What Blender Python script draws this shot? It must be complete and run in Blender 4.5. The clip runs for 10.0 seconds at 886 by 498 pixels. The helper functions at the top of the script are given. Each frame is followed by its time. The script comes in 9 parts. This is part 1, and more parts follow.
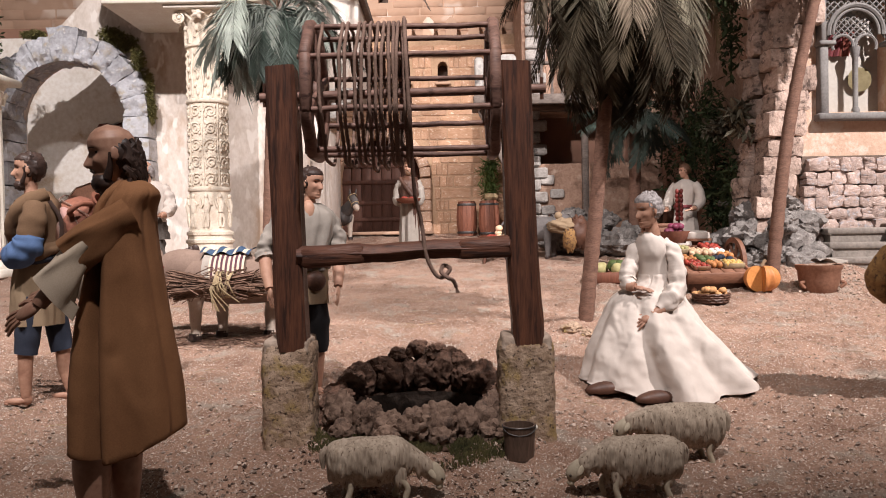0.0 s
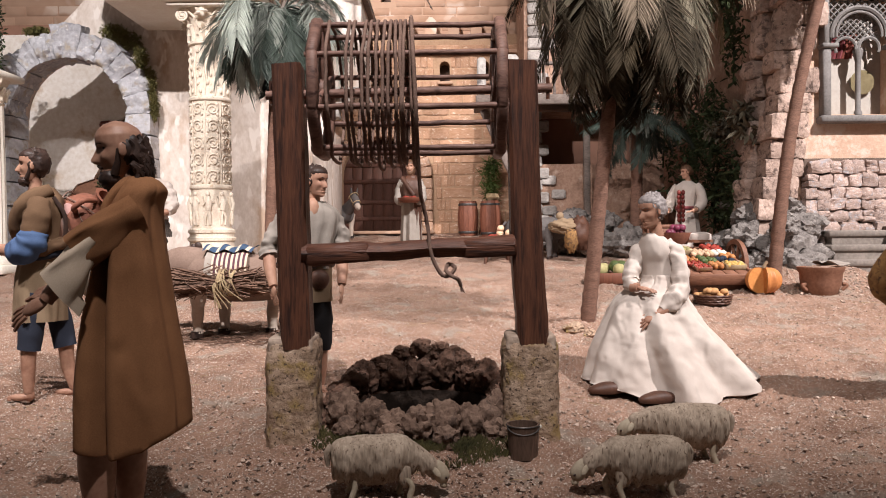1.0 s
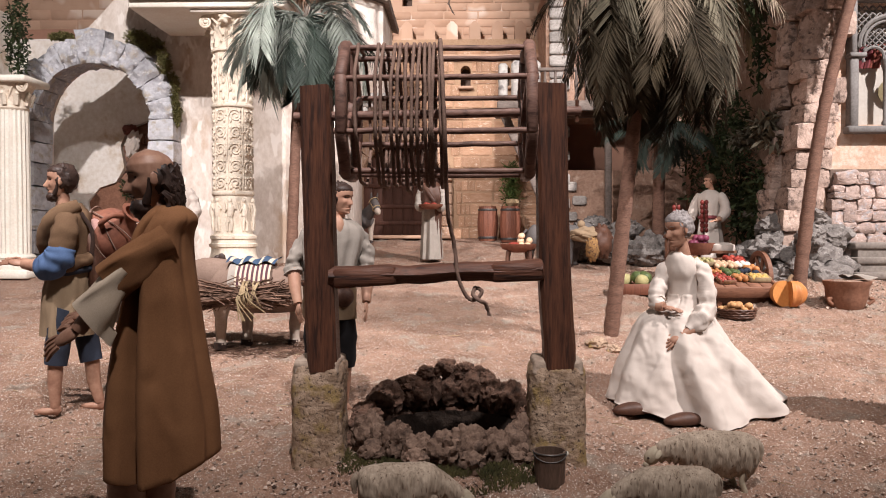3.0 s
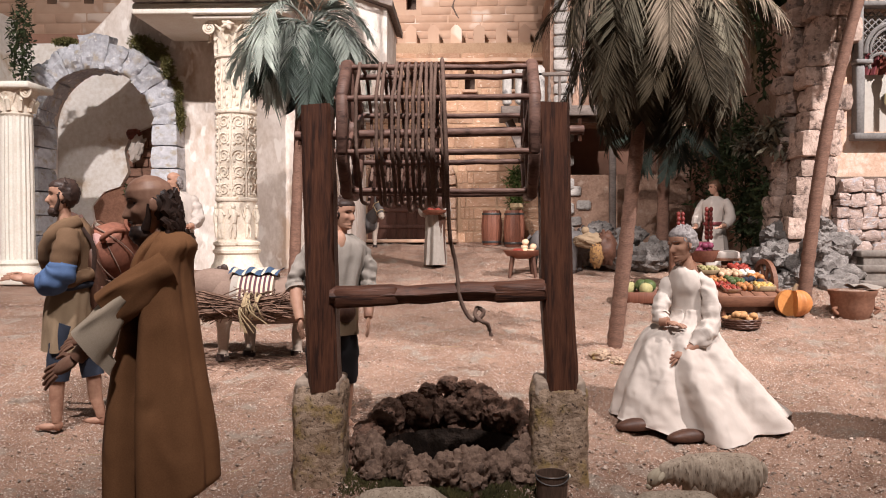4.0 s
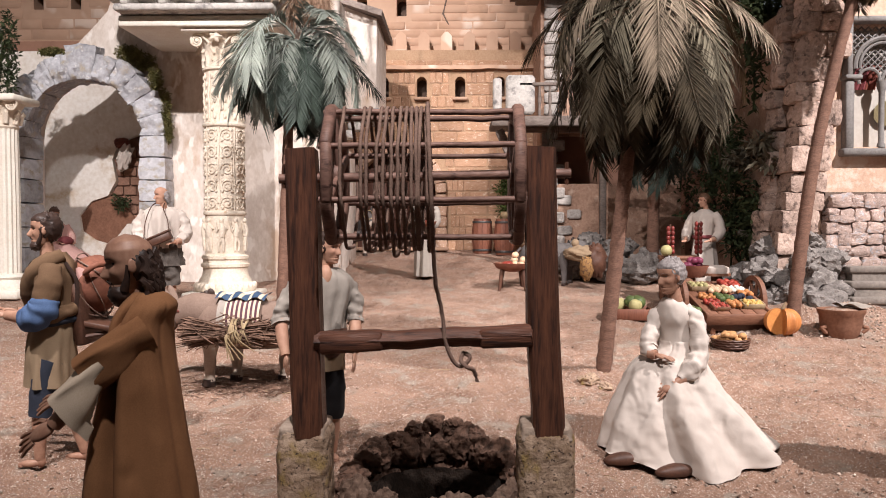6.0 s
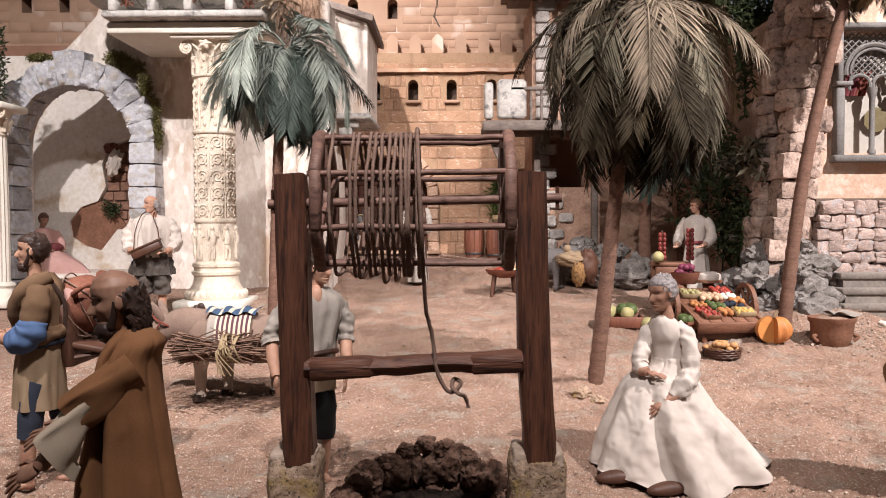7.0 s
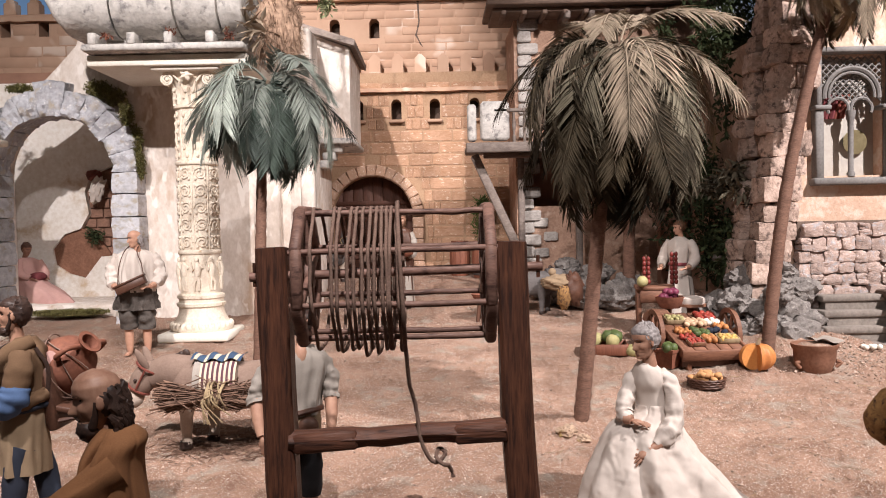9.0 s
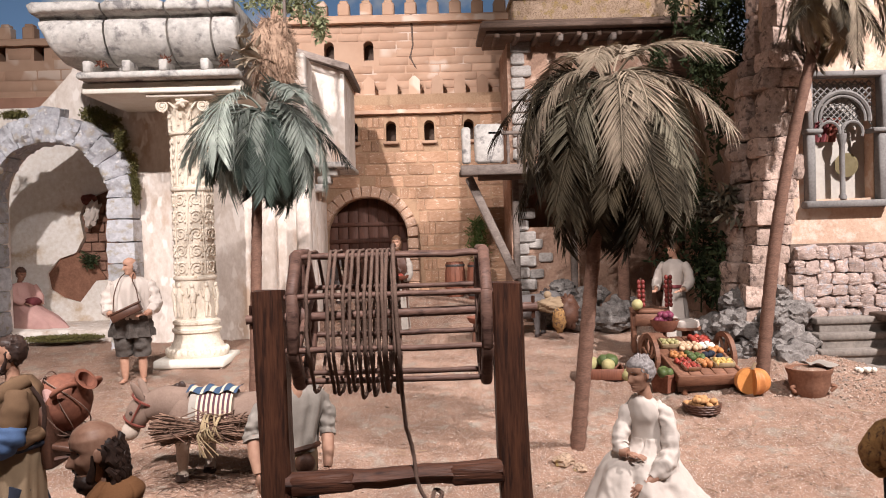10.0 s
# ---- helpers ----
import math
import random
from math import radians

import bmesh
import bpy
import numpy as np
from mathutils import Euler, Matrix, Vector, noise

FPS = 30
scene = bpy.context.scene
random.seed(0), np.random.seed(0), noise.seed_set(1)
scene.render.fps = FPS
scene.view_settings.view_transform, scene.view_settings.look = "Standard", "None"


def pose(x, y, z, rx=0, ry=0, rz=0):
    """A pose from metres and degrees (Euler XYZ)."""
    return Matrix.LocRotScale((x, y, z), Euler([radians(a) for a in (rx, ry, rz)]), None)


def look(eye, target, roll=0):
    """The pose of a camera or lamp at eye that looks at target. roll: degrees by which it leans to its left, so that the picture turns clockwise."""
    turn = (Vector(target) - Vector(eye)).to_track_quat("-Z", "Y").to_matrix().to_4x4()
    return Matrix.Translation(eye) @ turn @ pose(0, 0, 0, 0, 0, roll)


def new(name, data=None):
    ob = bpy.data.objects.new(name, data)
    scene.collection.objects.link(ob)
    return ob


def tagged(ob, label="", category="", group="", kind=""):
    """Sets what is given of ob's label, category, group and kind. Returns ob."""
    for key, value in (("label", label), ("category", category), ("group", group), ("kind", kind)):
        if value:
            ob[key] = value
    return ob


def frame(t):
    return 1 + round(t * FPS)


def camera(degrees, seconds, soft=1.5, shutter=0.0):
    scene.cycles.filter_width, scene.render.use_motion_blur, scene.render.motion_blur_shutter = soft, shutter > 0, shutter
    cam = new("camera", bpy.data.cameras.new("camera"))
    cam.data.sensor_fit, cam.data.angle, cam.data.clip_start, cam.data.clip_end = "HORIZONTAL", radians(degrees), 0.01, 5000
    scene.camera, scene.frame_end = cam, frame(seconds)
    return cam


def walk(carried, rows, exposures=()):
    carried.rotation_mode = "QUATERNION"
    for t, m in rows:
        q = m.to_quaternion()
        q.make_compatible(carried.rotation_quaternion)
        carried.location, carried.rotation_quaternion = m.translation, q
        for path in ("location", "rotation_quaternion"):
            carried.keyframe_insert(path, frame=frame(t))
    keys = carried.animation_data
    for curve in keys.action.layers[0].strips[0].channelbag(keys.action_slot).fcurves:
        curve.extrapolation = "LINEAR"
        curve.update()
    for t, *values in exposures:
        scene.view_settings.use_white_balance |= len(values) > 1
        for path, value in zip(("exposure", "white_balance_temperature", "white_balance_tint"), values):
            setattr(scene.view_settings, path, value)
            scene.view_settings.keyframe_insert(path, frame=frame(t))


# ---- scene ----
cam = camera(57.0, 10.0, soft=1.0)
METRES, EYE, TILT, LEAN, TURN = 0.30, 0.30, -1.0, 1.0, 0.0
ROWS = [
    (0.0, 0.0, 0.0, 0.0, 0.0, 0.0, 0.0),
    (0.5, -0.0125, -0.0004, -0.0079, 0.04, 0.02, -0.19),
    (1.0, -0.0244, -0.001, -0.005, -0.05, -0.0, -0.42),
    (1.5, -0.0382, 0.0035, 0.0247, 0.34, 0.01, -0.53),
    (2.0, -0.0506, 0.0106, 0.0429, 0.65, -0.03, -0.66),
    (2.5, -0.0643, 0.0144, 0.0706, 1.0, -0.08, -0.81),
    (3.0, -0.07, 0.0154, 0.1019, 1.12, -0.15, -0.89),
    (4.5, -0.0521, 0.0436, 0.2436, 1.53, -0.35, -0.95),
    (5.0, -0.046, 0.0447, 0.2932, 1.38, -0.43, -0.93),
    (5.5, -0.0403, 0.054, 0.3501, 1.14, -0.51, -0.96),
    (7.0, -0.0302, 0.0889, 0.5263, 0.37, -0.96, -0.71),
    (7.5, -0.0218, 0.0851, 0.6129, 0.11, -1.05, -0.55),
    (8.0, -0.0171, 0.0716, 0.6881, -0.14, -1.13, -0.32),
    (8.5, -0.0084, 0.0725, 0.7605, -0.38, -1.11, -0.04),
    (9.0, -0.0069, 0.0778, 0.8182, -0.53, -0.94, 0.29),
    (9.5, -0.0063, 0.0719, 0.8825, -0.73, -0.56, 0.51),
    (10.0, -0.0077, 0.0571, 0.936, -0.88, 0.0, 0.65),
]
walk(cam, [(t, pose(0, 0, EYE, TILT, LEAN, TURN) @ pose(METRES * x, METRES * y, METRES * z, 90 + pitch, roll, yaw)) for t, x, y, z, yaw, pitch, roll in ROWS])

# ---- light: dim warm hall, and the display's spot lamps on their rail above the front edge ----
world = bpy.data.worlds.new("hall")
scene.world = world
world.use_nodes = True
world.node_tree.nodes["Background"].inputs[0].default_value = (1.0, 0.88, 0.80, 1)
world.node_tree.nodes["Background"].inputs[1].default_value = 0.155
scene.view_settings.exposure = 0.0


def spot(name, eye, target, watts, colour, size=0.05, cone=75, blend=0.6):
    lamp = bpy.data.lights.new(name, "SPOT")
    lamp.energy, lamp.color, lamp.shadow_soft_size = watts, colour, size
    lamp.spot_size, lamp.spot_blend = radians(cone), blend
    ob = new(name, lamp)
    ob.matrix_world = look(eye, target)
    return ob


WARM = (1.0, 0.935, 0.93)
spot("spot_lamp", (-0.98, 0.20, 2.30), (-1.14, 2.55, 0.55), 400, WARM, 0.022, 78, 0.75)
spot("spot_lamp", (2.30, 0.30, 2.85), (1.20, 2.26, 0.50), 1140, WARM, 0.025, 62, 0.95)
spot("spot_lamp", (0.10, -0.25, 2.50), (-0.30, 2.24, 0.1), 345, WARM, 0.03, 61, 0.9)
spot("spot_lamp", (-0.75, 1.2, 2.75), (-0.47, 3.9, 1.36), 520, WARM, 0.025, 30, 0.6)
spot("spot_lamp", (0.75, 0.60, 2.30), (0.84, 3.50, 1.30), 380, WARM, 0.025, 23, 0.6)

# ---- mesh tools ----
V3 = np.array
RNG = random.Random(7)


def unit(v):
    v = np.asarray(v, float)
    return v / (np.linalg.norm(v) + 1e-12)


def rotz(a):
    c, s = math.cos(radians(a)), math.sin(radians(a))
    return V3([[c, -s, 0], [s, c, 0], [0, 0, 1.0]])


def roty(a):
    c, s = math.cos(radians(a)), math.sin(radians(a))
    return V3([[c, 0, s], [0, 1.0, 0], [-s, 0, c]])


def rotx(a):
    c, s = math.cos(radians(a)), math.sin(radians(a))
    return V3([[1.0, 0, 0], [0, c, -s], [0, s, c]])


def nz(p, scale=1.0, depth=3):
    return noise.fractal(Vector((p[0] * scale, p[1] * scale, p[2] * scale)), 0.6, 2.0, depth)


class Geo:
    """Collects vertices and faces; at, turn, size place what is added next."""

    def __init__(self):
        self.v, self.f, self.m, self.mi = [], [], [], 0
        self.at, self.turn, self.size = V3([0.0, 0, 0]), np.eye(3), 1.0

    def place(self, at=(0, 0, 0), turn=None, size=1.0):
        self.at, self.turn, self.size = V3(at, dtype=float), np.eye(3) if turn is None else turn, size
        return self

    def add(self, verts, faces):
        o = len(self.v)
        verts = (np.asarray(verts, float) * self.size) @ self.turn.T + self.at
        self.v.extend(map(tuple, verts.tolist()))
        self.f.extend([tuple(i + o for i in f) for f in faces])
        self.m.extend([self.mi] * len(faces))
        return self

    def box(self, c, s, turn=None, bevel=0.0):
        h = V3(s, dtype=float) / 2
        t = np.eye(3) if turn is None else turn
        b = min(bevel, 0.45 * min(s))
        if b <= 0:
            vs = [(x, y, z) for x in (-1, 1) for y in (-1, 1) for z in (-1, 1)]
            fs = [(0, 1, 3, 2), (4, 6, 7, 5), (0, 4, 5, 1), (2, 3, 7, 6), (0, 2, 6, 4), (1, 5, 7, 3)]
            return self.add((V3(vs) * h) @ t.T + V3(c), fs)
        vs, ix = [], {}
        for sx in (-1, 1):
            for sy in (-1, 1):
                for sz in (-1, 1):
                    for k in range(3):
                        e = [h[0] - b, h[1] - b, h[2] - b]
                        e[k] = h[k]
                        ix[(sx, sy, sz, k)] = len(vs)
                        vs.append((sx * e[0], sy * e[1], sz * e[2]))
        fs = []
        for k in range(3):
            a, d = [(1, 2), (2, 0), (0, 1)][k]
            for s1 in (-1, 1):
                quad = []
                for sa, sd in ((-1, -1), (1, -1), (1, 1), (-1, 1)):
                    key = [0, 0, 0]
                    key[k], key[a], key[d] = s1, sa, sd
                    quad.append(ix[(*key, k)])
                fs.append(tuple(quad if s1 > 0 else quad[::-1]))
        for k in range(3):
            a, d = [(1, 2), (2, 0), (0, 1)][k]
            for sa in (-1, 1):
                for sd in (-1, 1):
                    k1, k2 = [0, 0, 0], [0, 0, 0]
                    k1[k], k1[a], k1[d] = -1, sa, sd
                    k2[k], k2[a], k2[d] = 1, sa, sd
                    quad = [ix[(*k1, a)], ix[(*k2, a)], ix[(*k2, d)], ix[(*k1, d)]]
                    fs.append(tuple(quad if sa * sd < 0 else quad[::-1]))
        for sx in (-1, 1):
            for sy in (-1, 1):
                for sz in (-1, 1):
                    tri = [ix[(sx, sy, sz, k)] for k in range(3)]
                    fs.append(tuple(tri if sx * sy * sz > 0 else tri[::-1]))
        return self.add(V3(vs) @ t.T + V3(c), fs)

    def tube(self, pts, radii, n=10, caps=True, lobes=0, lobe=0.0, twist=0.0, squash=1.0, closed=False):
        pts = [V3(p, dtype=float) for p in pts]
        if np.isscalar(radii):
            radii = [radii] * len(pts)
        vs, up, run = [], None, 0.0
        last = len(pts) - 1
        for i, p in enumerate(pts):
            if closed:
                d = unit(pts[(i + 1) % len(pts)] - pts[i - 1])
            else:
                d = unit(pts[min(i + 1, last)] - pts[max(i - 1, 0)])
            if up is None:
                up = V3([0, 0, 1.0]) if abs(d[2]) < 0.9 else V3([1.0, 0, 0])
            up = unit(up - d * np.dot(up, d))
            side = np.cross(d, up)
            if i:
                run += np.linalg.norm(p - pts[i - 1])
            for j in range(n):
                a = 2 * math.pi * j / n
                r = radii[i] * (1 + lobe * math.cos(lobes * (a + twist * run)))
                vs.append(p + r * (math.cos(a) * side * squash + math.sin(a) * up))
        fs = []
        for i in range(len(pts) - (0 if closed else 1)):
            i2 = (i + 1) % len(pts)
            for j in range(n):
                k = (j + 1) % n
                fs.append((i * n + j, i2 * n + j, i2 * n + k, i * n + k))
        if caps and not closed:
            fs.append(tuple(range(n)))
            fs.append(tuple(last * n + j for j in reversed(range(n))))
        return self.add(vs, fs)

    def lathe(self, prof, n=24, c=(0, 0, 0), lump=0.0, ls=30, flute=0, fdepth=0.0, closed_top=True):
        """prof: (radius, height) from the bottom up."""
        vs, fs = [], []
        for r, z in prof:
            for j in range(n):
                a = 2 * math.pi * j / n
                rr = r * (1 + fdepth * math.cos(flute * a)) if flute else r
                if lump:
                    rr += lump * nz((c[0] + r * math.cos(a), c[1] + r * math.sin(a), c[2] + z), ls)
                vs.append((c[0] + rr * math.cos(a), c[1] + rr * math.sin(a), c[2] + z))
        for i in range(len(prof) - 1):
            for j in range(n):
                k = (j + 1) % n
                fs.append((i * n + j, i * n + k, (i + 1) * n + k, (i + 1) * n + j))
        fs.append(tuple(reversed(range(n))))
        if closed_top:
            fs.append(tuple((len(prof) - 1) * n + j for j in range(n)))
        return self.add(vs, fs)

    def ball(self, c, r, nu=16, nv=10, turn=None, fn=None):
        """An ellipsoid; fn(unit direction) gives a factor on the radius."""
        r = V3([r, r, r] if np.isscalar(r) else r, dtype=float)
        t = np.eye(3) if turn is None else turn
        vs, fs = [], []
        for i in range(nv + 1):
            th = math.pi * i / nv
            for j in range(nu if 0 < i < nv else 1):
                a = 2 * math.pi * j / nu
                d = V3([math.sin(th) * math.cos(a), math.sin(th) * math.sin(a), math.cos(th)])
                vs.append(t @ (d * r * (fn(d) if fn else 1.0)) + V3(c))
        row = lambda i, j: 0 if i == 0 else (1 + (nv - 1) * nu if i == nv else 1 + (i - 1) * nu + j % nu)
        for i in range(nv):
            for j in range(nu):
                q = [row(i, j), row(i + 1, j), row(i + 1, j + 1), row(i, j + 1)]
                q = [x for n_, x in enumerate(q) if x not in q[:n_]]
                fs.append(tuple(q))
        return self.add(vs, fs)

    def loft(self, rings, n=32, fold=None, caps=True):
        """rings: (x, y, z, rx, ry); fold(angle, i/last) adds to the radius as a factor."""
        vs, fs, last = [], [], len(rings) - 1
        for i, (x, y, z, rx, ry) in enumerate(rings):
            for j in range(n):
                a = 2 * math.pi * j / n
                k = 1 + (fold(a, i / last) if fold else 0)
                vs.append((x + rx * k * math.cos(a), y + ry * k * math.sin(a), z))
        for i in range(last):
            for j in range(n):
                k = (j + 1) % n
                fs.append((i * n + j, i * n + k, (i + 1) * n + k, (i + 1) * n + j))
        if caps:
            fs.append(tuple(reversed(range(n))))
            fs.append(tuple(last * n + j for j in range(n)))
        return self.add(vs, fs)

    def prism(self, poly, y0, y1):
        """A polygon of (x, z) points pushed from y0 (front) to y1."""
        n = len(poly)
        vs = [(x, y0, z) for x, z in poly] + [(x, y1, z) for x, z in poly]
        fs = [tuple(range(n)), tuple(reversed(range(n, 2 * n)))]
        fs += [(i, i + n, (i + 1) % n + n, (i + 1) % n) for i in range(n)]
        return self.add(vs, fs)

    def sheet(self, fn, nu, nv):
        """A surface: fn(u, v) for u, v in 0..1."""
        vs = [fn(i / nu, j / nv) for j in range(nv + 1) for i in range(nu + 1)]
        w = nu + 1
        fs = [(j * w + i, j * w + i + 1, (j + 1) * w + i + 1, (j + 1) * w + i) for j in range(nv) for i in range(nu)]
        return self.add(vs, fs)

    def mesh(self, name, mats, smooth=50):
        me = bpy.data.meshes.new(name)
        me.from_pydata(self.v, [], self.f)
        for m in mats if isinstance(mats, (list, tuple)) else [mats]:
            me.materials.append(m)
        me.polygons.foreach_set("material_index", self.m)
        if smooth:
            me.polygons.foreach_set("use_smooth", [True] * len(self.f))
            me.set_sharp_from_angle(angle=radians(smooth))
        me.update()
        return me


def fix_normals(me):
    bm = bmesh.new()
    bm.from_mesh(me)
    bmesh.ops.recalc_face_normals(bm, faces=bm.faces)
    bm.to_mesh(me)
    bm.free()


def part(name, geo, mats, parent=None, label="", smooth=50, recalc=True):
    """Links what geo holds (or a mesh) as one object, under a thing or a part."""
    me = geo.mesh(name, mats, smooth) if isinstance(geo, Geo) else geo
    if recalc and isinstance(geo, Geo):
        fix_normals(me)
    ob = new(name, me)
    if parent is not None:
        ob.parent = parent
        ob.matrix_parent_inverse = parent.matrix_basis.inverted() if parent.parent is None else Matrix()
    if label:
        ob["label"] = label
    return ob


def thing(name, at, label, category, group="", kind=""):
    ob = new(name)
    ob.empty_display_size = 0.02
    ob.matrix_basis = Matrix.Translation(at)
    return tagged(ob, label, category, group, kind)


def solo(name, geo, mats, label, category, group="", kind="", smooth=50, recalc=True):
    return tagged(part(name, geo, mats, None, "", smooth, recalc), label, category, group, kind)


def piece(name, me, parent, at, turn=None, size=(1, 1, 1)):
    """A repeated piece that shares a mesh, in world coordinates, under a top-level parent."""
    ob = new(name, me)
    ob.parent = parent
    ob.matrix_parent_inverse = parent.matrix_basis.inverted()
    rot = Matrix(turn.tolist()).to_quaternion() if turn is not None else None
    ob.matrix_basis = Matrix.LocRotScale(Vector(at), rot, Vector(size))
    return ob


def smooth_path(pts, per=8):
    """Catmull-Rom through the points."""
    pts = [V3(p, dtype=float) for p in pts]
    ext = [2 * pts[0] - pts[1]] + pts + [2 * pts[-1] - pts[-2]]
    out = []
    for i in range(1, len(ext) - 2):
        for k in range(per):
            t = k / per
            a, b, c, d = ext[i - 1:i + 3]
            out.append(0.5 * (2 * b + (c - a) * t + (2 * a - 5 * b + 4 * c - d) * t * t + (3 * b - a - 3 * c + d) * t ** 3))
    out.append(pts[-1])
    return out


# ---- materials ----
def mat(name, a, b, fine=200.0, coarse=25.0, rough=0.85, bump=0.3, dist=0.002, stretch=(1, 1, 1), dark=None, dark_at=0.62,
        vary=0.0, metal=0.0, spec=0.3, island=False, sheen=0.0, detail=4.0, speck=None, speck_scale=600.0, speck_at=0.66, wrinkle=0.0, wr_scale=38.0, wr_stretch=(1, 1, 0.45)):
    """Two colours mixed by coarse and fine noise, a third in patches, relief from the fine noise."""
    m = bpy.data.materials.new(name)
    m.use_nodes = True
    nt = m.node_tree
    bs = nt.nodes["Principled BSDF"]
    nd, ln = nt.nodes.new, nt.links.new
    tc, mp = nd("ShaderNodeTexCoord"), nd("ShaderNodeMapping")
    mp.inputs["Scale"].default_value = stretch
    ln(tc.outputs["Object"], mp.inputs["Vector"])

    def nse(scale, det, shift):
        n = nd("ShaderNodeTexNoise")
        n.inputs["Scale"].default_value, n.inputs["Detail"].default_value, n.inputs["Roughness"].default_value = scale, det, 0.6
        ad = nd("ShaderNodeVectorMath")
        ln(mp.outputs[0], ad.inputs[0])
        ad.inputs[1].default_value = (shift, shift * 0.7, shift * 1.3)
        if vary:
            oi = nd("ShaderNodeObjectInfo")
            sc = nd("ShaderNodeMath")
            sc.operation = "MULTIPLY"
            sc.inputs[1].default_value = 31.0
            ln(oi.outputs["Random"], sc.inputs[0])
            ad2 = nd("ShaderNodeVectorMath")
            ln(ad.outputs[0], ad2.inputs[0])
            ln(sc.outputs[0], ad2.inputs[1])
            ad = ad2
        ln(ad.outputs[0], n.inputs["Vector"])
        return n.outputs["Fac"]

    def ramp(src, lo, hi):
        r = nd("ShaderNodeMapRange")
        r.inputs["From Min"].default_value, r.inputs["From Max"].default_value = lo, hi
        ln(src, r.inputs["Value"])
        return r.outputs[0]

    def mix(fac, x, y, mode="MIX"):
        n = nd("ShaderNodeMix")
        n.data_type, n.blend_type = "RGBA", mode
        for key, val in ((0, fac), (6, x), (7, y)):
            if isinstance(val, bpy.types.NodeSocket):
                ln(val, n.inputs[key])
            elif key == 0:
                n.inputs[0].default_value = val
            else:
                n.inputs[key].default_value = (*val, 1)
        return n.outputs[2]

    f, c = nse(fine, detail, 0.0), nse(coarse, 3.0, 5.0)
    half = nd("ShaderNodeMath")
    half.operation = "MULTIPLY_ADD"
    ln(f, half.inputs[0])
    half.inputs[1].default_value = 0.55
    sub = nd("ShaderNodeMath")
    sub.operation = "MULTIPLY"
    ln(c, sub.inputs[0])
    sub.inputs[1].default_value = 0.45
    ln(sub.outputs[0], half.inputs[2])
    col = mix(ramp(half.outputs[0], 0.36, 0.64), a, b)
    if dark is not None:
        col = mix(ramp(nse(coarse * 1.7, 5.0, 11.0), dark_at - 0.06, dark_at + 0.06), col, dark)
    if speck is not None:
        col = mix(ramp(nse(speck_scale, 2.0, 17.0), speck_at - 0.03, speck_at + 0.03), col, speck)
    if vary or island:
        if island:
            src = nd("ShaderNodeNewGeometry").outputs["Random Per Island"]
        else:
            src = nd("ShaderNodeObjectInfo").outputs["Random"]
        amount = vary or 0.25
        r = nd("ShaderNodeMapRange")
        r.inputs["To Min"].default_value, r.inputs["To Max"].default_value = 1 - amount, 1 + amount
        ln(src, r.inputs["Value"])
        hs = nd("ShaderNodeHueSaturation")
        ln(r.outputs[0], hs.inputs["Value"])
        ln(col, hs.inputs["Color"])
        col = hs.outputs[0]
    ln(col, bs.inputs["Base Color"])
    bs.inputs["Roughness"].default_value = rough
    rr = nd("ShaderNodeMapRange")
    rr.inputs["To Min"].default_value, rr.inputs["To Max"].default_value = max(rough - 0.12, 0.02), min(rough + 0.12, 1)
    ln(c, rr.inputs["Value"])
    ln(rr.outputs[0], bs.inputs["Roughness"])
    bs.inputs["Metallic"].default_value = metal
    bs.inputs["Specular IOR Level"].default_value = spec
    if sheen:
        bs.inputs["Sheen Weight"].default_value = sheen
        bs.inputs["Sheen Roughness"].default_value = 0.5
    if bump:
        bp = nd("ShaderNodeBump")
        bp.inputs["Strength"].default_value, bp.inputs["Distance"].default_value = bump, dist
        ln(half.outputs[0], bp.inputs["Height"])
        if wrinkle:
            wm, wn, wb = nd("ShaderNodeMapping"), nd("ShaderNodeTexNoise"), nd("ShaderNodeBump")
            wm.inputs["Scale"].default_value = wr_stretch
            ln(tc.outputs["Object"], wm.inputs["Vector"])
            wn.noise_type = "RIDGED_MULTIFRACTAL"
            wn.inputs["Scale"].default_value, wn.inputs["Detail"].default_value = wr_scale, 1.5
            wn.inputs["Distortion"].default_value = 0.5
            ln(wm.outputs[0], wn.inputs["Vector"])
            wb.inputs["Strength"].default_value, wb.inputs["Distance"].default_value = 0.55, wrinkle
            ln(wn.outputs["Fac"], wb.inputs["Height"])
            ln(wb.outputs[0], bp.inputs["Normal"])
        ln(bp.outputs[0], bs.inputs["Normal"])
    return m

M_GROUND = mat("sandy_ground", (0.385, 0.238, 0.170), (0.15, 0.081, 0.054), 380, 9, 0.95, 1.0, 0.006, dark=(0.27, 0.21, 0.165), dark_at=0.6, speck=(0.64, 0.55, 0.48), speck_scale=420, speck_at=0.625)
M_SOIL = mat("dark_soil", (0.11, 0.066, 0.046), (0.05, 0.03, 0.022), 150, 30, 0.95, 0.4, 0.001, island=True, vary=0.4)
M_GRIT = mat("grit", (0.50, 0.395, 0.33), (0.22, 0.145, 0.104), 150, 30, 0.9, 0.4, 0.001, island=True, vary=0.5)
M_CASTLE = mat("castle_brick", (0.43, 0.262, 0.175), (0.32, 0.18, 0.105), 8, 1.7, 0.9, 0.7, 0.004, vary=0.2, dark=(0.31, 0.18, 0.11), dark_at=0.64, speck=(0.54, 0.40, 0.30), speck_scale=5, speck_at=0.64)
M_CASTLE_IN = mat("castle_mortar", (0.40, 0.26, 0.165), (0.30, 0.185, 0.115), 120, 14, 0.92, 0.4, 0.003)
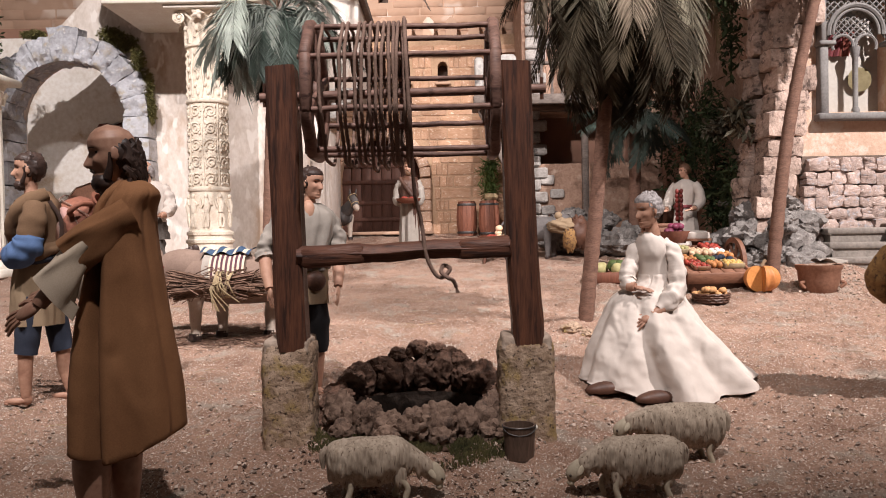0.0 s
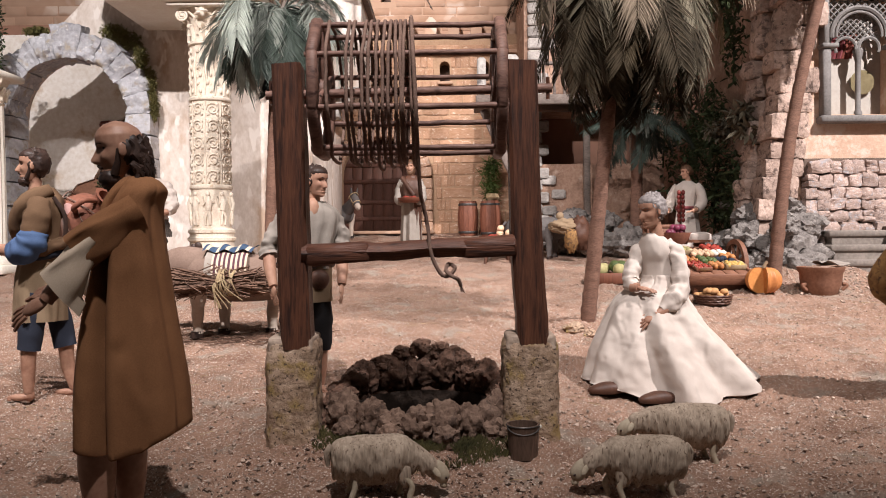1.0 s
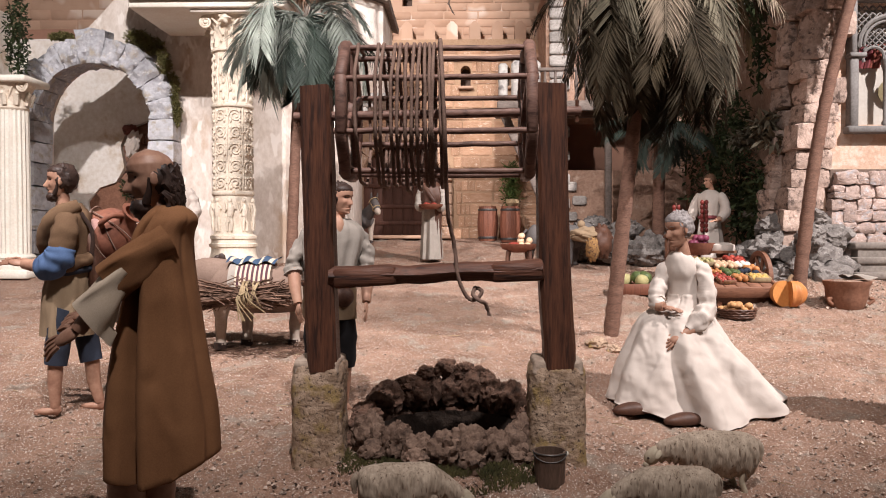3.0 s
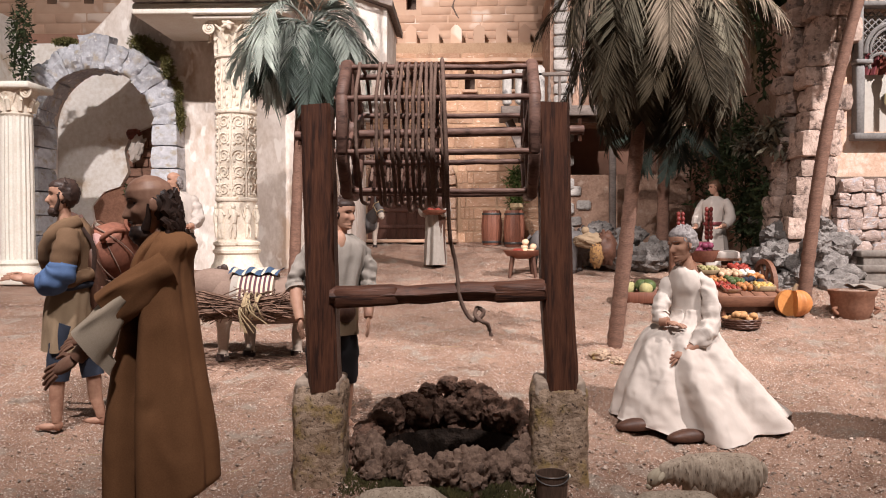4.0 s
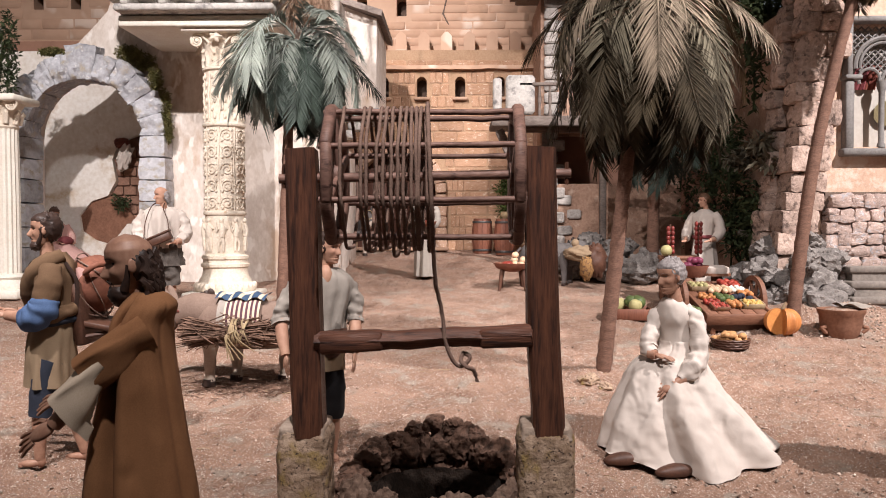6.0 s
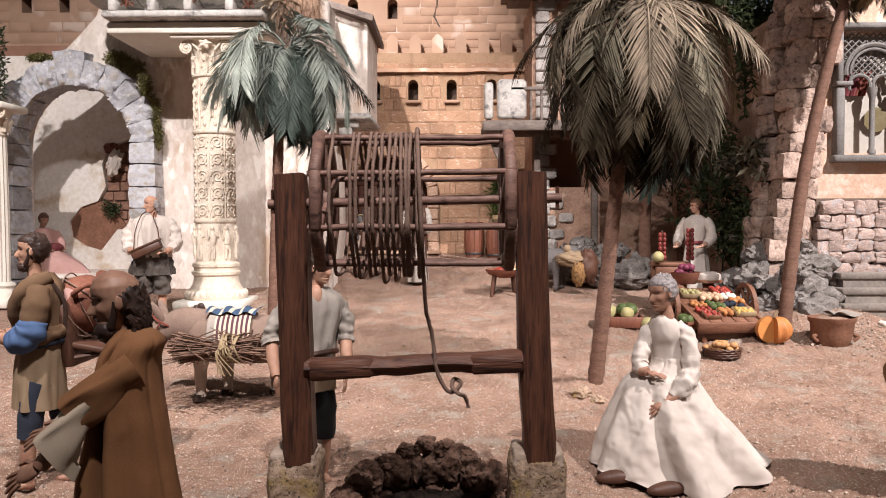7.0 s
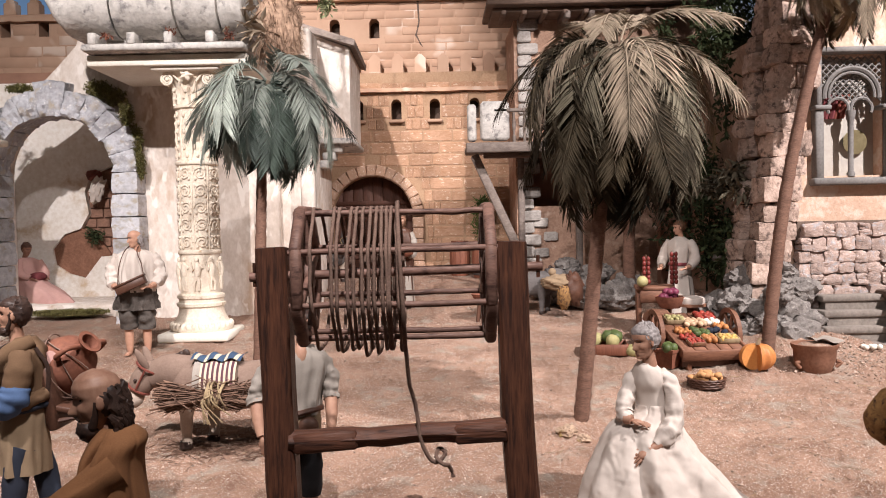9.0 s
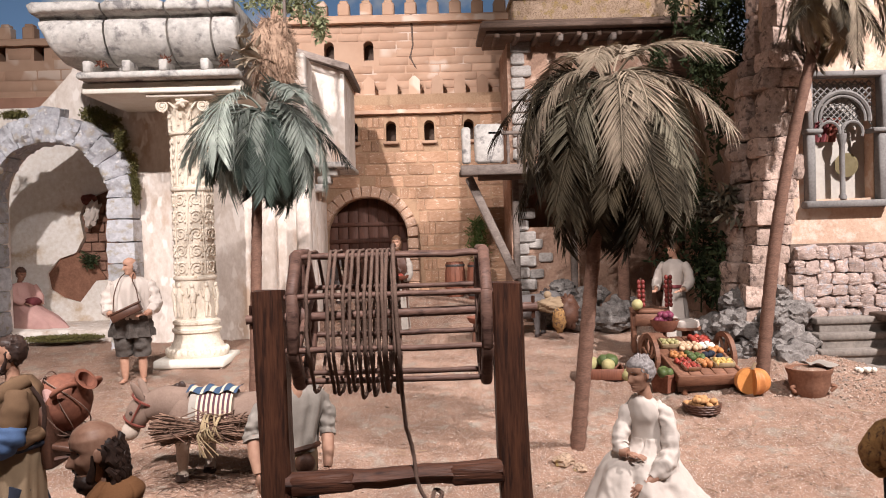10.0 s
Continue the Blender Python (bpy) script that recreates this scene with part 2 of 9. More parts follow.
M_CASTLE_UP = mat("castle_upper_block", (0.47, 0.31, 0.22), (0.39, 0.24, 0.165), 8, 1.7, 0.9, 0.6, 0.004, vary=0.16, dark=(0.33, 0.20, 0.13), dark_at=0.64, speck=(0.56, 0.43, 0.35), speck_scale=5, speck_at=0.62)
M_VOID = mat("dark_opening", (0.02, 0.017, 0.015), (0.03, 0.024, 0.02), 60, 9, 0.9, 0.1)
M_SLIT = mat("shadowed_slit_lining", (0.10, 0.065, 0.05), (0.06, 0.04, 0.03), 60, 9, 0.9, 0.2)
M_GATEWOOD = mat("gate_wood", (0.12, 0.052, 0.036), (0.07, 0.032, 0.022), 60, 12, 0.7, 0.4, 0.002, stretch=(6, 6, 0.7))
M_PLASTER = mat("white_plaster", (0.74, 0.66, 0.60), (0.56, 0.47, 0.40), 70, 6, 0.9, 0.6, 0.004, stretch=(1, 1, 0.55), dark=(0.50, 0.37, 0.28), dark_at=0.63, speck=(0.79, 0.72, 0.66), speck_scale=22, speck_at=0.60)
M_NICHE = mat("niche_plaster", (0.78, 0.74, 0.70), (0.62, 0.55, 0.48), 60, 5, 0.9, 0.4, 0.003, dark=(0.50, 0.38, 0.27), dark_at=0.62)
M_ARCH = mat("grey_arch_stone", (0.56, 0.555, 0.575), (0.34, 0.335, 0.355), 5, 1.6, 0.9, 0.3, 0.004, dark=(0.34, 0.30, 0.25), dark_at=0.58, vary=0.25)
M_VOUSS = mat("rough_grey_arch_stone", (0.52, 0.515, 0.54), (0.29, 0.285, 0.305), 75, 13, 0.92, 1.0, 0.006, dark=(0.40, 0.35, 0.29), dark_at=0.60, speck=(0.60, 0.58, 0.575), speck_scale=45, speck_at=0.66)
M_MARBLE = mat("cream_column_stone", (0.76, 0.68, 0.57), (0.59, 0.49, 0.39), 140, 18, 0.8, 0.35, 0.002, dark=(0.42, 0.29, 0.18), dark_at=0.66)
M_CREAM = mat("white_column_stone", (0.78, 0.74, 0.66), (0.68, 0.61, 0.52), 140, 18, 0.8, 0.3, 0.002)
M_CORNICE = mat("weathered_cornice", (0.60, 0.56, 0.52), (0.36, 0.335, 0.31), 60, 14, 0.9, 0.9, 0.007, dark=(0.20, 0.185, 0.18), dark_at=0.60)
M_PEACH = mat("peach_plaster", (0.58, 0.41, 0.31), (0.46, 0.30, 0.215), 90, 12, 0.92, 0.8, 0.005, dark=(0.60, 0.49, 0.41), dark_at=0.57)
# Peach plaster browned down: the shade on these walls is in the colour
M_INN = mat("shaded_peach_plaster", (0.42, 0.265, 0.19), (0.26, 0.155, 0.11), 110, 14, 0.93, 0.9, 0.006, dark=(0.50, 0.36, 0.28), dark_at=0.62)
M_RUBBLE = mat("rubble_stone", (0.50, 0.375, 0.325), (0.28, 0.20, 0.168), 7, 1.8, 0.92, 1.0, 0.007, dark=(0.36, 0.345, 0.355), dark_at=0.60, vary=0.2, speck=(0.62, 0.51, 0.46), speck_scale=9, speck_at=0.64)
M_JOINT = mat("dark_joint_mortar", (0.17, 0.12, 0.095), (0.10, 0.07, 0.055), 120, 20, 0.95, 0.6, 0.004)
M_QUOIN = mat("tower_quoin_stone", (0.52, 0.385, 0.32), (0.28, 0.195, 0.155), 7, 1.8, 0.92, 1.0, 0.008, dark=(0.13, 0.09, 0.075), dark_at=0.58, vary=0.2, speck=(0.5, 0.36, 0.3), speck_scale=9, speck_at=0.65)
M_GREYQUOIN = mat("grey_quoin_stone", (0.42, 0.38, 0.35), (0.25, 0.22, 0.2), 7, 1.8, 0.9, 0.8, 0.005, vary=0.2)
M_ROCK = mat("grey_rock", (0.27, 0.24, 0.22), (0.12, 0.105, 0.098), 170, 34, 0.95, 1.0, 0.008, dark=(0.36, 0.33, 0.31), dark_at=0.66, vary=0.12, spec=0.15)
M_STEP = mat("grey_step_stone", (0.27, 0.23, 0.20), (0.16, 0.135, 0.118), 110, 14, 0.9, 0.6, 0.003)
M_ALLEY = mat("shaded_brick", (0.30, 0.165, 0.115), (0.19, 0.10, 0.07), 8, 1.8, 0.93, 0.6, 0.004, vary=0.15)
M_WOOD = mat("red_brown_wood", (0.135, 0.054, 0.031), (0.046, 0.019, 0.0125), 55, 16, 0.5, 0.8, 0.003, stretch=(7, 7, 0.6), dark=(0.035, 0.016, 0.012), dark_at=0.60)
M_WOODX = mat("red_brown_wood_beam", (0.17, 0.070, 0.042), (0.072, 0.029, 0.019), 55, 16, 0.5, 0.8, 0.003, stretch=(0.6, 7, 7), dark=(0.035, 0.016, 0.012), dark_at=0.62)
M_WHEEL = mat("windlass_wood", (0.27, 0.15, 0.115), (0.14, 0.075, 0.058), 90, 22, 0.55, 0.6, 0.002, stretch=(1, 3, 3), vary=0.14, dark=(0.07, 0.035, 0.028), dark_at=0.62)
M_ROPE = mat("brown_rope", (0.28, 0.18, 0.14), (0.15, 0.092, 0.071), 500, 40, 0.9, 0.6, 0.001)
M_PED = mat("pedestal_concrete", (0.49, 0.355, 0.26), (0.22, 0.142, 0.09), 120, 18, 0.95, 1.0, 0.006, dark=(0.30, 0.205, 0.085), dark_at=0.58, speck=(0.09, 0.06, 0.045), speck_scale=210, speck_at=0.63)
M_CAP = mat("lime_mortar", (0.48, 0.375, 0.30), (0.26, 0.185, 0.135), 120, 20, 0.95, 0.8, 0.004)
# Shaft lining: near-black colour stands for the shade down the hole
M_SHAFT = mat("shade_black_shaft_rock", (0.045, 0.028, 0.02), (0.018, 0.012, 0.009), 160, 35, 0.9, 1.0, 0.005)
# Dark brown far-side rock, taken darker still for shade inside the ring
M_TUFA = mat("brown_porous_rock", (0.20, 0.112, 0.078), (0.075, 0.042, 0.030), 160, 35, 0.95, 1.0, 0.005, dark=(0.09, 0.056, 0.042), dark_at=0.6, vary=0.2)
M_TUFA_L = mat("pale_porous_rock", (0.25, 0.165, 0.122), (0.10, 0.06, 0.043), 160, 35, 0.95, 1.0, 0.005, dark=(0.07, 0.045, 0.035), dark_at=0.62, vary=0.15)
M_GRASS = mat("dry_grass", (0.115, 0.095, 0.036), (0.036, 0.038, 0.014), 40, 15, 0.9, 0, island=True)
M_MOSS = mat("moss", (0.22, 0.19, 0.07), (0.09, 0.085, 0.028), 300, 40, 0.95, 0.9, 0.004)
M_FIBRE = mat("frayed_fibre", (0.40, 0.27, 0.19), (0.20, 0.125, 0.085), 90, 20, 0.9, 0.3, island=True)
M_STRAW = mat("straw", (0.42, 0.32, 0.19), (0.25, 0.17, 0.095), 80, 20, 0.85, 0.2, island=True)
M_TWIG = mat("twigs", (0.19, 0.11, 0.075), (0.075, 0.042, 0.03), 120, 30, 0.9, 0.3, 0.001, island=True)
M_TRUNK = mat("palm_trunk", (0.21, 0.115, 0.08), (0.11, 0.058, 0.042), 160, 30, 0.9, 0.9, 0.003, stretch=(1, 1, 2.5))
M_FROND_DRY = mat("dry_palm_leaf", (0.32, 0.25, 0.18), (0.17, 0.13, 0.092), 30, 9, 0.85, 0.1, vary=0.22, stretch=(1, 1, 1))
M_FROND_TAN = mat("tan_palm_leaf", (0.25, 0.17, 0.09), (0.11, 0.072, 0.037), 30, 9, 0.7, 0.1, vary=0.25)
M_FROND_MIX = mat("grey_green_palm_leaf", (0.15, 0.128, 0.088), (0.075, 0.063, 0.043), 30, 9, 0.85, 0.1, vary=0.28)
# Dark leaf, coloured darker for the shade that upper fronds throw on it
M_FROND_SHADE = mat("shade_dark_palm_leaf", (0.060, 0.043, 0.023), (0.025, 0.018, 0.010), 30, 9, 0.9, 0.1, vary=0.3)
M_FROND_BLUE = mat("blue_green_palm_leaf", (0.30, 0.325, 0.28), (0.14, 0.158, 0.135), 30, 9, 0.55, 0.1, vary=0.3)
# Darker copy of the blue-green leaf: lower-crown shade put into the colour
M_FROND_BLUE_SHADE = mat("shade_dark_blue_green_palm_leaf", (0.06, 0.08, 0.064), (0.026, 0.037, 0.029), 30, 9, 0.6, 0.1, vary=0.3)
M_LEAF = mat("dark_foliage", (0.055, 0.07, 0.027), (0.022, 0.032, 0.013), 40, 9, 0.8, 0, island=True)
M_REED = mat("green_reed", (0.10, 0.14, 0.035), (0.045, 0.07, 0.018), 40, 9, 0.8, 0, island=True)
M_LEAF_PALE = mat("pale_dried_foliage", (0.34, 0.36, 0.20), (0.2, 0.21, 0.11), 40, 9, 0.8, 0, island=True)
M_SKIN = mat("painted_skin", (0.42, 0.24, 0.165), (0.27, 0.135, 0.09), 110, 36, 0.5, 0.2, 0.001)
M_SKIN_D = mat("painted_dark_skin", (0.34, 0.185, 0.125), (0.22, 0.105, 0.072), 160, 45, 0.5, 0.2, 0.001)
M_SKIN_P = mat("painted_pale_skin", (0.50, 0.29, 0.20), (0.40, 0.21, 0.145), 120, 30, 0.55, 0.15, 0.001)
M_HAIR = mat("painted_dark_hair", (0.055, 0.03, 0.022), (0.022, 0.013, 0.011), 300, 30, 0.5, 0.6, 0.001)
M_HAIR_G = mat("painted_grey_hair", (0.33, 0.29, 0.28), (0.15, 0.13, 0.125), 250, 30, 0.55, 0.6, 0.001)
M_HAIR_B = mat("painted_brown_hair", (0.14, 0.07, 0.038), (0.075, 0.036, 0.02), 300, 30, 0.5, 0.6, 0.001)
M_BROWN = mat("brown_woollen_cloth", (0.265, 0.122, 0.054), (0.185, 0.081, 0.035), 900, 18, 0.95, 0.35, 0.0006, sheen=0.0, wrinkle=0.007)
M_OLIVE = mat("olive_brown_cloth", (0.155, 0.09, 0.05), (0.10, 0.056, 0.03), 900, 18, 0.95, 0.35, 0.0006, sheen=0.0, wrinkle=0.004)
M_TAN = mat("tan_cloth", (0.27, 0.19, 0.12), (0.19, 0.13, 0.08), 900, 18, 0.95, 0.35, 0.0006, wrinkle=0.004)
M_CREAMC = mat("cream_linen", (0.60, 0.49, 0.38), (0.50, 0.39, 0.29), 900, 18, 0.9, 0.35, 0.0006, wrinkle=0.004)
M_WHITE = mat("off_white_cotton", (0.60, 0.525, 0.47), (0.49, 0.415, 0.365), 800, 14, 0.9, 0.3, 0.0006, wrinkle=0.014, wr_scale=30.0)
M_BLUE = mat("blue_cloth", (0.075, 0.125, 0.24), (0.04, 0.068, 0.14), 900, 20, 0.92, 0.35, 0.0006, wrinkle=0.004)
M_NAVY = mat("dark_navy_cloth", (0.03, 0.036, 0.055), (0.016, 0.019, 0.03), 900, 20, 0.92, 0.35, 0.0006, wrinkle=0.004)
M_BLACK = mat("black_cloth", (0.018, 0.016, 0.018), (0.01, 0.009, 0.01), 900, 20, 0.9, 0.35, 0.0006, wrinkle=0.004)
M_GREY = mat("grey_cotton", (0.37, 0.325, 0.285), (0.25, 0.215, 0.185), 900, 20, 0.92, 0.35, 0.0006, wrinkle=0.004)
M_LEATHER = mat("brown_leather", (0.10, 0.045, 0.028), (0.055, 0.025, 0.017), 260, 24, 0.5, 0.4, 0.001)
M_PINK = mat("faded_pink_cloth", (0.58, 0.35, 0.31), (0.46, 0.26, 0.235), 700, 20, 0.92, 0.3, 0.0006, wrinkle=0.004)
M_MAROON = mat("maroon_cloth", (0.19, 0.045, 0.05), (0.11, 0.026, 0.03), 700, 20, 0.92, 0.3, 0.0006, wrinkle=0.004)
M_WOOL = mat("cream_grey_wool", (0.50, 0.40, 0.31), (0.25, 0.19, 0.14), 330, 60, 0.95, 1.0, 0.003, stretch=(1, 1, 0.18), speck=(0.15, 0.10, 0.07), speck_scale=380, speck_at=0.645)
M_FLEECE_FACE = mat("sheep_face", (0.47, 0.40, 0.30), (0.36, 0.29, 0.21), 250, 40, 0.85, 0.3, 0.001)
M_DONKEY = mat("grey_brown_hide", (0.24, 0.165, 0.13), (0.165, 0.108, 0.083), 350, 20, 0.9, 0.35, 0.001)
M_DONKEY_P = mat("pale_muzzle", (0.52, 0.43, 0.36), (0.40, 0.32, 0.26), 350, 20, 0.9, 0.3, 0.001)
M_DONKEY_G = mat("dark_grey_hide", (0.13, 0.115, 0.11), (0.075, 0.065, 0.062), 350, 20, 0.9, 0.3, 0.001)
M_CLAY = mat("red_clay", (0.25, 0.095, 0.058), (0.15, 0.056, 0.036), 140, 22, 0.75, 0.3, 0.001)
M_CLAY_D = mat("dull_clay", (0.25, 0.12, 0.075), (0.15, 0.07, 0.043), 140, 22, 0.8, 0.4, 0.001)
M_BUCKET = mat("dark_iron_bound_bucket", (0.13, 0.08, 0.058), (0.06, 0.038, 0.028), 140, 30, 0.5, 0.5, 0.001, stretch=(3, 3, 0.6))
M_IRON = mat("dull_iron", (0.10, 0.09, 0.085), (0.05, 0.045, 0.043), 200, 30, 0.5, 0.3, 0.001, metal=0.6)
M_TABLE = mat("stall_wood", (0.24, 0.11, 0.066), (0.135, 0.06, 0.037), 60, 18, 0.6, 0.5, 0.0015, stretch=(1, 6, 6), vary=0.12)
M_BARREL = mat("barrel_wood", (0.23, 0.085, 0.05), (0.13, 0.048, 0.03), 60, 18, 0.6, 0.5, 0.0015, stretch=(6, 6, 0.6), vary=0.1)
M_GREYWOOD = mat("weathered_grey_wood", (0.23, 0.185, 0.16), (0.125, 0.098, 0.085), 70, 18, 0.85, 0.6, 0.0015, stretch=(1.2, 3, 3), vary=0.12)
M_DARKWOOD = mat("dark_roof_wood", (0.15, 0.095, 0.07), (0.07, 0.045, 0.034), 70, 18, 0.7, 0.6, 0.0015, stretch=(0.6, 6, 6))
M_FRAME = mat("grey_window_stone", (0.21, 0.195, 0.185), (0.135, 0.122, 0.115), 160, 18, 0.8, 0.3, 0.001)
M_ROOM = mat("window_room_wall", (0.42, 0.385, 0.345), (0.35, 0.315, 0.28), 60, 8, 0.8, 0.1)
M_GOLD = mat("old_gold_dish", (0.24, 0.195, 0.11), (0.16, 0.125, 0.065), 60, 20, 0.4, 0.2, 0.001, metal=0.5)
M_PUMPKIN = mat("pumpkin_skin", (0.52, 0.21, 0.07), (0.40, 0.145, 0.045), 120, 22, 0.5, 0.2, 0.001)
M_PUMPKIN_IN = mat("pumpkin_flesh", (0.58, 0.25, 0.075), (0.46, 0.18, 0.05), 180, 30, 0.6, 0.3, 0.001)
M_RED = mat("red_fruit", (0.36, 0.06, 0.04), (0.24, 0.033, 0.026), 90, 30, 0.4, 0.1, vary=0.25)
M_SAUSAGE = mat("cured_sausage", (0.21, 0.035, 0.028), (0.12, 0.02, 0.017), 140, 40, 0.45, 0.3, 0.001, vary=0.2)
M_ORANGE = mat("orange_fruit", (0.50, 0.22, 0.085), (0.40, 0.16, 0.055), 90, 30, 0.45, 0.1, vary=0.15)
M_YELLOW = mat("yellow_fruit", (0.58, 0.39, 0.13), (0.48, 0.29, 0.08), 90, 30, 0.45, 0.1, vary=0.15)
M_GREENF = mat("green_fruit", (0.12, 0.16, 0.055), (0.065, 0.09, 0.03), 90, 30, 0.5, 0.1, vary=0.25)
M_LIME = mat("pale_green_melon", (0.42, 0.37, 0.18), (0.31, 0.27, 0.12), 150, 30, 0.6, 0.2, 0.001, vary=0.15)
M_OCHRE = mat("ochre_patterned_cloth", (0.30, 0.165, 0.06), (0.15, 0.075, 0.03), 160, 60, 0.9, 0.4, 0.002, dark=(0.07, 0.035, 0.02), dark_at=0.58)
M_POTATO = mat("tan_potato", (0.50, 0.27, 0.12), (0.38, 0.19, 0.08), 150, 30, 0.75, 0.2, 0.001, vary=0.15)
M_ONION = mat("pale_onion", (0.66, 0.47, 0.32), (0.52, 0.33, 0.2), 90, 30, 0.5, 0.1, vary=0.2)
M_PURPLE = mat("purple_fruit", (0.2, 0.04, 0.075), (0.11, 0.022, 0.045), 90, 30, 0.45, 0.1, vary=0.2)
M_STRIPE_D = mat("plum_stripe", (0.11, 0.045, 0.06), (0.075, 0.03, 0.042), 700, 30, 0.95, 0.3, 0.0006)
M_DENIM = mat("blue_check_cloth", (0.05, 0.085, 0.145), (0.03, 0.05, 0.09), 700, 30, 0.95, 0.3, 0.0006)
M_RAG = mat("dark_ragged_cloth", (0.11, 0.092, 0.08), (0.05, 0.041, 0.036), 300, 40, 0.95, 0.6, 0.002, wrinkle=0.005)
M_REDSTRAP = mat("red_strap", (0.20, 0.055, 0.04), (0.13, 0.036, 0.026), 300, 30, 0.7, 0.2, 0.0006)
M_DARKHALL = mat("hall_wall", (0.10, 0.085, 0.075), (0.08, 0.066, 0.058), 20, 3, 0.95, 0.05)


def sky_material():
    m = bpy.data.materials.new("glowing_painted_sky")
    m.use_nodes = True
    nt = m.node_tree
    bs = nt.nodes["Principled BSDF"]
    bs.inputs["Roughness"].default_value = 0.95
    n = nt.nodes.new("ShaderNodeTexNoise")
    n.inputs["Scale"].default_value, n.inputs["Detail"].default_value = 3.0, 6
    tc = nt.nodes.new("ShaderNodeTexCoord")
    nt.links.new(tc.outputs["Object"], n.inputs["Vector"])
    r = nt.nodes.new("ShaderNodeValToRGB")
    r.color_ramp.elements[0].position, r.color_ramp.elements[0].color = 0.46, (0.19, 0.34, 0.60, 1)
    r.color_ramp.elements[1].position, r.color_ramp.elements[1].color = 0.64, (0.72, 0.74, 0.78, 1)
    nt.links.new(n.outputs["Fac"], r.inputs["Fac"])
    nt.links.new(r.outputs[0], bs.inputs["Base Color"])
    # Added glow lightens the painted backdrop, which the lamps don't reach
    nt.links.new(r.outputs[0], bs.inputs["Emission Color"])
    bs.inputs["Emission Strength"].default_value = 0.30
    return m


M_SKY = sky_material()

# ---- setting: ground, hall, painted sky ----
def gz(x, y):
    """Height of the display's ground."""
    z = 0.10 * y - 0.086
    z += 0.030 * math.exp(-(((x + 0.05) / 0.24) ** 2 + ((y - 1.06) / 0.17) ** 2))          # mound under the well
    z += 0.055 * math.exp(-(((x - 1.05) / 0.22) ** 2 + ((y - 2.38) / 0.17) ** 2))          # bank below the tower
    z += 0.02 * math.exp(-(((x - 0.31) / 0.09) ** 2 + ((y - 1.79) / 0.07) ** 2))           # foot of the palm
    z -= 0.030 * math.exp(-(((x - 0.37) / 0.20) ** 2 + ((y - 1.25) / 0.18) ** 2))          # hollow before the seated figure
    return z


def gz_fine(x, y):
    r = math.hypot(x + 0.035, y - 1.10)
    pit = -0.13 * max(0.0, min(1.0, (0.092 - r) / 0.012))          # the well's shaft
    return pit + gz(x, y) + 0.007 * nz((x, y, 0), 7, 3) + 0.0040 * nz((x, y, 3), 40, 3) + (0.0042 * nz((x, y, 5), 105, 2) if y < 2.4 else 0)


g = Geo()
xs = np.concatenate([np.linspace(-3.4, -1.3, 30)[:-1], np.linspace(-1.3, 1.4, 520), np.linspace(1.4, 3.4, 28)[1:]])
ys = np.concatenate([np.linspace(0.35, 2.0, 370)[:-1], np.linspace(2.0, 4.4, 130)])
g.v = [(x, y, gz_fine(x, y) if y > 0.36 else gz(x, y)) for y in ys for x in xs]
w = len(xs)
g.f = [(j * w + i, j * w + i + 1, (j + 1) * w + i + 1, (j + 1) * w + i) for j in range(len(ys) - 1) for i in range(w - 1)]
g.m = [0] * len(g.f)
solo("ground", g, M_GROUND, "sandy brown earth strewn with fine grit", "ground", kind="structure", smooth=180, recalc=False)

# loose grit, crumbs and straw
CHIP = V3([(1, 0.1, 0.1), (-0.9, 0.2, -0.1), (0.15, 0.9, 0.2), (-0.1, -0.9, -0.15), (0.1, -0.2, 0.85), (0.2, 0.1, -0.8)])
CHIP_F = [(0, 2, 4), (2, 1, 4), (1, 3, 4), (3, 0, 4), (2, 0, 5), (1, 2, 5), (3, 1, 5), (0, 3, 5)]
g = Geo()
for _ in range(84000):
    y = 0.5 + 2.6 * RNG.random() ** 1.6
    x = RNG.uniform(-0.75 - 0.25 * y, 0.75 + 0.3 * y)
    s = (0.0008 + 0.0038 * RNG.random() ** 4.5) * (1.0 if y < 1.3 else 0.75)
    if math.hypot(x + 0.035, y - 1.10) < 0.105:
        continue
    a = RNG.uniform(0, 360)
    z = gz_fine(x, y)
    t = rotz(a) @ rotx(RNG.uniform(-40, 40))
    vs = CHIP * V3([s * RNG.uniform(.7, 1.3), s * RNG.uniform(.7, 1.1), s * RNG.uniform(.6, 1)])
    g.add(vs @ t.T + V3([x, y, z + s * 0.3]), CHIP_F)
solo("loose_grit", g, M_GRIT, "pale and brown grit crumbs scattered on the earth", "gravel", kind="stuff", smooth=0, recalc=False)
g = Geo()
for _ in range(420):
    y = 0.6 + 1.9 * RNG.random() ** 1.4
    x = RNG.uniform(-0.3 - 0.4 * y, 0.3 + 0.4 * y)
    a, ln_ = RNG.uniform(0, 6.28), RNG.uniform(0.006, 0.02)
    d = V3([math.cos(a), math.sin(a), 0]) * ln_
    p = V3([x, y, gz_fine(x, y) + 0.0015])
    g.tube([p - d, p + V3([0, 0, 0.001]), p + d], 0.0005, 3)
solo("straw_bits", g, M_STRAW, "short dry straw stalks lying on the earth", "straw", kind="stuff", recalc=False)

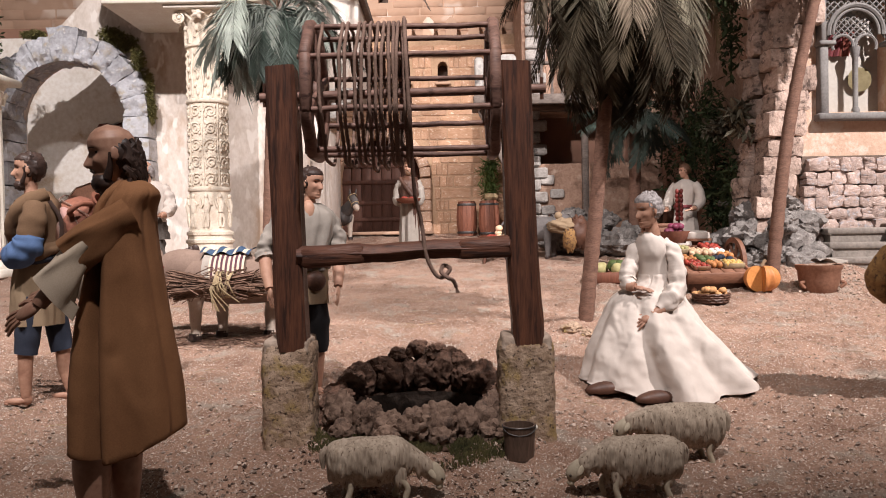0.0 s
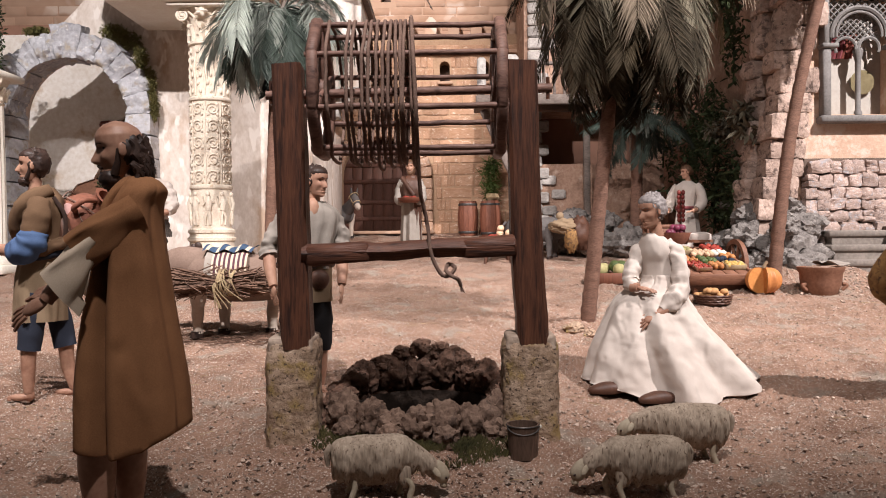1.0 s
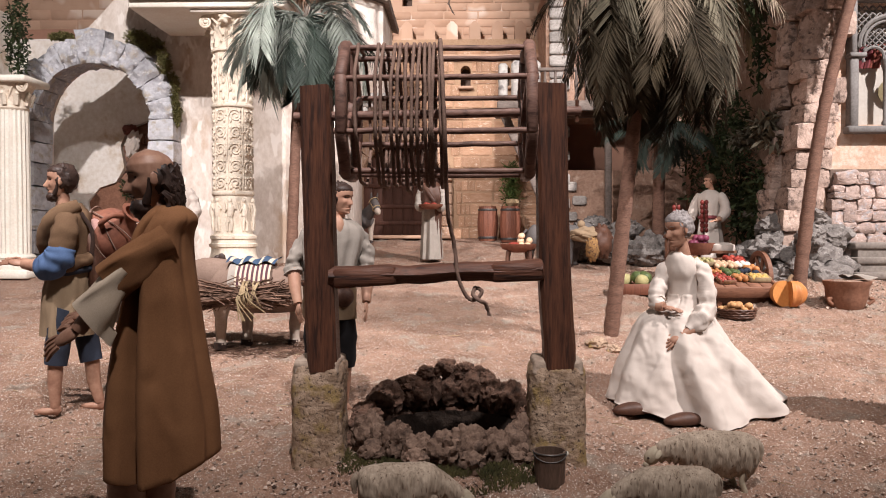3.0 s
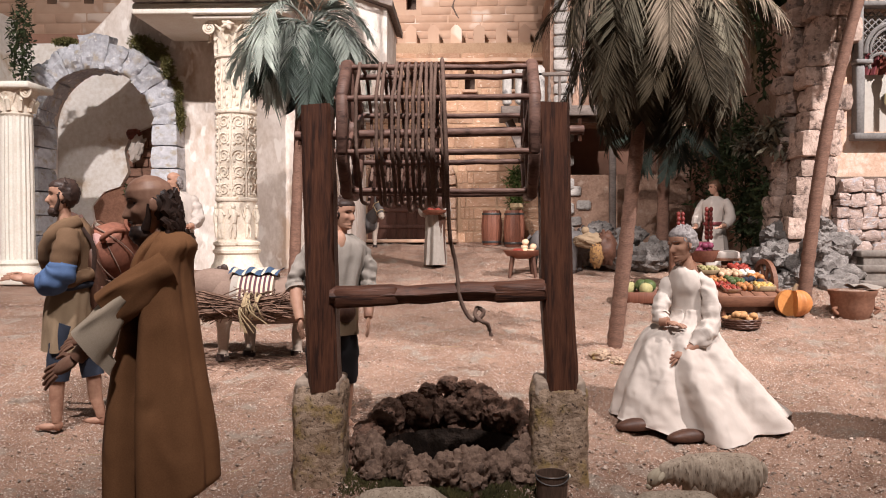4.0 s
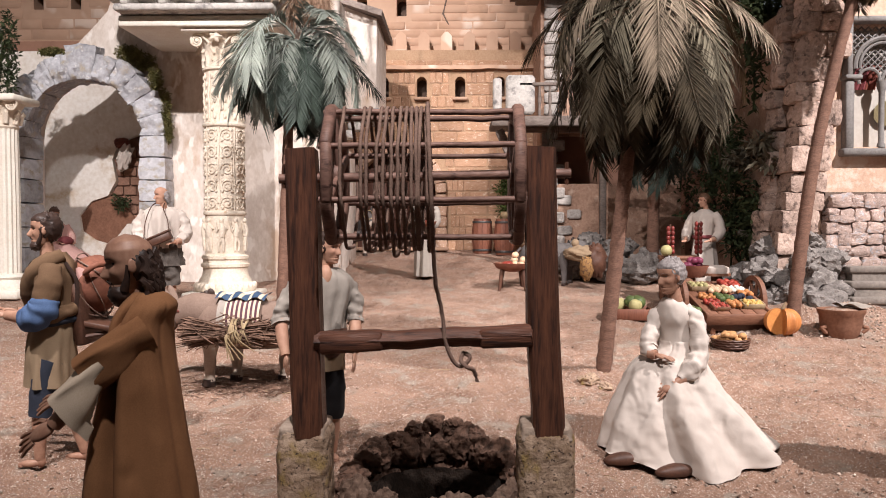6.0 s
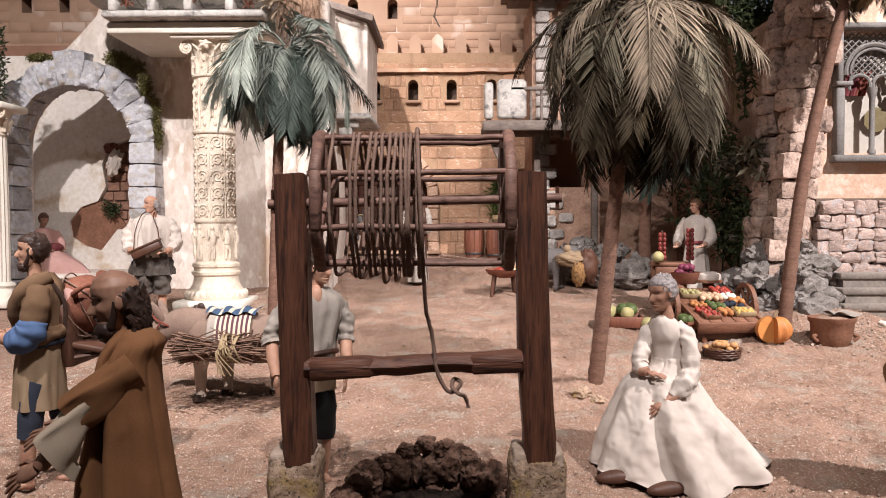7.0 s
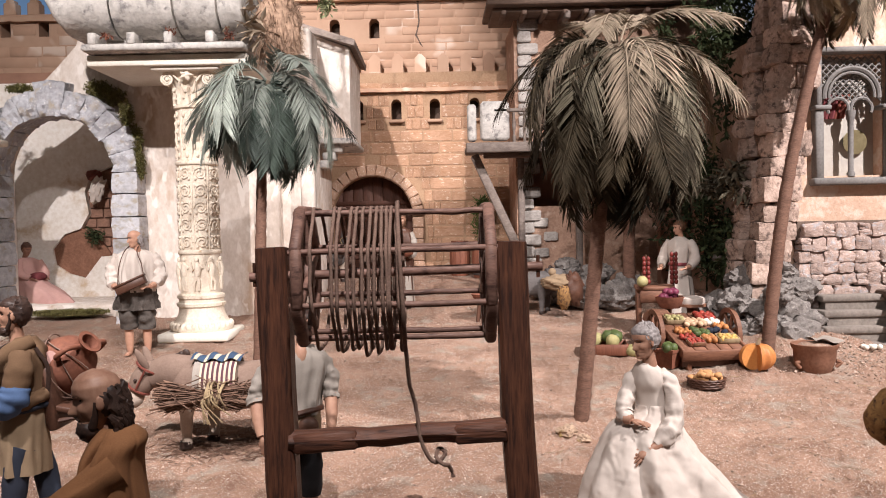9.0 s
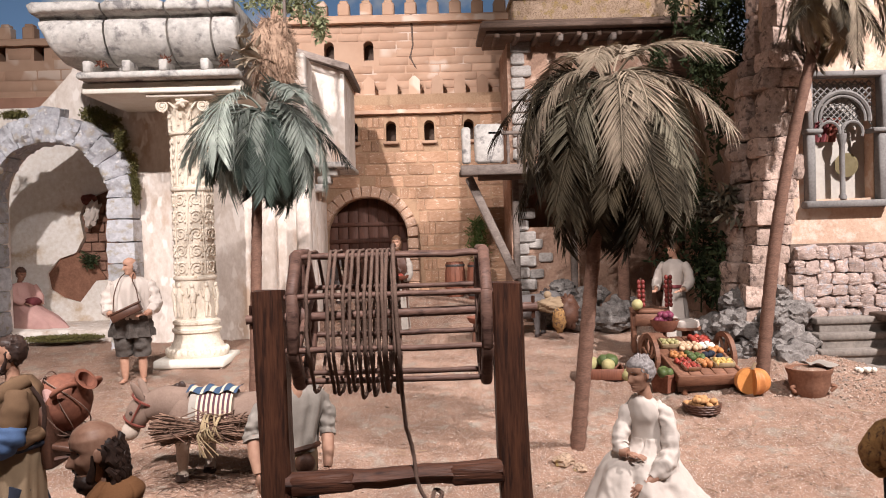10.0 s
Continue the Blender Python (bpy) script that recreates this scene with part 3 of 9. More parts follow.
# dark crumbly soil trodden along the front edge
g = Geo()
for _ in range(9000):
    x, y = RNG.gauss(-0.05, 0.20), RNG.uniform(0.66, 1.0)
    if nz((x, y, 11), 9, 2) < 0.6 * (y - 0.86) or RNG.random() < (y - 0.8) * 2.5:
        continue
    s = 0.0009 + 0.0026 * RNG.random() ** 3
    t = rotz(RNG.uniform(0, 360)) @ rotx(RNG.uniform(-40, 40))
    vs = CHIP * V3([s * RNG.uniform(.7, 1.5), s * RNG.uniform(.7, 1.2), s * 0.7])
    g.add(vs @ t.T + V3([x, y, gz_fine(x, y) + s * 0.2]), CHIP_F)
solo("dark_soil_crumbs", g, M_SOIL, "dark brown crumbs of soil strewn before the well", "soil", kind="stuff", smooth=0, recalc=False)
# brown litter below the donkey, pale gravel on the bank before the steps
g = Geo()
for _ in range(420):
    x, y = RNG.gauss(-0.43, 0.085), RNG.gauss(1.70, 0.035)
    a, ln_ = RNG.uniform(0, 6.28), RNG.uniform(0.006, 0.022)
    d = V3([math.cos(a), math.sin(a), RNG.uniform(-0.15, 0.15)]) * ln_
    p = V3([x, y, gz_fine(x, y) + RNG.uniform(0.001, 0.005)])
    g.tube([p - d, p + V3([0, 0, 0.001]), p + d], 0.0007, 3)
solo("stable_litter", g, M_TWIG, "dark brown litter strewn below the donkey", "litter", kind="stuff", recalc=False)
g = Geo()
for _ in range(2200):
    x, y = RNG.gauss(1.12, 0.13), RNG.gauss(2.20, 0.07)
    s = 0.0012 + 0.0042 * RNG.random() ** 3
    t = rotz(RNG.uniform(0, 360)) @ rotx(RNG.uniform(-40, 40))
    vs = CHIP * V3([s * RNG.uniform(.7, 1.3), s * RNG.uniform(.7, 1.1), s * RNG.uniform(.6, 1)])
    g.add(vs @ t.T + V3([x, y, gz_fine(x, y) + s * 0.3]), CHIP_F)
solo("pale_gravel", g, M_GRIT, "pale grey gravel on the bank by the steps", "gravel", kind="stuff", smooth=0, recalc=False)

# sky, and the dark hall that closes the place
g = Geo()
g.sheet(lambda u, v: (-4.2 + 8.4 * u, 5.0 - 1.2 * (2 * abs(u - 0.5)) ** 3, -0.2 + 3.6 * v), 40, 2)
solo("backdrop", g, M_SKY, "painted blue sky backdrop with soft white clouds", "backdrop", kind="structure", recalc=False)
g = Geo().box((0, -2.5, 0.9), (9, 0.1, 5))
solo("wall_south", g, M_DARKHALL, "dim plain wall of the exhibition hall", "wall", kind="structure")
g = Geo().box((0, 1.2, -1.05), (9, 8, 0.1))
solo("floor", g, M_DARKHALL, "dim floor of the exhibition hall", "floor", kind="structure")


# front and side boards of the display's platform
for nm, c, sz in (("platform_front", (0, 0.335, -0.54), (6.84, 0.03, 0.98)), ("platform_side", (-3.42, 2.37, -0.36), (0.03, 4.1, 1.3)), ("platform_side", (3.42, 2.37, -0.36), (0.03, 4.1, 1.3))):
    solo(nm, Geo().box(c, sz), M_DARKHALL, "plain dark board closing the display platform", "panel", kind="structure")


# ---- stones that walls share ----
def stone_mesh(name, material, seed, n=3, rough_=0.10, bev=0.16):
    """A unit block with worn edges; n above 3 makes it rugged."""
    bm = bmesh.new()
    bmesh.ops.create_cube(bm, size=1.0)
    if n > 3:
        bmesh.ops.subdivide_edges(bm, edges=bm.edges[:], cuts=4, use_grid_fill=True)
        for v in bm.verts:
            far = sorted(abs(c) for c in v.co)
            k = max(0.0, far[1] - 0.5 + bev) / bev
            v.co *= 1 - 0.32 * bev * k * k - 0.3 * bev * max(0.0, far[0] - 0.5 + bev) / bev
            q = v.co + Vector((seed * 3.1, seed * 1.7, seed))
            v.co *= 1 + rough_ * (noise.noise(q * 1.9) + 0.7 * noise.noise(q * 4.3) + 0.35 * noise.noise(q * 9))
        me = bpy.data.meshes.new(name)
        bm.to_mesh(me)
        bm.free()
        me.materials.append(material)
        me.polygons.foreach_set("use_smooth", [True] * len(me.polygons))
        me.set_sharp_from_angle(angle=radians(35))
        return me
    bmesh.ops.bevel(bm, geom=bm.edges[:], offset=bev, segments=1, affect="EDGES")
    if n > 1:
        bmesh.ops.triangulate(bm, faces=bm.faces[:])
    for v in bm.verts:
        q = v.co + Vector((seed * 3.1, seed * 1.7, seed))
        v.co += v.co.normalized() * rough_ * noise.noise(q * 2.3) + Vector((noise.noise(q * 3 + Vector((9, 0, 0))), noise.noise(q * 3 + Vector((0, 9, 0))), noise.noise(q * 3 + Vector((0, 0, 9))))) * rough_ * 0.6
    me = bpy.data.meshes.new(name)
    bm.to_mesh(me)
    bm.free()
    me.materials.append(material)
    return me


def stones(name, material, count=5, rough_=0.10, bev=0.16, n=3):
    return [stone_mesh(name, material, s + 1, n, rough_, bev) for s in range(count)]


# ---- castle ----
CY = 3.9
ARCH_C, ARCH_Z, ARCH_R = -0.295, 0.575, 0.19


def in_gate(x, z, grow=0.0):
    r = ARCH_R + grow
    if z < ARCH_Z:
        return abs(x - ARCH_C) < r
    return (x - ARCH_C) ** 2 + (z - ARCH_Z) ** 2 < r * r


SLITS_LOW = [(-0.35, 1.03), (-0.17, 1.03), (0.012, 1.03), (0.20, 1.03)]
SLITS_UP = [(-0.46, 1.43), (-0.27, 1.43)]
SLITS_LEFT = [(-1.82, 1.455), (-2.0, 1.455)]

castle = thing("castle", (0, 4.0, 0.3), "ochre brick castle with crenellated walls and arched gate", "castle")


def slit_poly(x, z, w=0.024, h=0.095):
    pts = [(x - w, z), (x + w, z), (x + w, z + h - w)]
    pts += [(x + w * math.cos(a), z + h - w + w * math.sin(a)) for a in np.linspace(0.4, math.pi - 0.4, 5)]
    return pts + [(x - w, z + h - w)]


def wall_with_holes(geo, x0, x1, z0, z1, y0, y1, holes):
    """A slab with polygonal holes, filled by triangulating its face."""
    bm = bmesh.new()
    loops = [[(x0, z0), (x1, z0), (x1, z1), (x0, z1)]] + holes
    edges = []
    for lp in loops:
        vs = [bm.verts.new((x, y0, z)) for x, z in lp]
        edges += [bm.edges.new((vs[i], vs[(i + 1) % len(vs)])) for i in range(len(vs))]
    bmesh.ops.triangle_fill(bm, edges=edges, use_beauty=True)
    ret = bmesh.ops.extrude_face_region(bm, geom=bm.faces[:])
    for e in ret["geom"]:
        if isinstance(e, bmesh.types.BMVert):
            e.co.y = y1
    bmesh.ops.recalc_face_normals(bm, faces=bm.faces)
    bm.verts.index_update()
    geo.add([tuple(v.co) for v in bm.verts], [tuple(v.index for v in f.verts) for f in bm.faces])
    bm.free()


def arch_poly(cx, cz, r, z0, n=18):
    return [(cx - r, z0), (cx + r, z0)] + [(cx + r * math.cos(a), cz + r * math.sin(a)) for a in np.linspace(0, math.pi, n)]


g = Geo()
wall_with_holes(g, -0.75, 0.75, 0.22, 1.25, CY, CY + 0.14, [slit_poly(*s) for s in SLITS_LOW] + [arch_poly(ARCH_C, ARCH_Z, ARCH_R, 0.26)])
lower = part("curtain_wall", g, M_CASTLE_IN, castle)
g = Geo()
wall_with_holes(g, -0.75, 0.95, 1.2, 1.648, CY + 0.08, CY + 0.3, [slit_poly(*s) for s in SLITS_UP])
part("keep_wall", g, M_CASTLE_UP, castle)
g = Geo()
wall_with_holes(g, -2.6, -0.75, 0.2, 1.56, CY + 0.02, CY + 0.2, [slit_poly(*s) for s in SLITS_LEFT])
part("side_wall", g, M_CASTLE_UP, castle)
for sx, sz in SLITS_LOW + SLITS_UP + SLITS_LEFT:
    yy = CY if (sx, sz) in SLITS_LOW else (CY + 0.08 if (sx, sz) in SLITS_UP else CY + 0.02)
    g = Geo().box((sx, yy + 0.10, sz + 0.045), (0.07, 0.02, 0.13))
    part("arrow_slit", g, M_SLIT, castle)
    if (sx, sz) in SLITS_LOW:
        g = Geo().box((sx, yy - 0.008, sz - 0.011), (0.072, 0.034, 0.014), bevel=0.003)
        part("sill", g, M_CASTLE_UP, castle)
for (x0, x1, z, y, h, d) in ((-0.75, 0.75, 1.165, CY, 0.018, 0.035), (-0.75, 0.95, 1.618, CY + 0.075, 0.03, 0.05), (-2.6, -0.75, 1.535, CY + 0.02, 0.026, 0.04)):
    g, vs = Geo(), []
    k = int((x1 - x0) / 0.03)
    for i in range(k + 1):
        x = x0 + (x1 - x0) * i / k
        for dy, dz in ((-d / 2, -h / 2), (-d / 2, h / 2 - 0.004), (-d / 2 + 0.004, h / 2), (d / 2, h / 2), (d / 2, -h / 2)):
            vs.append((x, y - 0.01 + dy + 0.004 * nz((x, z + dz, 1), 14), z + dz + 0.003 * nz((x, z, 4), 11)))
    g.add(vs, [(i * 5 + j, i * 5 + (j + 1) % 5, (i + 1) * 5 + (j + 1) % 5, (i + 1) * 5 + j) for i in range(k) for j in range(5)] + [tuple(range(5)), tuple(k * 5 + j for j in range(5))])
    part("string_course", g, M_CASTLE_UP, castle)
MERLON = Geo()
MERLON.prism([(-0.027, 0), (0.027, 0), (0.026, 0.068), (0.006, 0.088), (-0.006, 0.088), (-0.026, 0.068)], -0.022, 0.022)
MERLON_ME = MERLON.mesh("merlon", M_CASTLE_UP, 30)
for i in range(14):
    piece("merlon", MERLON_ME, castle, (-0.70 + i * 0.108, CY + 0.028, 1.249), rotz(RNG.uniform(-3, 3)))
BIG = Geo().box((0, 0, 0.03), (0.058, 0.06, 0.062), bevel=0.006).box((0, 0, 0.066), (0.04, 0.045, 0.02), bevel=0.005)
BIG_ME = BIG.mesh("battlement", M_CASTLE_UP, 30)
for i in range(16):
    piece("battlement", BIG_ME, castle, (-0.71 + i * 0.108, CY + 0.12, 1.650), rotz(RNG.uniform(-3, 3)))
for i in range(17):
    piece("battlement", BIG_ME, castle, (-2.55 + i * 0.112, CY + 0.07, 1.563), rotz(RNG.uniform(-3, 3)))
# crack in the keep
g = Geo().tube([(-0.062, CY + 0.079, 1.645), (-0.058, CY + 0.079, 1.58), (-0.055, CY + 0.079, 1.50), (-0.07, CY + 0.079, 1.44), (-0.05, CY + 0.079, 1.40), (-0.04, CY + 0.079, 1.385)], [0.007, 0.005, 0.004, 0.006, 0.004, 0.002], 5)
part("crack", g, M_JOINT, castle)
# gate
gate = part("gate", Geo().box((ARCH_C, CY + 0.09, 0.5), (0.40, 0.02, 0.56)), M_GATEWOOD, castle, "dark brown double wooden gate")
for i in range(8):
    x = ARCH_C - 0.17 + i * 0.0485
    part("plank", Geo().box((x, CY + 0.077, 0.5), (0.046, 0.008, 0.54), bevel=0.002), M_GATEWOOD, gate)
for z in (0.38, 0.46, 0.56, 0.64):
    part("rail", Geo().box((ARCH_C, CY + 0.071, z), (0.38, 0.008, 0.02), bevel=0.002), M_GATEWOOD, gate)
part("threshold", Geo().box((ARCH_C, CY - 0.03, 0.312), (0.50, 0.10, 0.016), bevel=0.004), M_CASTLE_UP, castle)
ring = [stone_mesh("arch_stone", M_CASTLE_UP, s + 20, 3, 0.05, 0.1) for s in range(3)]
for i in range(15):
    a = math.pi * (i + 0.5) / 15
    r = ARCH_R + 0.026
    piece("arch_stone", ring[i % 3], castle, (ARCH_C + r * math.cos(a), CY - 0.006, ARCH_Z + r * math.sin(a)), roty(-math.degrees(a)), (0.052, 0.06, 0.0445))
for s in (-1, 1):
    for i in range(5):
        piece("arch_stone", ring[i % 3], castle, (ARCH_C + s * (ARCH_R + 0.026), CY - 0.006, 0.335 + 0.052 * i), None, (0.052, 0.06, 0.05))


# ---- ruined wall with the arch, columns and cornice ----
AX, AZ, AR_IN, AR_OUT, AY = -1.352, 0.745, 0.206, 0.302, 3.0


ruin = thing("ruined_wall", (-1.1, 3.0, 0.2), "white plastered ruined wall with an open stone arch", "wall", kind="structure")
bm = bmesh.new()
outer = [(-2.4, 0.1), (-0.43, 0.1), (-0.43, 1.24), (-0.7, 1.25), (-1.02, 1.26), (-1.10, 1.36), (-1.18, 1.345), (-1.215, 1.30), (-1.26, 1.285), (-1.285, 1.21), (-1.35, 1.14), (-1.42, 1.07), (-1.52, 1.00), (-1.62, 0.94), (-1.66, 0.89), (-1.70, 0.8), (-2.4, 0.8)]
hole = arch_poly(AX, AZ, AR_IN + 0.03, 0.16, 20)
edges_ = []
for lp in (outer, hole):
    vs_ = [bm.verts.new((x, AY + 0.02, z)) for x, z in lp]
    edges_ += [bm.edges.new((vs_[i], vs_[(i + 1) % len(vs_)])) for i in range(len(vs_))]
bmesh.ops.triangle_fill(bm, edges=edges_, use_beauty=True)
ret = bmesh.ops.extrude_face_region(bm, geom=bm.faces[:])
for e_ in ret["geom"]:
    if isinstance(e_, bmesh.types.BMVert):
        e_.co.y = AY + 0.14
bmesh.ops.recalc_face_normals(bm, faces=bm.faces)
me_ = bpy.data.meshes.new("plaster_wall")
bm.to_mesh(me_)
bm.free()
me_.materials.append(M_PLASTER)
part("plaster_wall", me_, None, ruin)
# pilaster strips of plaster right of the column
for x0, x1, y in ((-0.62, -0.56, 2.985), (-0.48, -0.43, 2.98)):
    part("pilaster", Geo().box(((x0 + x1) / 2, y + 0.02, 0.7), (x1 - x0, 0.06, 1.1), bevel=0.008), M_PLASTER, ruin)

VOUSS = stones("arch_stone", M_ARCH, 8, 0.055, 0.10, 4)


def voussoir(a0, a1, r0, r1, seed):
    """A worn wedge of the arch between two angles."""
    bm = bmesh.new()
    bmesh.ops.create_cube(bm, size=1.0)
    bmesh.ops.subdivide_edges(bm, edges=bm.edges[:], cuts=8, use_grid_fill=True)
    for v in bm.verts:
        far = sorted(abs(c) for c in v.co)
        k = max(0.0, far[1] - 0.38) / 0.12
        u, d, w_ = v.co.x * (1 - 0.03 * k), v.co.y * (1 - 0.06 * k), v.co.z * (1 - 0.018 * k)
        a = (a0 + a1) / 2 + (a1 - a0) * w_
        r = (r0 + r1) / 2 + (r1 - r0) * u
        p = Vector((AX + r * math.cos(a), AY + 0.005 + 0.13 * d, AZ + r * math.sin(a)))
        q = p * 20 + Vector((seed * 3.1, seed, 0))
        n_ = 0.006 * noise.noise(q) + 0.005 * noise.noise(q * 2.7) + 0.003 * noise.noise(q * 6)
        v.co = p + Vector((math.cos(a) * u, 2.2 * d, math.sin(a) * u)) * n_ * 2
    me = bpy.data.meshes.new("arch_stone")
    bm.to_mesh(me)
    bm.free()
    me.materials.append(M_VOUSS)
    me.polygons.foreach_set("use_smooth", [True] * len(me.polygons))
    me.set_sharp_from_angle(angle=radians(40))
    return me


arc_ = np.linspace(0, math.pi, 40)
part("arch_mortar", Geo().prism([(AX + (AR_OUT - 0.008) * math.cos(a), AZ + (AR_OUT - 0.008) * math.sin(a)) for a in arc_] + [(AX + (AR_IN + 0.008) * math.cos(a), AZ + (AR_IN + 0.008) * math.sin(a)) for a in arc_[::-1]], AY - 0.045, AY + 0.015), M_JOINT, ruin)
cuts_ = [0.0, 0.285, 0.57, 0.85, 1.12, 1.40, 1.76, 2.04, 2.31, 2.59, 2.86, math.pi]
for i in range(11):
    key = i == 5
    part("arch_stone", voussoir(cuts_[i] + 0.002, cuts_[i + 1] - 0.002, AR_IN - (0.004 if key else RNG.uniform(-0.004, 0.004)), AR_OUT + (0.026 if key else RNG.uniform(-0.006, 0.012)), i + 1), None, ruin)
for s in (-1, 1):
    z, i = AZ, 0
    while z > 0.24:
        hh = RNG.uniform(0.074, 0.090)
        piece("arch_stone", VOUSS[(i + s) % 8], ruin, (AX + s * (AR_IN + AR_OUT) / 2, AY + 0.005, z - hh / 2), roty(RNG.uniform(-1, 1)), (AR_OUT - AR_IN + RNG.uniform(-0.004, 0.008), 0.14, hh - 0.002))
        z -= hh
        i += 1
# niche behind the arch
niche = thing("niche", (AX, 3.4, 0.2), "recess behind the arch with cracked plaster and exposed brick", "wall", kind="structure")
edge = [(-1.95, 1.15), (-0.95, 1.15), (-0.95, 0.80), (-1.33, 0.805), (-1.415, 0.77), (-1.445, 0.70), (-1.43, 0.61), (-1.465, 0.548), (-1.535, 0.525), (-1.585, 0.465), (-1.575, 0.40), (-1.52, 0.362), (-1.455, 0.342), (-1.385, 0.43), (-0.95, 0.46), (-0.95, 0.16), (-1.95, 0.16)]
part("niche_plaster", Geo().prism(edge, 3.42, 3.45), M_NICHE, niche)
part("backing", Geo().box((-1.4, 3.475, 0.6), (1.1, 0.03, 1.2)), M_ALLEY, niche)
part("cloth_flower", Geo().ball((-1.385, 3.40, 0.705), (0.028, 0.02, 0.05), 26, 20, roty(20), lambda d: 1 + 0.5 * noise.noise(Vector(d) * 3.1)), M_WHITE, niche, "white cloth hanging from the niche opening")
part("red_cloth", Geo().ball((-1.40, 3.41, 0.765), (0.03, 0.02, 0.022), 22, 16, None, lambda d: 1 + 0.5 * noise.noise(Vector(d) * 3.7)), M_REDSTRAP, niche, "red cloth in the niche opening")
part("side_panel", Geo().box((-1.93, 3.28, 0.7), (0.05, 0.3, 1.1)), M_NICHE, niche)
part("side_panel", Geo().box((-0.99, 3.28, 0.7), (0.05, 0.3, 1.1)), M_NICHE, niche)
part("niche_floor", Geo().box((-1.45, 3.26, 0.235), (1.0, 0.40, 0.06), bevel=0.008), M_PLASTER, niche)
part("clay_patch", Geo().prism([(-1.60, 0.47), (-1.56, 0.54), (-1.48, 0.56), (-1.39, 0.50), (-1.35, 0.44), (-1.44, 0.33), (-1.53, 0.345), (-1.60, 0.39)], 3.433, 3.447), M_CLAY_D, niche)
NB = stones("brick", M_ALLEY, 3, 0.04, 0.08)
for r_ in range(12):
    for k in range(8):
        piece("brick", NB[(r_ + k) % 3], niche, (-1.55 + 0.056 * k + 0.028 * (r_ % 2), 3.456, 0.33 + 0.040 * r_), None, (0.052, 0.02, 0.035))

# cornice over the column
cornice = thing("cornice", (-0.85, 2.75, 1.09), "weathered white stone cornice with a bulging roll moulding", "cornice")
part("slab", Geo().box((-0.822, 2.76, 1.10), (0.50, 0.42, 0.022), bevel=0.006), M_CORNICE, cornice)
part("soffit", Geo().box((-0.825, 2.79, 1.068), (0.50, 0.38, 0.034), bevel=0.004), M_CREAM, cornice)
for i, x in enumerate((-1.038, -0.92, -0.807, -0.68)):
    part("dentil", Geo().box((x, 2.60, 1.127), (0.026, 0.10, 0.036), rotz(RNG.uniform(-6, 6)), bevel=0.004), M_CORNICE, cornice)
part("bed", Geo().box((-0.82, 2.84, 1.133), (0.47, 0.30, 0.046), bevel=0.006), M_CORNICE, cornice)
prof = [(2.67, 1.150), (2.625, 1.155), (2.585, 1.172), (2.558, 1.200), (2.548, 1.230), (2.550, 1.256), (2.562, 1.272), (2.582, 1.276), (2.582, 1.286), (2.528, 1.290), (2.522, 1.298), (2.524, 1.316), (2.534, 1.322), (2.98, 1.324), (2.98, 1.150)]
cuts = [-1.135, -0.985, -0.79, -0.655, -0.575]
for i in range(4):
    x0, x1 = cuts[i] + 0.003, cuts[i + 1] - 0.003
    g = Geo()
    k = 12
    vs = []
    for j in range(k + 1):
        x = x0 + (x1 - x0) * j / k
        for y, z in prof:
            sink = 0.006 if j in (0, k) else 0
            n1 = nz((x, y, z), 14, 4)
            left = (1.34 - z) * 0.0 + (0.16 * (z - 1.15) / 0.19 if i == 0 and j == 0 else 0)
            edge = -0.085 * max(0, (z - 1.15)) / 0.19 * (1 - j / k) if i == 0 else 0
            vs.append((x + edge, y + 0.007 * n1 + sink, z + 0.004 * n1 - (sink if z > 1.3 else 0)))
    n_ = len(prof)
    fs = [(j * n_ + a, (j + 1) * n_ + a, (j + 1) * n_ + (a + 1) % n_, j * n_ + (a + 1) % n_) for j in range(k) for a in range(n_)]
    fs += [tuple(range(n_)), tuple(k * n_ + a for a in reversed(range(n_)))]
    g.add(vs, fs)
    part("moulding_block", g, M_CORNICE, cornice, smooth=60)


def volute(geo, c, r, flip):
    """A scroll that rises from the bell and curls outwards and down."""
    pts = [(c[0] - flip * 2.6 * r, c[1] + 0.012, c[2] - 1.9 * r), (c[0] - flip * 1.9 * r, c[1] + 0.006, c[2] - 0.3 * r), (c[0] - flip * 0.9 * r, c[1], c[2] + 0.75 * r)]
    for i in range(34):
        a = math.pi / 2 - i / 33 * 2.4 * 2 * math.pi
        rr = r * (1 - 0.82 * i / 33)
        pts.append((c[0] + flip * rr * math.cos(a), c[1], c[2] + rr * math.sin(a)))
    geo.tube(pts, [r * 0.20] * 6 + [r * (0.20 - 0.09 * i / 30) for i in range(len(pts) - 6)], 7)
    geo.ball(c, (r * 0.25, r * 0.22, r * 0.25), 10, 8)


def wrap(cx, cy, r, u, z):
    """A point on a shaft; u in radians from the front."""
    return V3([cx + r * math.sin(u), cy - r * math.cos(u), z])


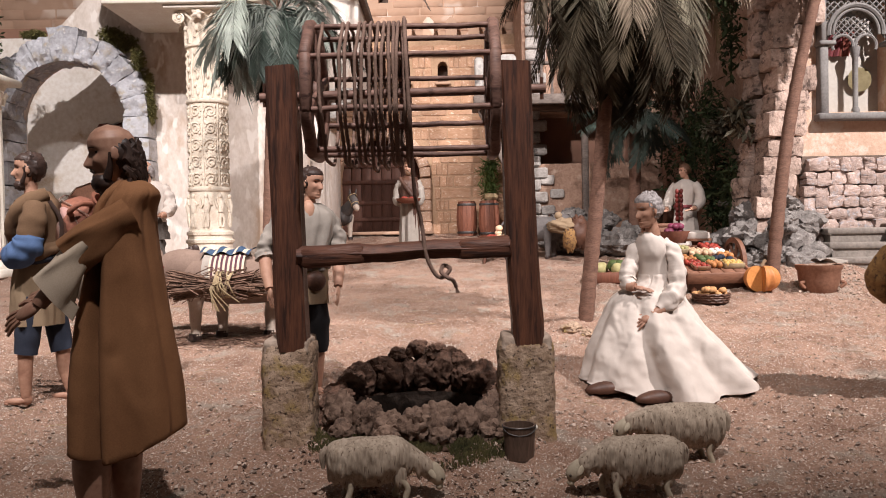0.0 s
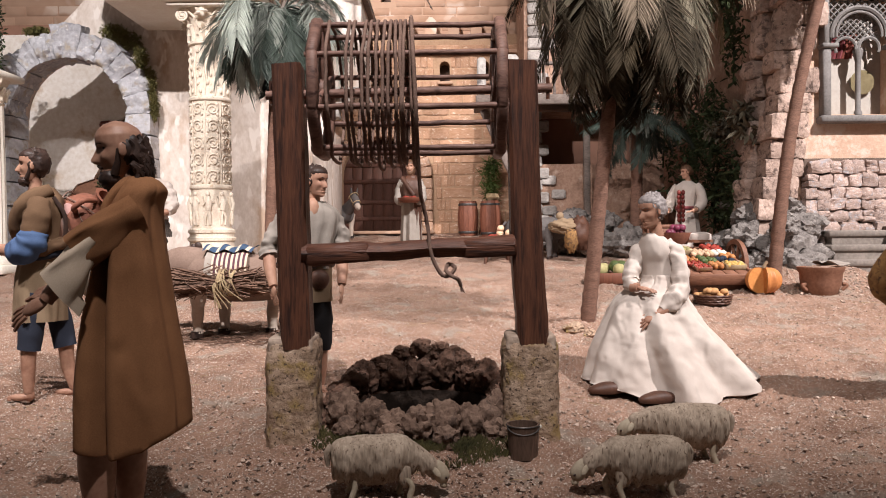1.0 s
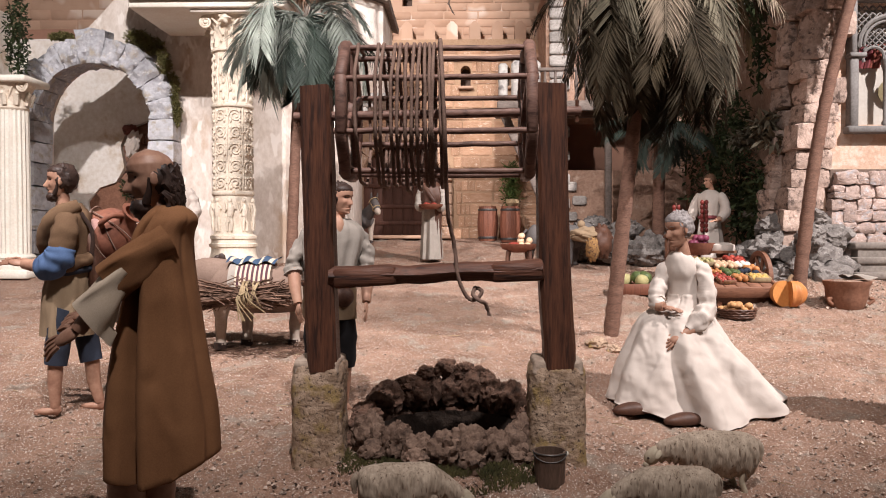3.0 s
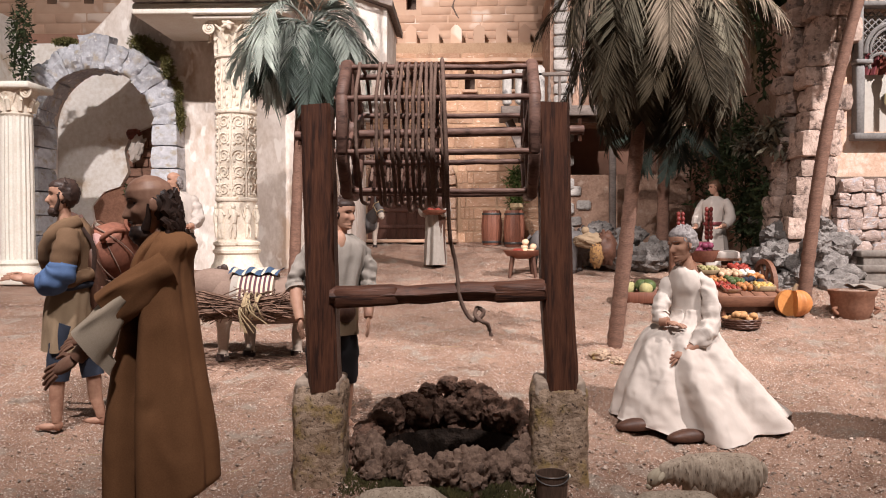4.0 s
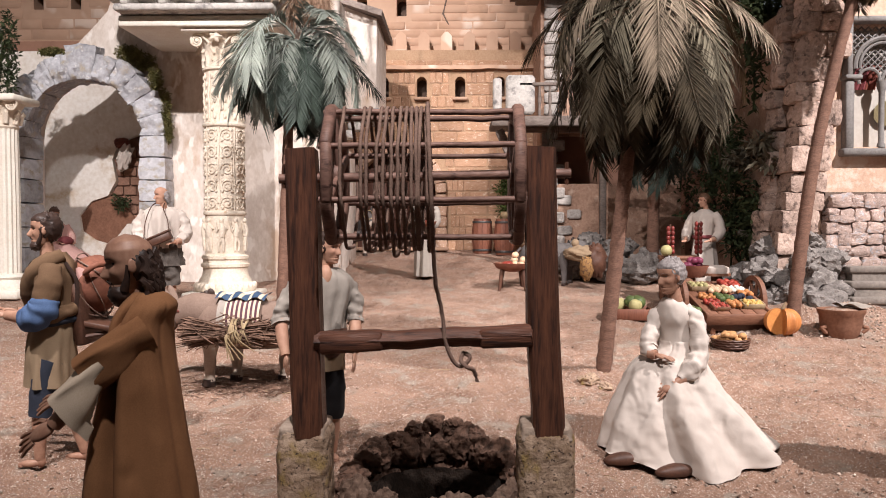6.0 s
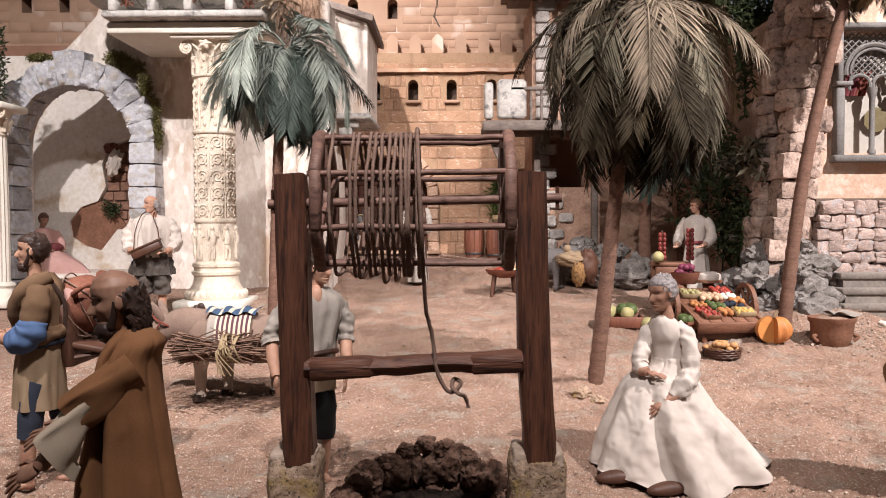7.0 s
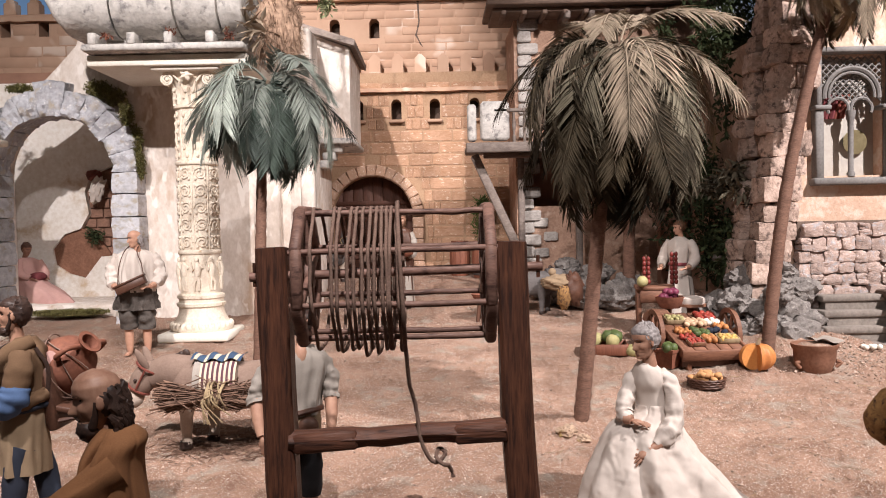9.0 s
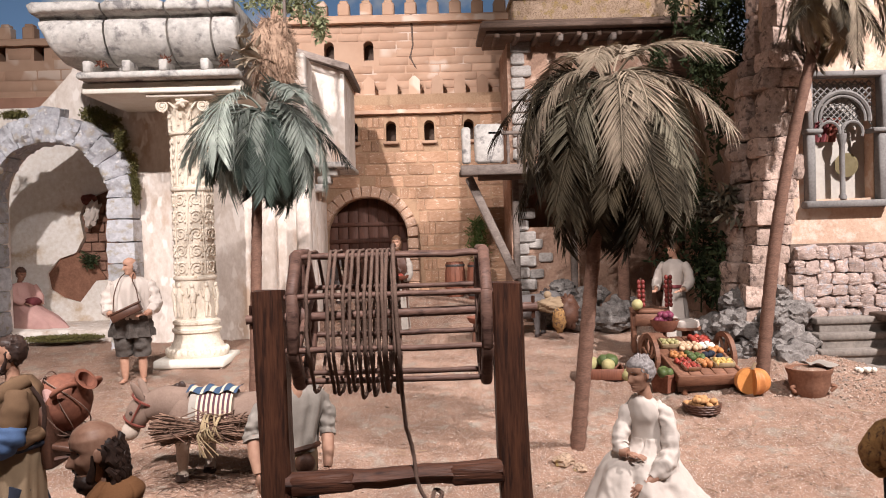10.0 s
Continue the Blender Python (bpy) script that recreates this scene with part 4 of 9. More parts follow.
def carved_column(cx, cy, z0):
    col = thing("carved_column", (cx, cy, z0), "tall cream stone column carved with scrolls and figures", "column")
    part("plinth", Geo().box((cx, cy, z0 + 0.006), (0.225, 0.225, 0.028), bevel=0.005), M_CREAM, col)
    g = Geo().lathe([(0.096, 0.020), (0.101, 0.028), (0.100, 0.040), (0.088, 0.050), (0.084, 0.054), (0.084, 0.058), (0.076, 0.070), (0.072, 0.086), (0.072, 0.098), (0.078, 0.101), (0.079, 0.110), (0.072, 0.114), (0.071, 0.124), (0.076, 0.127), (0.076, 0.136), (0.066, 0.142)], 40, (cx, cy, z0))
    for i in range(30):
        a = 2 * math.pi * i / 30
        g.ball(wrap(cx, cy, 0.094, a, z0 + 0.038), (0.009, 0.009, 0.012), 8, 6)
    part("base", g, M_MARBLE, col)
    zb = z0
    # drum with a frieze of plain carved shapes
    g = Geo().lathe([(0.064, 0.14), (0.065, 0.20), (0.064, 0.272)], 36, (cx, cy, zb))
    for i in range(9):
        a = 2 * math.pi * i / 9 + 0.1
        lean = RNG.uniform(-0.1, 0.1)
        g.ball(wrap(cx, cy, 0.066, a, zb + 0.253), (0.0075, 0.0075, 0.009), 8, 6)
        g.tube([wrap(cx, cy, 0.065, a, zb + 0.245), wrap(cx, cy, 0.067, a + 0.05, zb + 0.222), wrap(cx, cy, 0.066, a + 0.02, zb + 0.2)], [0.008, 0.0115, 0.01], 8)
        for s in (-1, 1):
            g.tube([wrap(cx, cy, 0.066, a + 0.03, zb + 0.203), wrap(cx, cy, 0.068, a + s * 0.12 + lean, zb + 0.178), wrap(cx, cy, 0.066, a + s * 0.10 + lean, zb + 0.152)], [0.007, 0.006, 0.004], 6)
            g.tube([wrap(cx, cy, 0.066, a, zb + 0.238), wrap(cx, cy, 0.069, a + s * 0.2, zb + 0.225 + s * 0.008), wrap(cx, cy, 0.067, a + s * 0.27, zb + 0.235 - s * 0.01)], [0.005, 0.0045, 0.004], 6)
    part("frieze_drum", g, M_MARBLE, col)
    part("band", Geo().lathe([(0.067, 0.270), (0.0695, 0.273), (0.0695, 0.281), (0.067, 0.284)], 36, (cx, cy, zb)), M_MARBLE, col)
    # scroll drum
    g = Geo().lathe([(0.0625, 0.282), (0.0625, 0.56)], 36, (cx, cy, zb))
    for j in range(5):
        zc = zb + 0.309 + j * 0.055
        for i in range(8):
            u = 2 * math.pi * (i + 0.5) / 8
            s = 1 if (i + j) % 2 else -1
            pts = []
            for k in range(19):
                a = s * (k / 18 * 3.4 * math.pi) + (0 if s > 0 else math.pi)
                r = 0.0215 * (1 - 0.75 * k / 18)
                pts.append(wrap(cx, cy, 0.0645, u + r * math.cos(a) / 0.0645, zc + r * math.sin(a)))
            g.tube(pts, 0.0026, 5)
            for q in range(4):
                a = q * math.pi / 2 + 0.8
                g.ball(wrap(cx, cy, 0.064, u + 0.021 * math.cos(a) / 0.064, zc + 0.023 * math.sin(a)), (0.0045, 0.004, 0.006), 6, 4)
    for i in range(8):
        u = 2 * math.pi * i / 8
        g.tube([wrap(cx, cy, 0.0635, u + 0.04 * math.sin(k * 0.9), zb + 0.284 + k * 0.0275) for k in range(11)], 0.0022, 5)
    part("scroll_drum", g, M_MARBLE, col)
    part("band", Geo().lathe([(0.066, 0.558), (0.069, 0.561), (0.069, 0.569), (0.066, 0.572)], 36, (cx, cy, zb)), M_MARBLE, col)
    g = Geo().lathe([(0.0615, 0.57), (0.061, 0.74)], 36, (cx, cy, zb))
    for i in range(12):
        u = 2 * math.pi * i / 12
        g.tube([wrap(cx, cy, 0.062, u, zb + 0.575), wrap(cx, cy, 0.0635, u + 0.06, zb + 0.615), wrap(cx, cy, 0.0635, u - 0.05, zb + 0.66), wrap(cx, cy, 0.062, u + 0.04, zb + 0.705), wrap(cx, cy, 0.062, u, zb + 0.735)], [0.003, 0.0045, 0.004, 0.004, 0.002], 5)
        for k in range(6):
            g.ball(wrap(cx, cy, 0.0625, u + (0.17 if k % 2 else 0.32), zb + 0.59 + 0.026 * k), (0.006, 0.006, 0.01), 6, 4)
    part("leaf_drum", g, M_MARBLE, col)
    part("band", Geo().lathe([(0.063, 0.738), (0.068, 0.742), (0.068, 0.748), (0.063, 0.752)], 36, (cx, cy, zb)), M_MARBLE, col)
    g = Geo().lathe([(0.060, 0.75), (0.062, 0.79), (0.070, 0.82), (0.082, 0.842), (0.094, 0.854)], 32, (cx, cy, zb))
    for i in range(10):
        u = 2 * math.pi * i / 10
        for q, (r0, z1, z2, wd) in ((0.0, (0.061, 0.752, 0.808, 0.26)), (0.314, (0.064, 0.770, 0.826, 0.22))):
            def lobe(p, v, u=u, q=q, r0=r0, z1=z1, z2=z2, wd=wd):
                w_ = wd * math.sin(math.pi * (0.18 + 0.80 * v)) ** 0.7 * (1 + 0.22 * math.cos(9 * math.pi * v))
                out = r0 + 0.004 + 0.020 * v ** 3 + 0.004 * math.cos(3 * math.pi * (p - 0.5)) - 0.006 * (2 * abs(p - 0.5)) ** 2
                z = z1 + (z2 - z1) * min(1.0, 1.12 * v) - 0.016 * max(0.0, v - 0.86) / 0.14
                return wrap(cx, cy, out, u + q + w_ * (p - 0.5), zb + z)
            g.sheet(lobe, 8, 12)
    for s in (-1, 1):
        for y in (-0.078, 0.078):
            volute(g, (cx + s * 0.064, cy + y, zb + 0.828), 0.020, s)
    g.ball((cx, cy - 0.090, zb + 0.838), (0.020, 0.010, 0.016), 16, 10, None, lambda d: 1 + 0.25 * math.cos(5 * math.atan2(d[2], d[0])))
    part("capital", g, M_MARBLE, col)
    part("abacus", Geo().box((cx, cy, zb + 0.858), (0.215, 0.215, 0.012), bevel=0.004).box((cx, cy, zb + 0.869), (0.245, 0.245, 0.011), bevel=0.004), M_CREAM, col)
    return col


carved_column(-0.775, 2.72, 0.186)


def fluted_column(cx, cy, z0):
    col = thing("fluted_column", (cx, cy, z0), "white fluted column with a scrolled capital", "column")
    part("plinth", Geo().box((cx, cy, z0 + 0.012), (0.17, 0.17, 0.03), bevel=0.004), M_CREAM, col)
    part("base", Geo().lathe([(0.075, 0.026), (0.078, 0.036), (0.074, 0.046), (0.062, 0.052), (0.06, 0.058), (0.066, 0.066), (0.062, 0.074), (0.052, 0.078)], 32, (cx, cy, z0)), M_CREAM, col)
    part("shaft", Geo().lathe([(0.050, 0.076), (0.050, 0.3), (0.047, 0.56)], 80, (cx, cy, z0), flute=20, fdepth=0.04), M_CREAM, col)
    g = Geo().lathe([(0.048, 0.556), (0.052, 0.562), (0.048, 0.57), (0.052, 0.61), (0.07, 0.64)], 32, (cx, cy, z0))
    for i in range(9):
        u = 2 * math.pi * i / 9
        g.tube([wrap(cx, cy, 0.05, u, z0 + 0.572), wrap(cx, cy, 0.054, u, z0 + 0.595), wrap(cx, cy, 0.066, u, z0 + 0.612), wrap(cx, cy, 0.068, u, z0 + 0.604)], [0.009, 0.01, 0.007, 0.004], 6)
    for s in (-1, 1):
        volute(g, (cx + s * 0.062, cy - 0.06, z0 + 0.63), 0.02, s)
    part("capital", g, M_MARBLE, col)
    part("abacus", Geo().box((cx, cy, z0 + 0.652), (0.17, 0.17, 0.022), bevel=0.005), M_CREAM, col)


fluted_column(-1.515, 2.72, 0.186)

# ---- white house between the ruin and the castle ----
house = thing("white_house", (-0.4, 3.3, 0.25), "white plastered house corner with an overhanging upper storey", "house")
part("upper_wall", Geo().prism([(-0.52, 0.87), (-0.315, 0.855), (-0.312, 1.215), (-0.52, 1.29)], 3.17, 3.6), M_PLASTER, house)
part("lower_wall", Geo().box((-0.50, 3.42, 0.56), (0.09, 0.5, 0.66), bevel=0.006), M_PLASTER, house)
part("roof", Geo().prism([(-0.56, 1.300), (-0.288, 1.212), (-0.286, 1.235), (-0.56, 1.325)], 3.12, 3.64), M_GREYWOOD, house)
part("ledge", Geo().box((-0.41, 3.36, 0.860), (0.22, 0.42, 0.022), bevel=0.005), M_CORNICE, house)
for i in range(3):
    part("corbel", Geo().box((-0.43 + 0.028 * i, 3.22, 0.835 - 0.03 * (2 - i)), (0.05, 0.08, 0.03), bevel=0.004), M_CORNICE, house)

# ---- house with the balcony ----
inn = thing("inn", (0.75, 3.6, 0.28), "peach plastered house with a dark wooden eave and balcony", "house")
g = Geo()
wall_with_holes(g, 0.355, 1.20, 0.2, 1.40, 3.55, 3.68, [[(0.41, 0.60), (0.84, 0.60), (0.84, 0.815), (0.41, 0.815)], [(0.52, 0.88), (0.66, 0.88), (0.66, 1.13), (0.52, 1.13)]])
part("front_wall", g, M_INN, inn)
part("side_wall", Geo().box((0.375, 3.80, 0.8), (0.04, 0.26, 1.2)), M_INN, inn)
# Panel behind the wall openings; its brown stands for the dimness inside
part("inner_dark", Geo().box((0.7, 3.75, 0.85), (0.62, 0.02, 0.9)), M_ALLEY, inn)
QU = stones("quoin", M_GREYQUOIN, 4, 0.08, 0.12)
for i in range(22):
    z = 0.28 + i * 0.051
    wd = 0.085 if i % 2 else 0.058
    if 0.80 < z < 0.86:
        continue
    piece("quoin", QU[i % 4], inn, (0.37 + wd / 2, 3.548, z + 0.024), roty(RNG.uniform(-2, 2)), (wd, 0.045, 0.046))
for x, z in ((0.46, 0.40), (0.455, 0.53), (0.50, 0.47), (0.6, 0.98), (0.75, 1.2), (0.95, 1.25), (0.52, 1.2), (0.46, 1.12)):
    piece("quoin", QU[int(x * 100) % 4], inn, (x, 3.549, z), roty(RNG.uniform(-4, 4)), (0.06, 0.03, 0.04))
eave = part("eave", Geo().box((0.715, 3.52, 1.425), (0.97, 0.34, 0.022), bevel=0.004).box((0.715, 3.53, 1.443), (0.95, 0.32, 0.014), bevel=0.003).box((0.715, 3.54, 1.405), (0.92, 0.28, 0.018), bevel=0.003), M_DARKWOOD, inn)
for i in range(11):
    part("rafter", Geo().box((0.30 + i * 0.084, 3.47, 1.388), (0.02, 0.2, 0.018), bevel=0.003), M_DARKWOOD, inn)
part("parapet", Geo().box((0.77, 3.60, 1.51), (0.78, 0.2, 0.12), bevel=0.006), M_PED, inn)
part("parapet_post", Geo().box((1.15, 3.58, 1.535), (0.045, 0.22, 0.17), bevel=0.006), M_PED, inn)
part("parapet_cap", Geo().box((0.77, 3.59, 1.577), (0.80, 0.23, 0.016), bevel=0.004), M_PED, inn)
for x in (0.56, 0.66, 0.78):
    part("bracket", Geo().box((x, 3.42, 1.376), (0.022, 0.1, 0.03), bevel=0.004), M_GREYWOOD, inn)
balcony = part("balcony", Geo().box((0.37, 3.40, 0.838), (0.47, 0.32, 0.026), bevel=0.005), M_GREYWOOD, inn, "weathered grey wooden balcony")
part("edge_beam", Geo().box((0.37, 3.238, 0.83), (0.48, 0.02, 0.04), bevel=0.004), M_GREYWOOD, balcony)
part("stone_post", Geo().box((0.245, 3.26, 0.935), (0.115, 0.04, 0.155), bevel=0.012), M_CORNICE, balcony)
part("stone_post", Geo().box((0.155, 3.27, 0.93), (0.035, 0.04, 0.145), bevel=0.008), M_CORNICE, balcony)
for i in range(7):
    x = 0.32 + i * 0.041
    part("baluster", Geo().lathe([(0.006, 0.85), (0.007, 0.87), (0.004, 0.885), (0.008, 0.915), (0.0045, 0.95), (0.006, 0.97)], 8, (x, 3.25, 0)), M_GREYWOOD, balcony)
part("rail", Geo().box((0.42, 3.25, 0.975), (0.36, 0.02, 0.014), bevel=0.003), M_GREYWOOD, balcony)
part("strut", Geo().box((0.26, 3.36, 0.60), (0.034, 0.03, 0.46), roty(-24), bevel=0.004), M_GREYWOOD, inn)
part("strut_post", Geo().box((0.365, 3.45, 0.50), (0.026, 0.03, 0.62), bevel=0.004), M_GREYWOOD, inn)
part("strut_post", Geo().box((0.60, 3.42, 0.53), (0.026, 0.03, 0.60), bevel=0.004), M_GREYWOOD, inn)
part("underbeam", Geo().box((0.40, 3.30, 0.806), (0.40, 0.024, 0.028), bevel=0.004), M_DARKWOOD, inn)

# ---- shaded alley between the inn and the tower ----
alley = thing("alley_wall", (1.2, 3.3, 0.25), "shaded brown brick wall at the end of an alley", "wall", kind="structure")
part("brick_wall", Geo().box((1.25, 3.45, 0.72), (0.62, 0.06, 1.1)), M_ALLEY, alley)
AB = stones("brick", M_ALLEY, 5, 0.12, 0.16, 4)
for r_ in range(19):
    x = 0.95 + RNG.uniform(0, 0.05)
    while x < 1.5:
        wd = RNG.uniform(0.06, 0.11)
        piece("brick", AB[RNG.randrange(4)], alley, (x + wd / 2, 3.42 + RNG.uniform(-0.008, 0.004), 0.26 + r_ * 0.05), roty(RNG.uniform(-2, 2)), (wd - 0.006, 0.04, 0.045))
        x += wd
part("lintel_pole", Geo().tube([(0.98, 2.9, 0.395), (1.16, 2.82, 0.36)], 0.012, 8), M_GREYWOOD, alley)

# ---- tower with the carved window ----
TY = 2.52
tower = thing("tower", (1.5, 2.6, 0.2), "tower of rough stone and peach plaster with a carved window", "tower")
WX, WZ0, WZ1, WW = 1.279, 0.645, 1.03, 0.106
g = Geo()
wall_with_holes(g, 1.06, 2.5, 0.1, 1.75, TY, TY + 0.12, [[(WX - WW + 0.012, WZ0 + 0.012), (WX + WW - 0.012, WZ0 + 0.012), (WX + WW - 0.012, WZ1 - 0.012), (WX - WW + 0.012, WZ1 - 0.012)]])
part("front_wall", g, M_PEACH, tower)
part("side_wall", Geo().box((1.085, 3.02, 0.61), (0.05, 0.90, 1.02)), M_INN, tower)
TQ = stones("quoin", M_QUOIN, 10, 0.15, 0.20, 4)
i, z = 0, 0.26
while z < 1.72:
    hh = RNG.uniform(0.050, 0.078)
    x0 = 0.985 + 0.10 * (z - 0.53) + RNG.uniform(-0.012, 0.010)
    x1 = x0 + 0.125 + RNG.uniform(-0.022, 0.014)
    mid = x0 + RNG.uniform(0.045, 0.078)
    for xa, xb in ((x0, mid), (mid, x1)):
        wd = xb - xa
        piece("quoin", TQ[RNG.randrange(10)], tower, (xa + wd / 2, TY + 0.004 + RNG.uniform(-0.010, 0.008), z + hh / 2), roty(RNG.uniform(-3, 3)) @ rotz(RNG.uniform(-5, 5)), (wd + 0.003, 0.10, hh + RNG.uniform(-0.002, 0.005)))
    y = TY + 0.05 + RNG.uniform(0, 0.03)
    while y < TY + 0.13:
        wd = RNG.uniform(0.06, 0.11)
        piece("quoin", TQ[RNG.randrange(10)], tower, (x0 + 0.035 + RNG.uniform(-0.012, 0.010), y + wd / 2, z + hh / 2), rotx(RNG.uniform(-6, 6)) @ rotz(RNG.uniform(-6, 6)), (0.10, wd, hh + RNG.uniform(-0.004, 0.005)))
        y += wd
    z += hh
    i += 1
# lower rubble masonry
RS = stones("stone", M_RUBBLE, 14, 0.22, 0.24, 4)
part("rubble_bed", Geo().box((1.78, TY + 0.0, 0.30), (1.36, 0.05, 0.44)), M_JOINT, tower)
z, r_ = 0.13, 0
while z < 0.515:
    hh = RNG.uniform(0.032, 0.046)
    if z + hh > 0.54:
        break
    x = 1.10 + RNG.uniform(-0.01, 0.02)
    while x < 1.75:
        wd = RNG.uniform(0.030, 0.062)
        if wd < 0.042 and RNG.random() < 0.4:
            for dz in (-0.25, 0.25):
                piece("stone", RS[RNG.randrange(14)], tower, (x + wd / 2, TY - 0.026 + RNG.uniform(-0.004, 0.004), z + hh * (0.5 + dz)), roty(RNG.uniform(-5, 5)), (wd + 0.002, 0.05, hh * 0.5))
        else:
            piece("stone", RS[RNG.randrange(14)], tower, (x + wd / 2, TY - 0.026 + RNG.uniform(-0.005, 0.005), z + hh / 2 + RNG.uniform(-0.002, 0.002)), roty(RNG.uniform(-5, 5)) @ (rotz(180) if RNG.random() < 0.5 else np.eye(3)), (wd + 0.003, 0.05, hh * RNG.uniform(0.97, 1.10)))
        x += wd
    z += hh
    r_ += 1

# carved window
win = part("window", Geo().box((WX, TY - 0.008, WZ0 - 0.006), (2 * WW + 0.05, 0.06, 0.022), bevel=0.004), M_FRAME, tower, "grey carved stone window with twin horseshoe arches")
for s in (-1, 1):
    part("jamb", Geo().box((WX + s * (WW + 0.004), TY - 0.006, (WZ0 + 0.86) / 2), (0.026, 0.05, 0.86 - WZ0), bevel=0.004), M_FRAME, win)
    part("jamb", Geo().box((WX + s * (WW + 0.008), TY - 0.012, (0.86 + WZ1) / 2), (0.018, 0.05, WZ1 - 0.86), bevel=0.004), M_FRAME, win)
part("lintel", Geo().box((WX, TY - 0.012, WZ1 + 0.004), (2 * WW + 0.035, 0.05, 0.018), bevel=0.004), M_FRAME, win)
for s in (-1, 1):
    part("impost", Geo().box((WX + s * (WW - 0.004), TY - 0.012, 0.862), (0.05, 0.055, 0.014), bevel=0.003), M_FRAME, win)
# lattice panel above the arches: crossing bars outside the big arch
g = Geo()
BR = 0.084
for k in range(-14, 30):
    for s in (-1, 1):
        run = []
        for q in range(81):
            x = WX - WW + 2 * WW * q / 80
            z = 0.76 + k * 0.0215 + s * (x - WX) * 1.0
            ok = 0.87 < z < WZ1 and (x - WX) ** 2 + (z - 0.90) ** 2 > BR ** 2
            if ok:
                run.append((x, TY + 0.002, z))
            if (not ok or q == 80) and len(run) > 1:
                g.tube([run[0], run[-1]], 0.0024, 5)
            if not ok:
                run = []
part("lattice", g, M_FRAME, win)
g = Geo()
for rad, cz, th in ((BR, 0.90, 0.007), (BR - 0.014, 0.90, 0.0045)):
    g.tube([(WX + rad * math.cos(a), TY - 0.004, cz + rad * math.sin(a)) for a in np.linspace(-0.1, math.pi + 0.1, 24)], th, 6)
part("arch_moulding", g, M_FRAME, win)
g = Geo()
for k in range(-10, 20):
    for s in (-1, 1):
        run = []
        for q in range(61):
            x = WX - 0.085 + 0.17 * q / 60
            z = 0.80 + k * 0.019 + s * (x - WX)
            big = (x - WX) ** 2 + (z - 0.90) ** 2 < (BR - 0.016) ** 2 and z > 0.87
            small = any((x - WX - o) ** 2 + (z - 0.858) ** 2 < 0.034 ** 2 for o in (-0.036, 0.036))
            ok = big and not small
            if ok:
                run.append((x, TY + 0.012, z))
            if (not ok or q == 60) and len(run) > 1:
                g.tube([run[0], run[-1]], 0.0022, 5)
            if not ok:
                run = []
part("inner_lattice", g, M_FRAME, win)
for o in (-0.036, 0.036):
    g = Geo().tube([(WX + o + 0.032 * math.cos(a), TY + 0.008, 0.862 + 0.032 * math.sin(a)) for a in np.linspace(-0.45, math.pi + 0.45, 18)], 0.005, 6)
    part("small_arch", g, M_FRAME, win)
part("colonnette", Geo().lathe([(0.012, WZ0 + 0.01), (0.012, WZ0 + 0.02), (0.008, WZ0 + 0.026), (0.0085, 0.82), (0.013, 0.835), (0.015, 0.85), (0.015, 0.856)], 12, (WX, TY + 0.004, 0)), M_FRAME, win)
part("room_back", Geo().box((WX, TY + 0.062, 0.84), (0.30, 0.02, 0.44)), M_ROOM, win)
part("shelf_dish", Geo().lathe([(0.0, 0), (0.028, 0.002), (0.036, 0.006), (0.038, 0.011)], 24).place(), M_GOLD, win).matrix_basis = Matrix.Translation((WX + 0.030, TY + 0.048, 0.762)) @ Euler((radians(90), 0, 0)).to_matrix().to_4x4()
for o, mt in ((-0.060, M_MAROON), (-0.030, M_REDSTRAP)):
    g = Geo().sheet(lambda u, v, o=o: (WX + o + 0.05 * u - 0.02 * v, TY + 0.038 + 0.006 * math.sin(14 * u), 0.91 - 0.075 * v), 12, 4)
    part("curtain", g, mt, win, "red and white hanging cloth")

# steps and landing
stair = thing("stone_steps", (1.3, 2.4, 0.15), "worn grey stone steps up to a dark landing", "stairs")
for i in range(5):
    part("step", Geo().box((1.285 + 0.012 * i, 2.36 + 0.036 * i, 0.118 + 0.043 * i), (0.38, 0.16, 0.020), bevel=0.003).box((1.29 + 0.012 * i, 2.366 + 0.036 * i, 0.093 + 0.043 * i), (0.37, 0.16, 0.030)), M_STEP, stair)
part("landing", Geo().box((1.50, 2.36, 0.300), (0.36, 0.26, 0.022), bevel=0.004), M_DARKWOOD, stair)
part("landing", Geo().box((1.54, 2.30, 0.250), (0.30, 0.2, 0.022), bevel=0.004), M_DARKWOOD, stair)


def boulder(c, r, mtl, seed, rough_=0.35, squash=0.8, sub=4, name="rock", label="jagged grey rock with pale edges", group="rocks by the tower"):
    bm = bmesh.new()
    bmesh.ops.create_icosphere(bm, subdivisions=sub, radius=1.0)
    off = Vector((seed * 5.3, seed * 2.1, seed * 7.7))
    for v in bm.verts:
        d = v.co.normalized()
        k = 1 + rough_ * (noise.noise(d * 1.4 + off) + 0.6 * noise.noise(d * 3.1 + off) + 0.4 * noise.noise(d * 6 + off) - 0.35 * abs(noise.noise(d * 11 + off)) + 0.25 * noise.noise(d * 19 + off))
        k = round(k * 12) / 12 * 0.15 + k * 0.85
        v.co = Vector((d.x * r * k, d.y * r * k, d.z * r * k * squash))
    me = bpy.data.meshes.new(name)
    bm.to_mesh(me)
    bm.free()
    me.materials.append(mtl)
    me.polygons.foreach_set("use_smooth", [True] * len(me.polygons))
    me.set_sharp_from_angle(angle=radians(40))
    ob = new(name, me)
    ob.matrix_basis = Matrix.Translation(c)
    return tagged(ob, label, "rock", group)


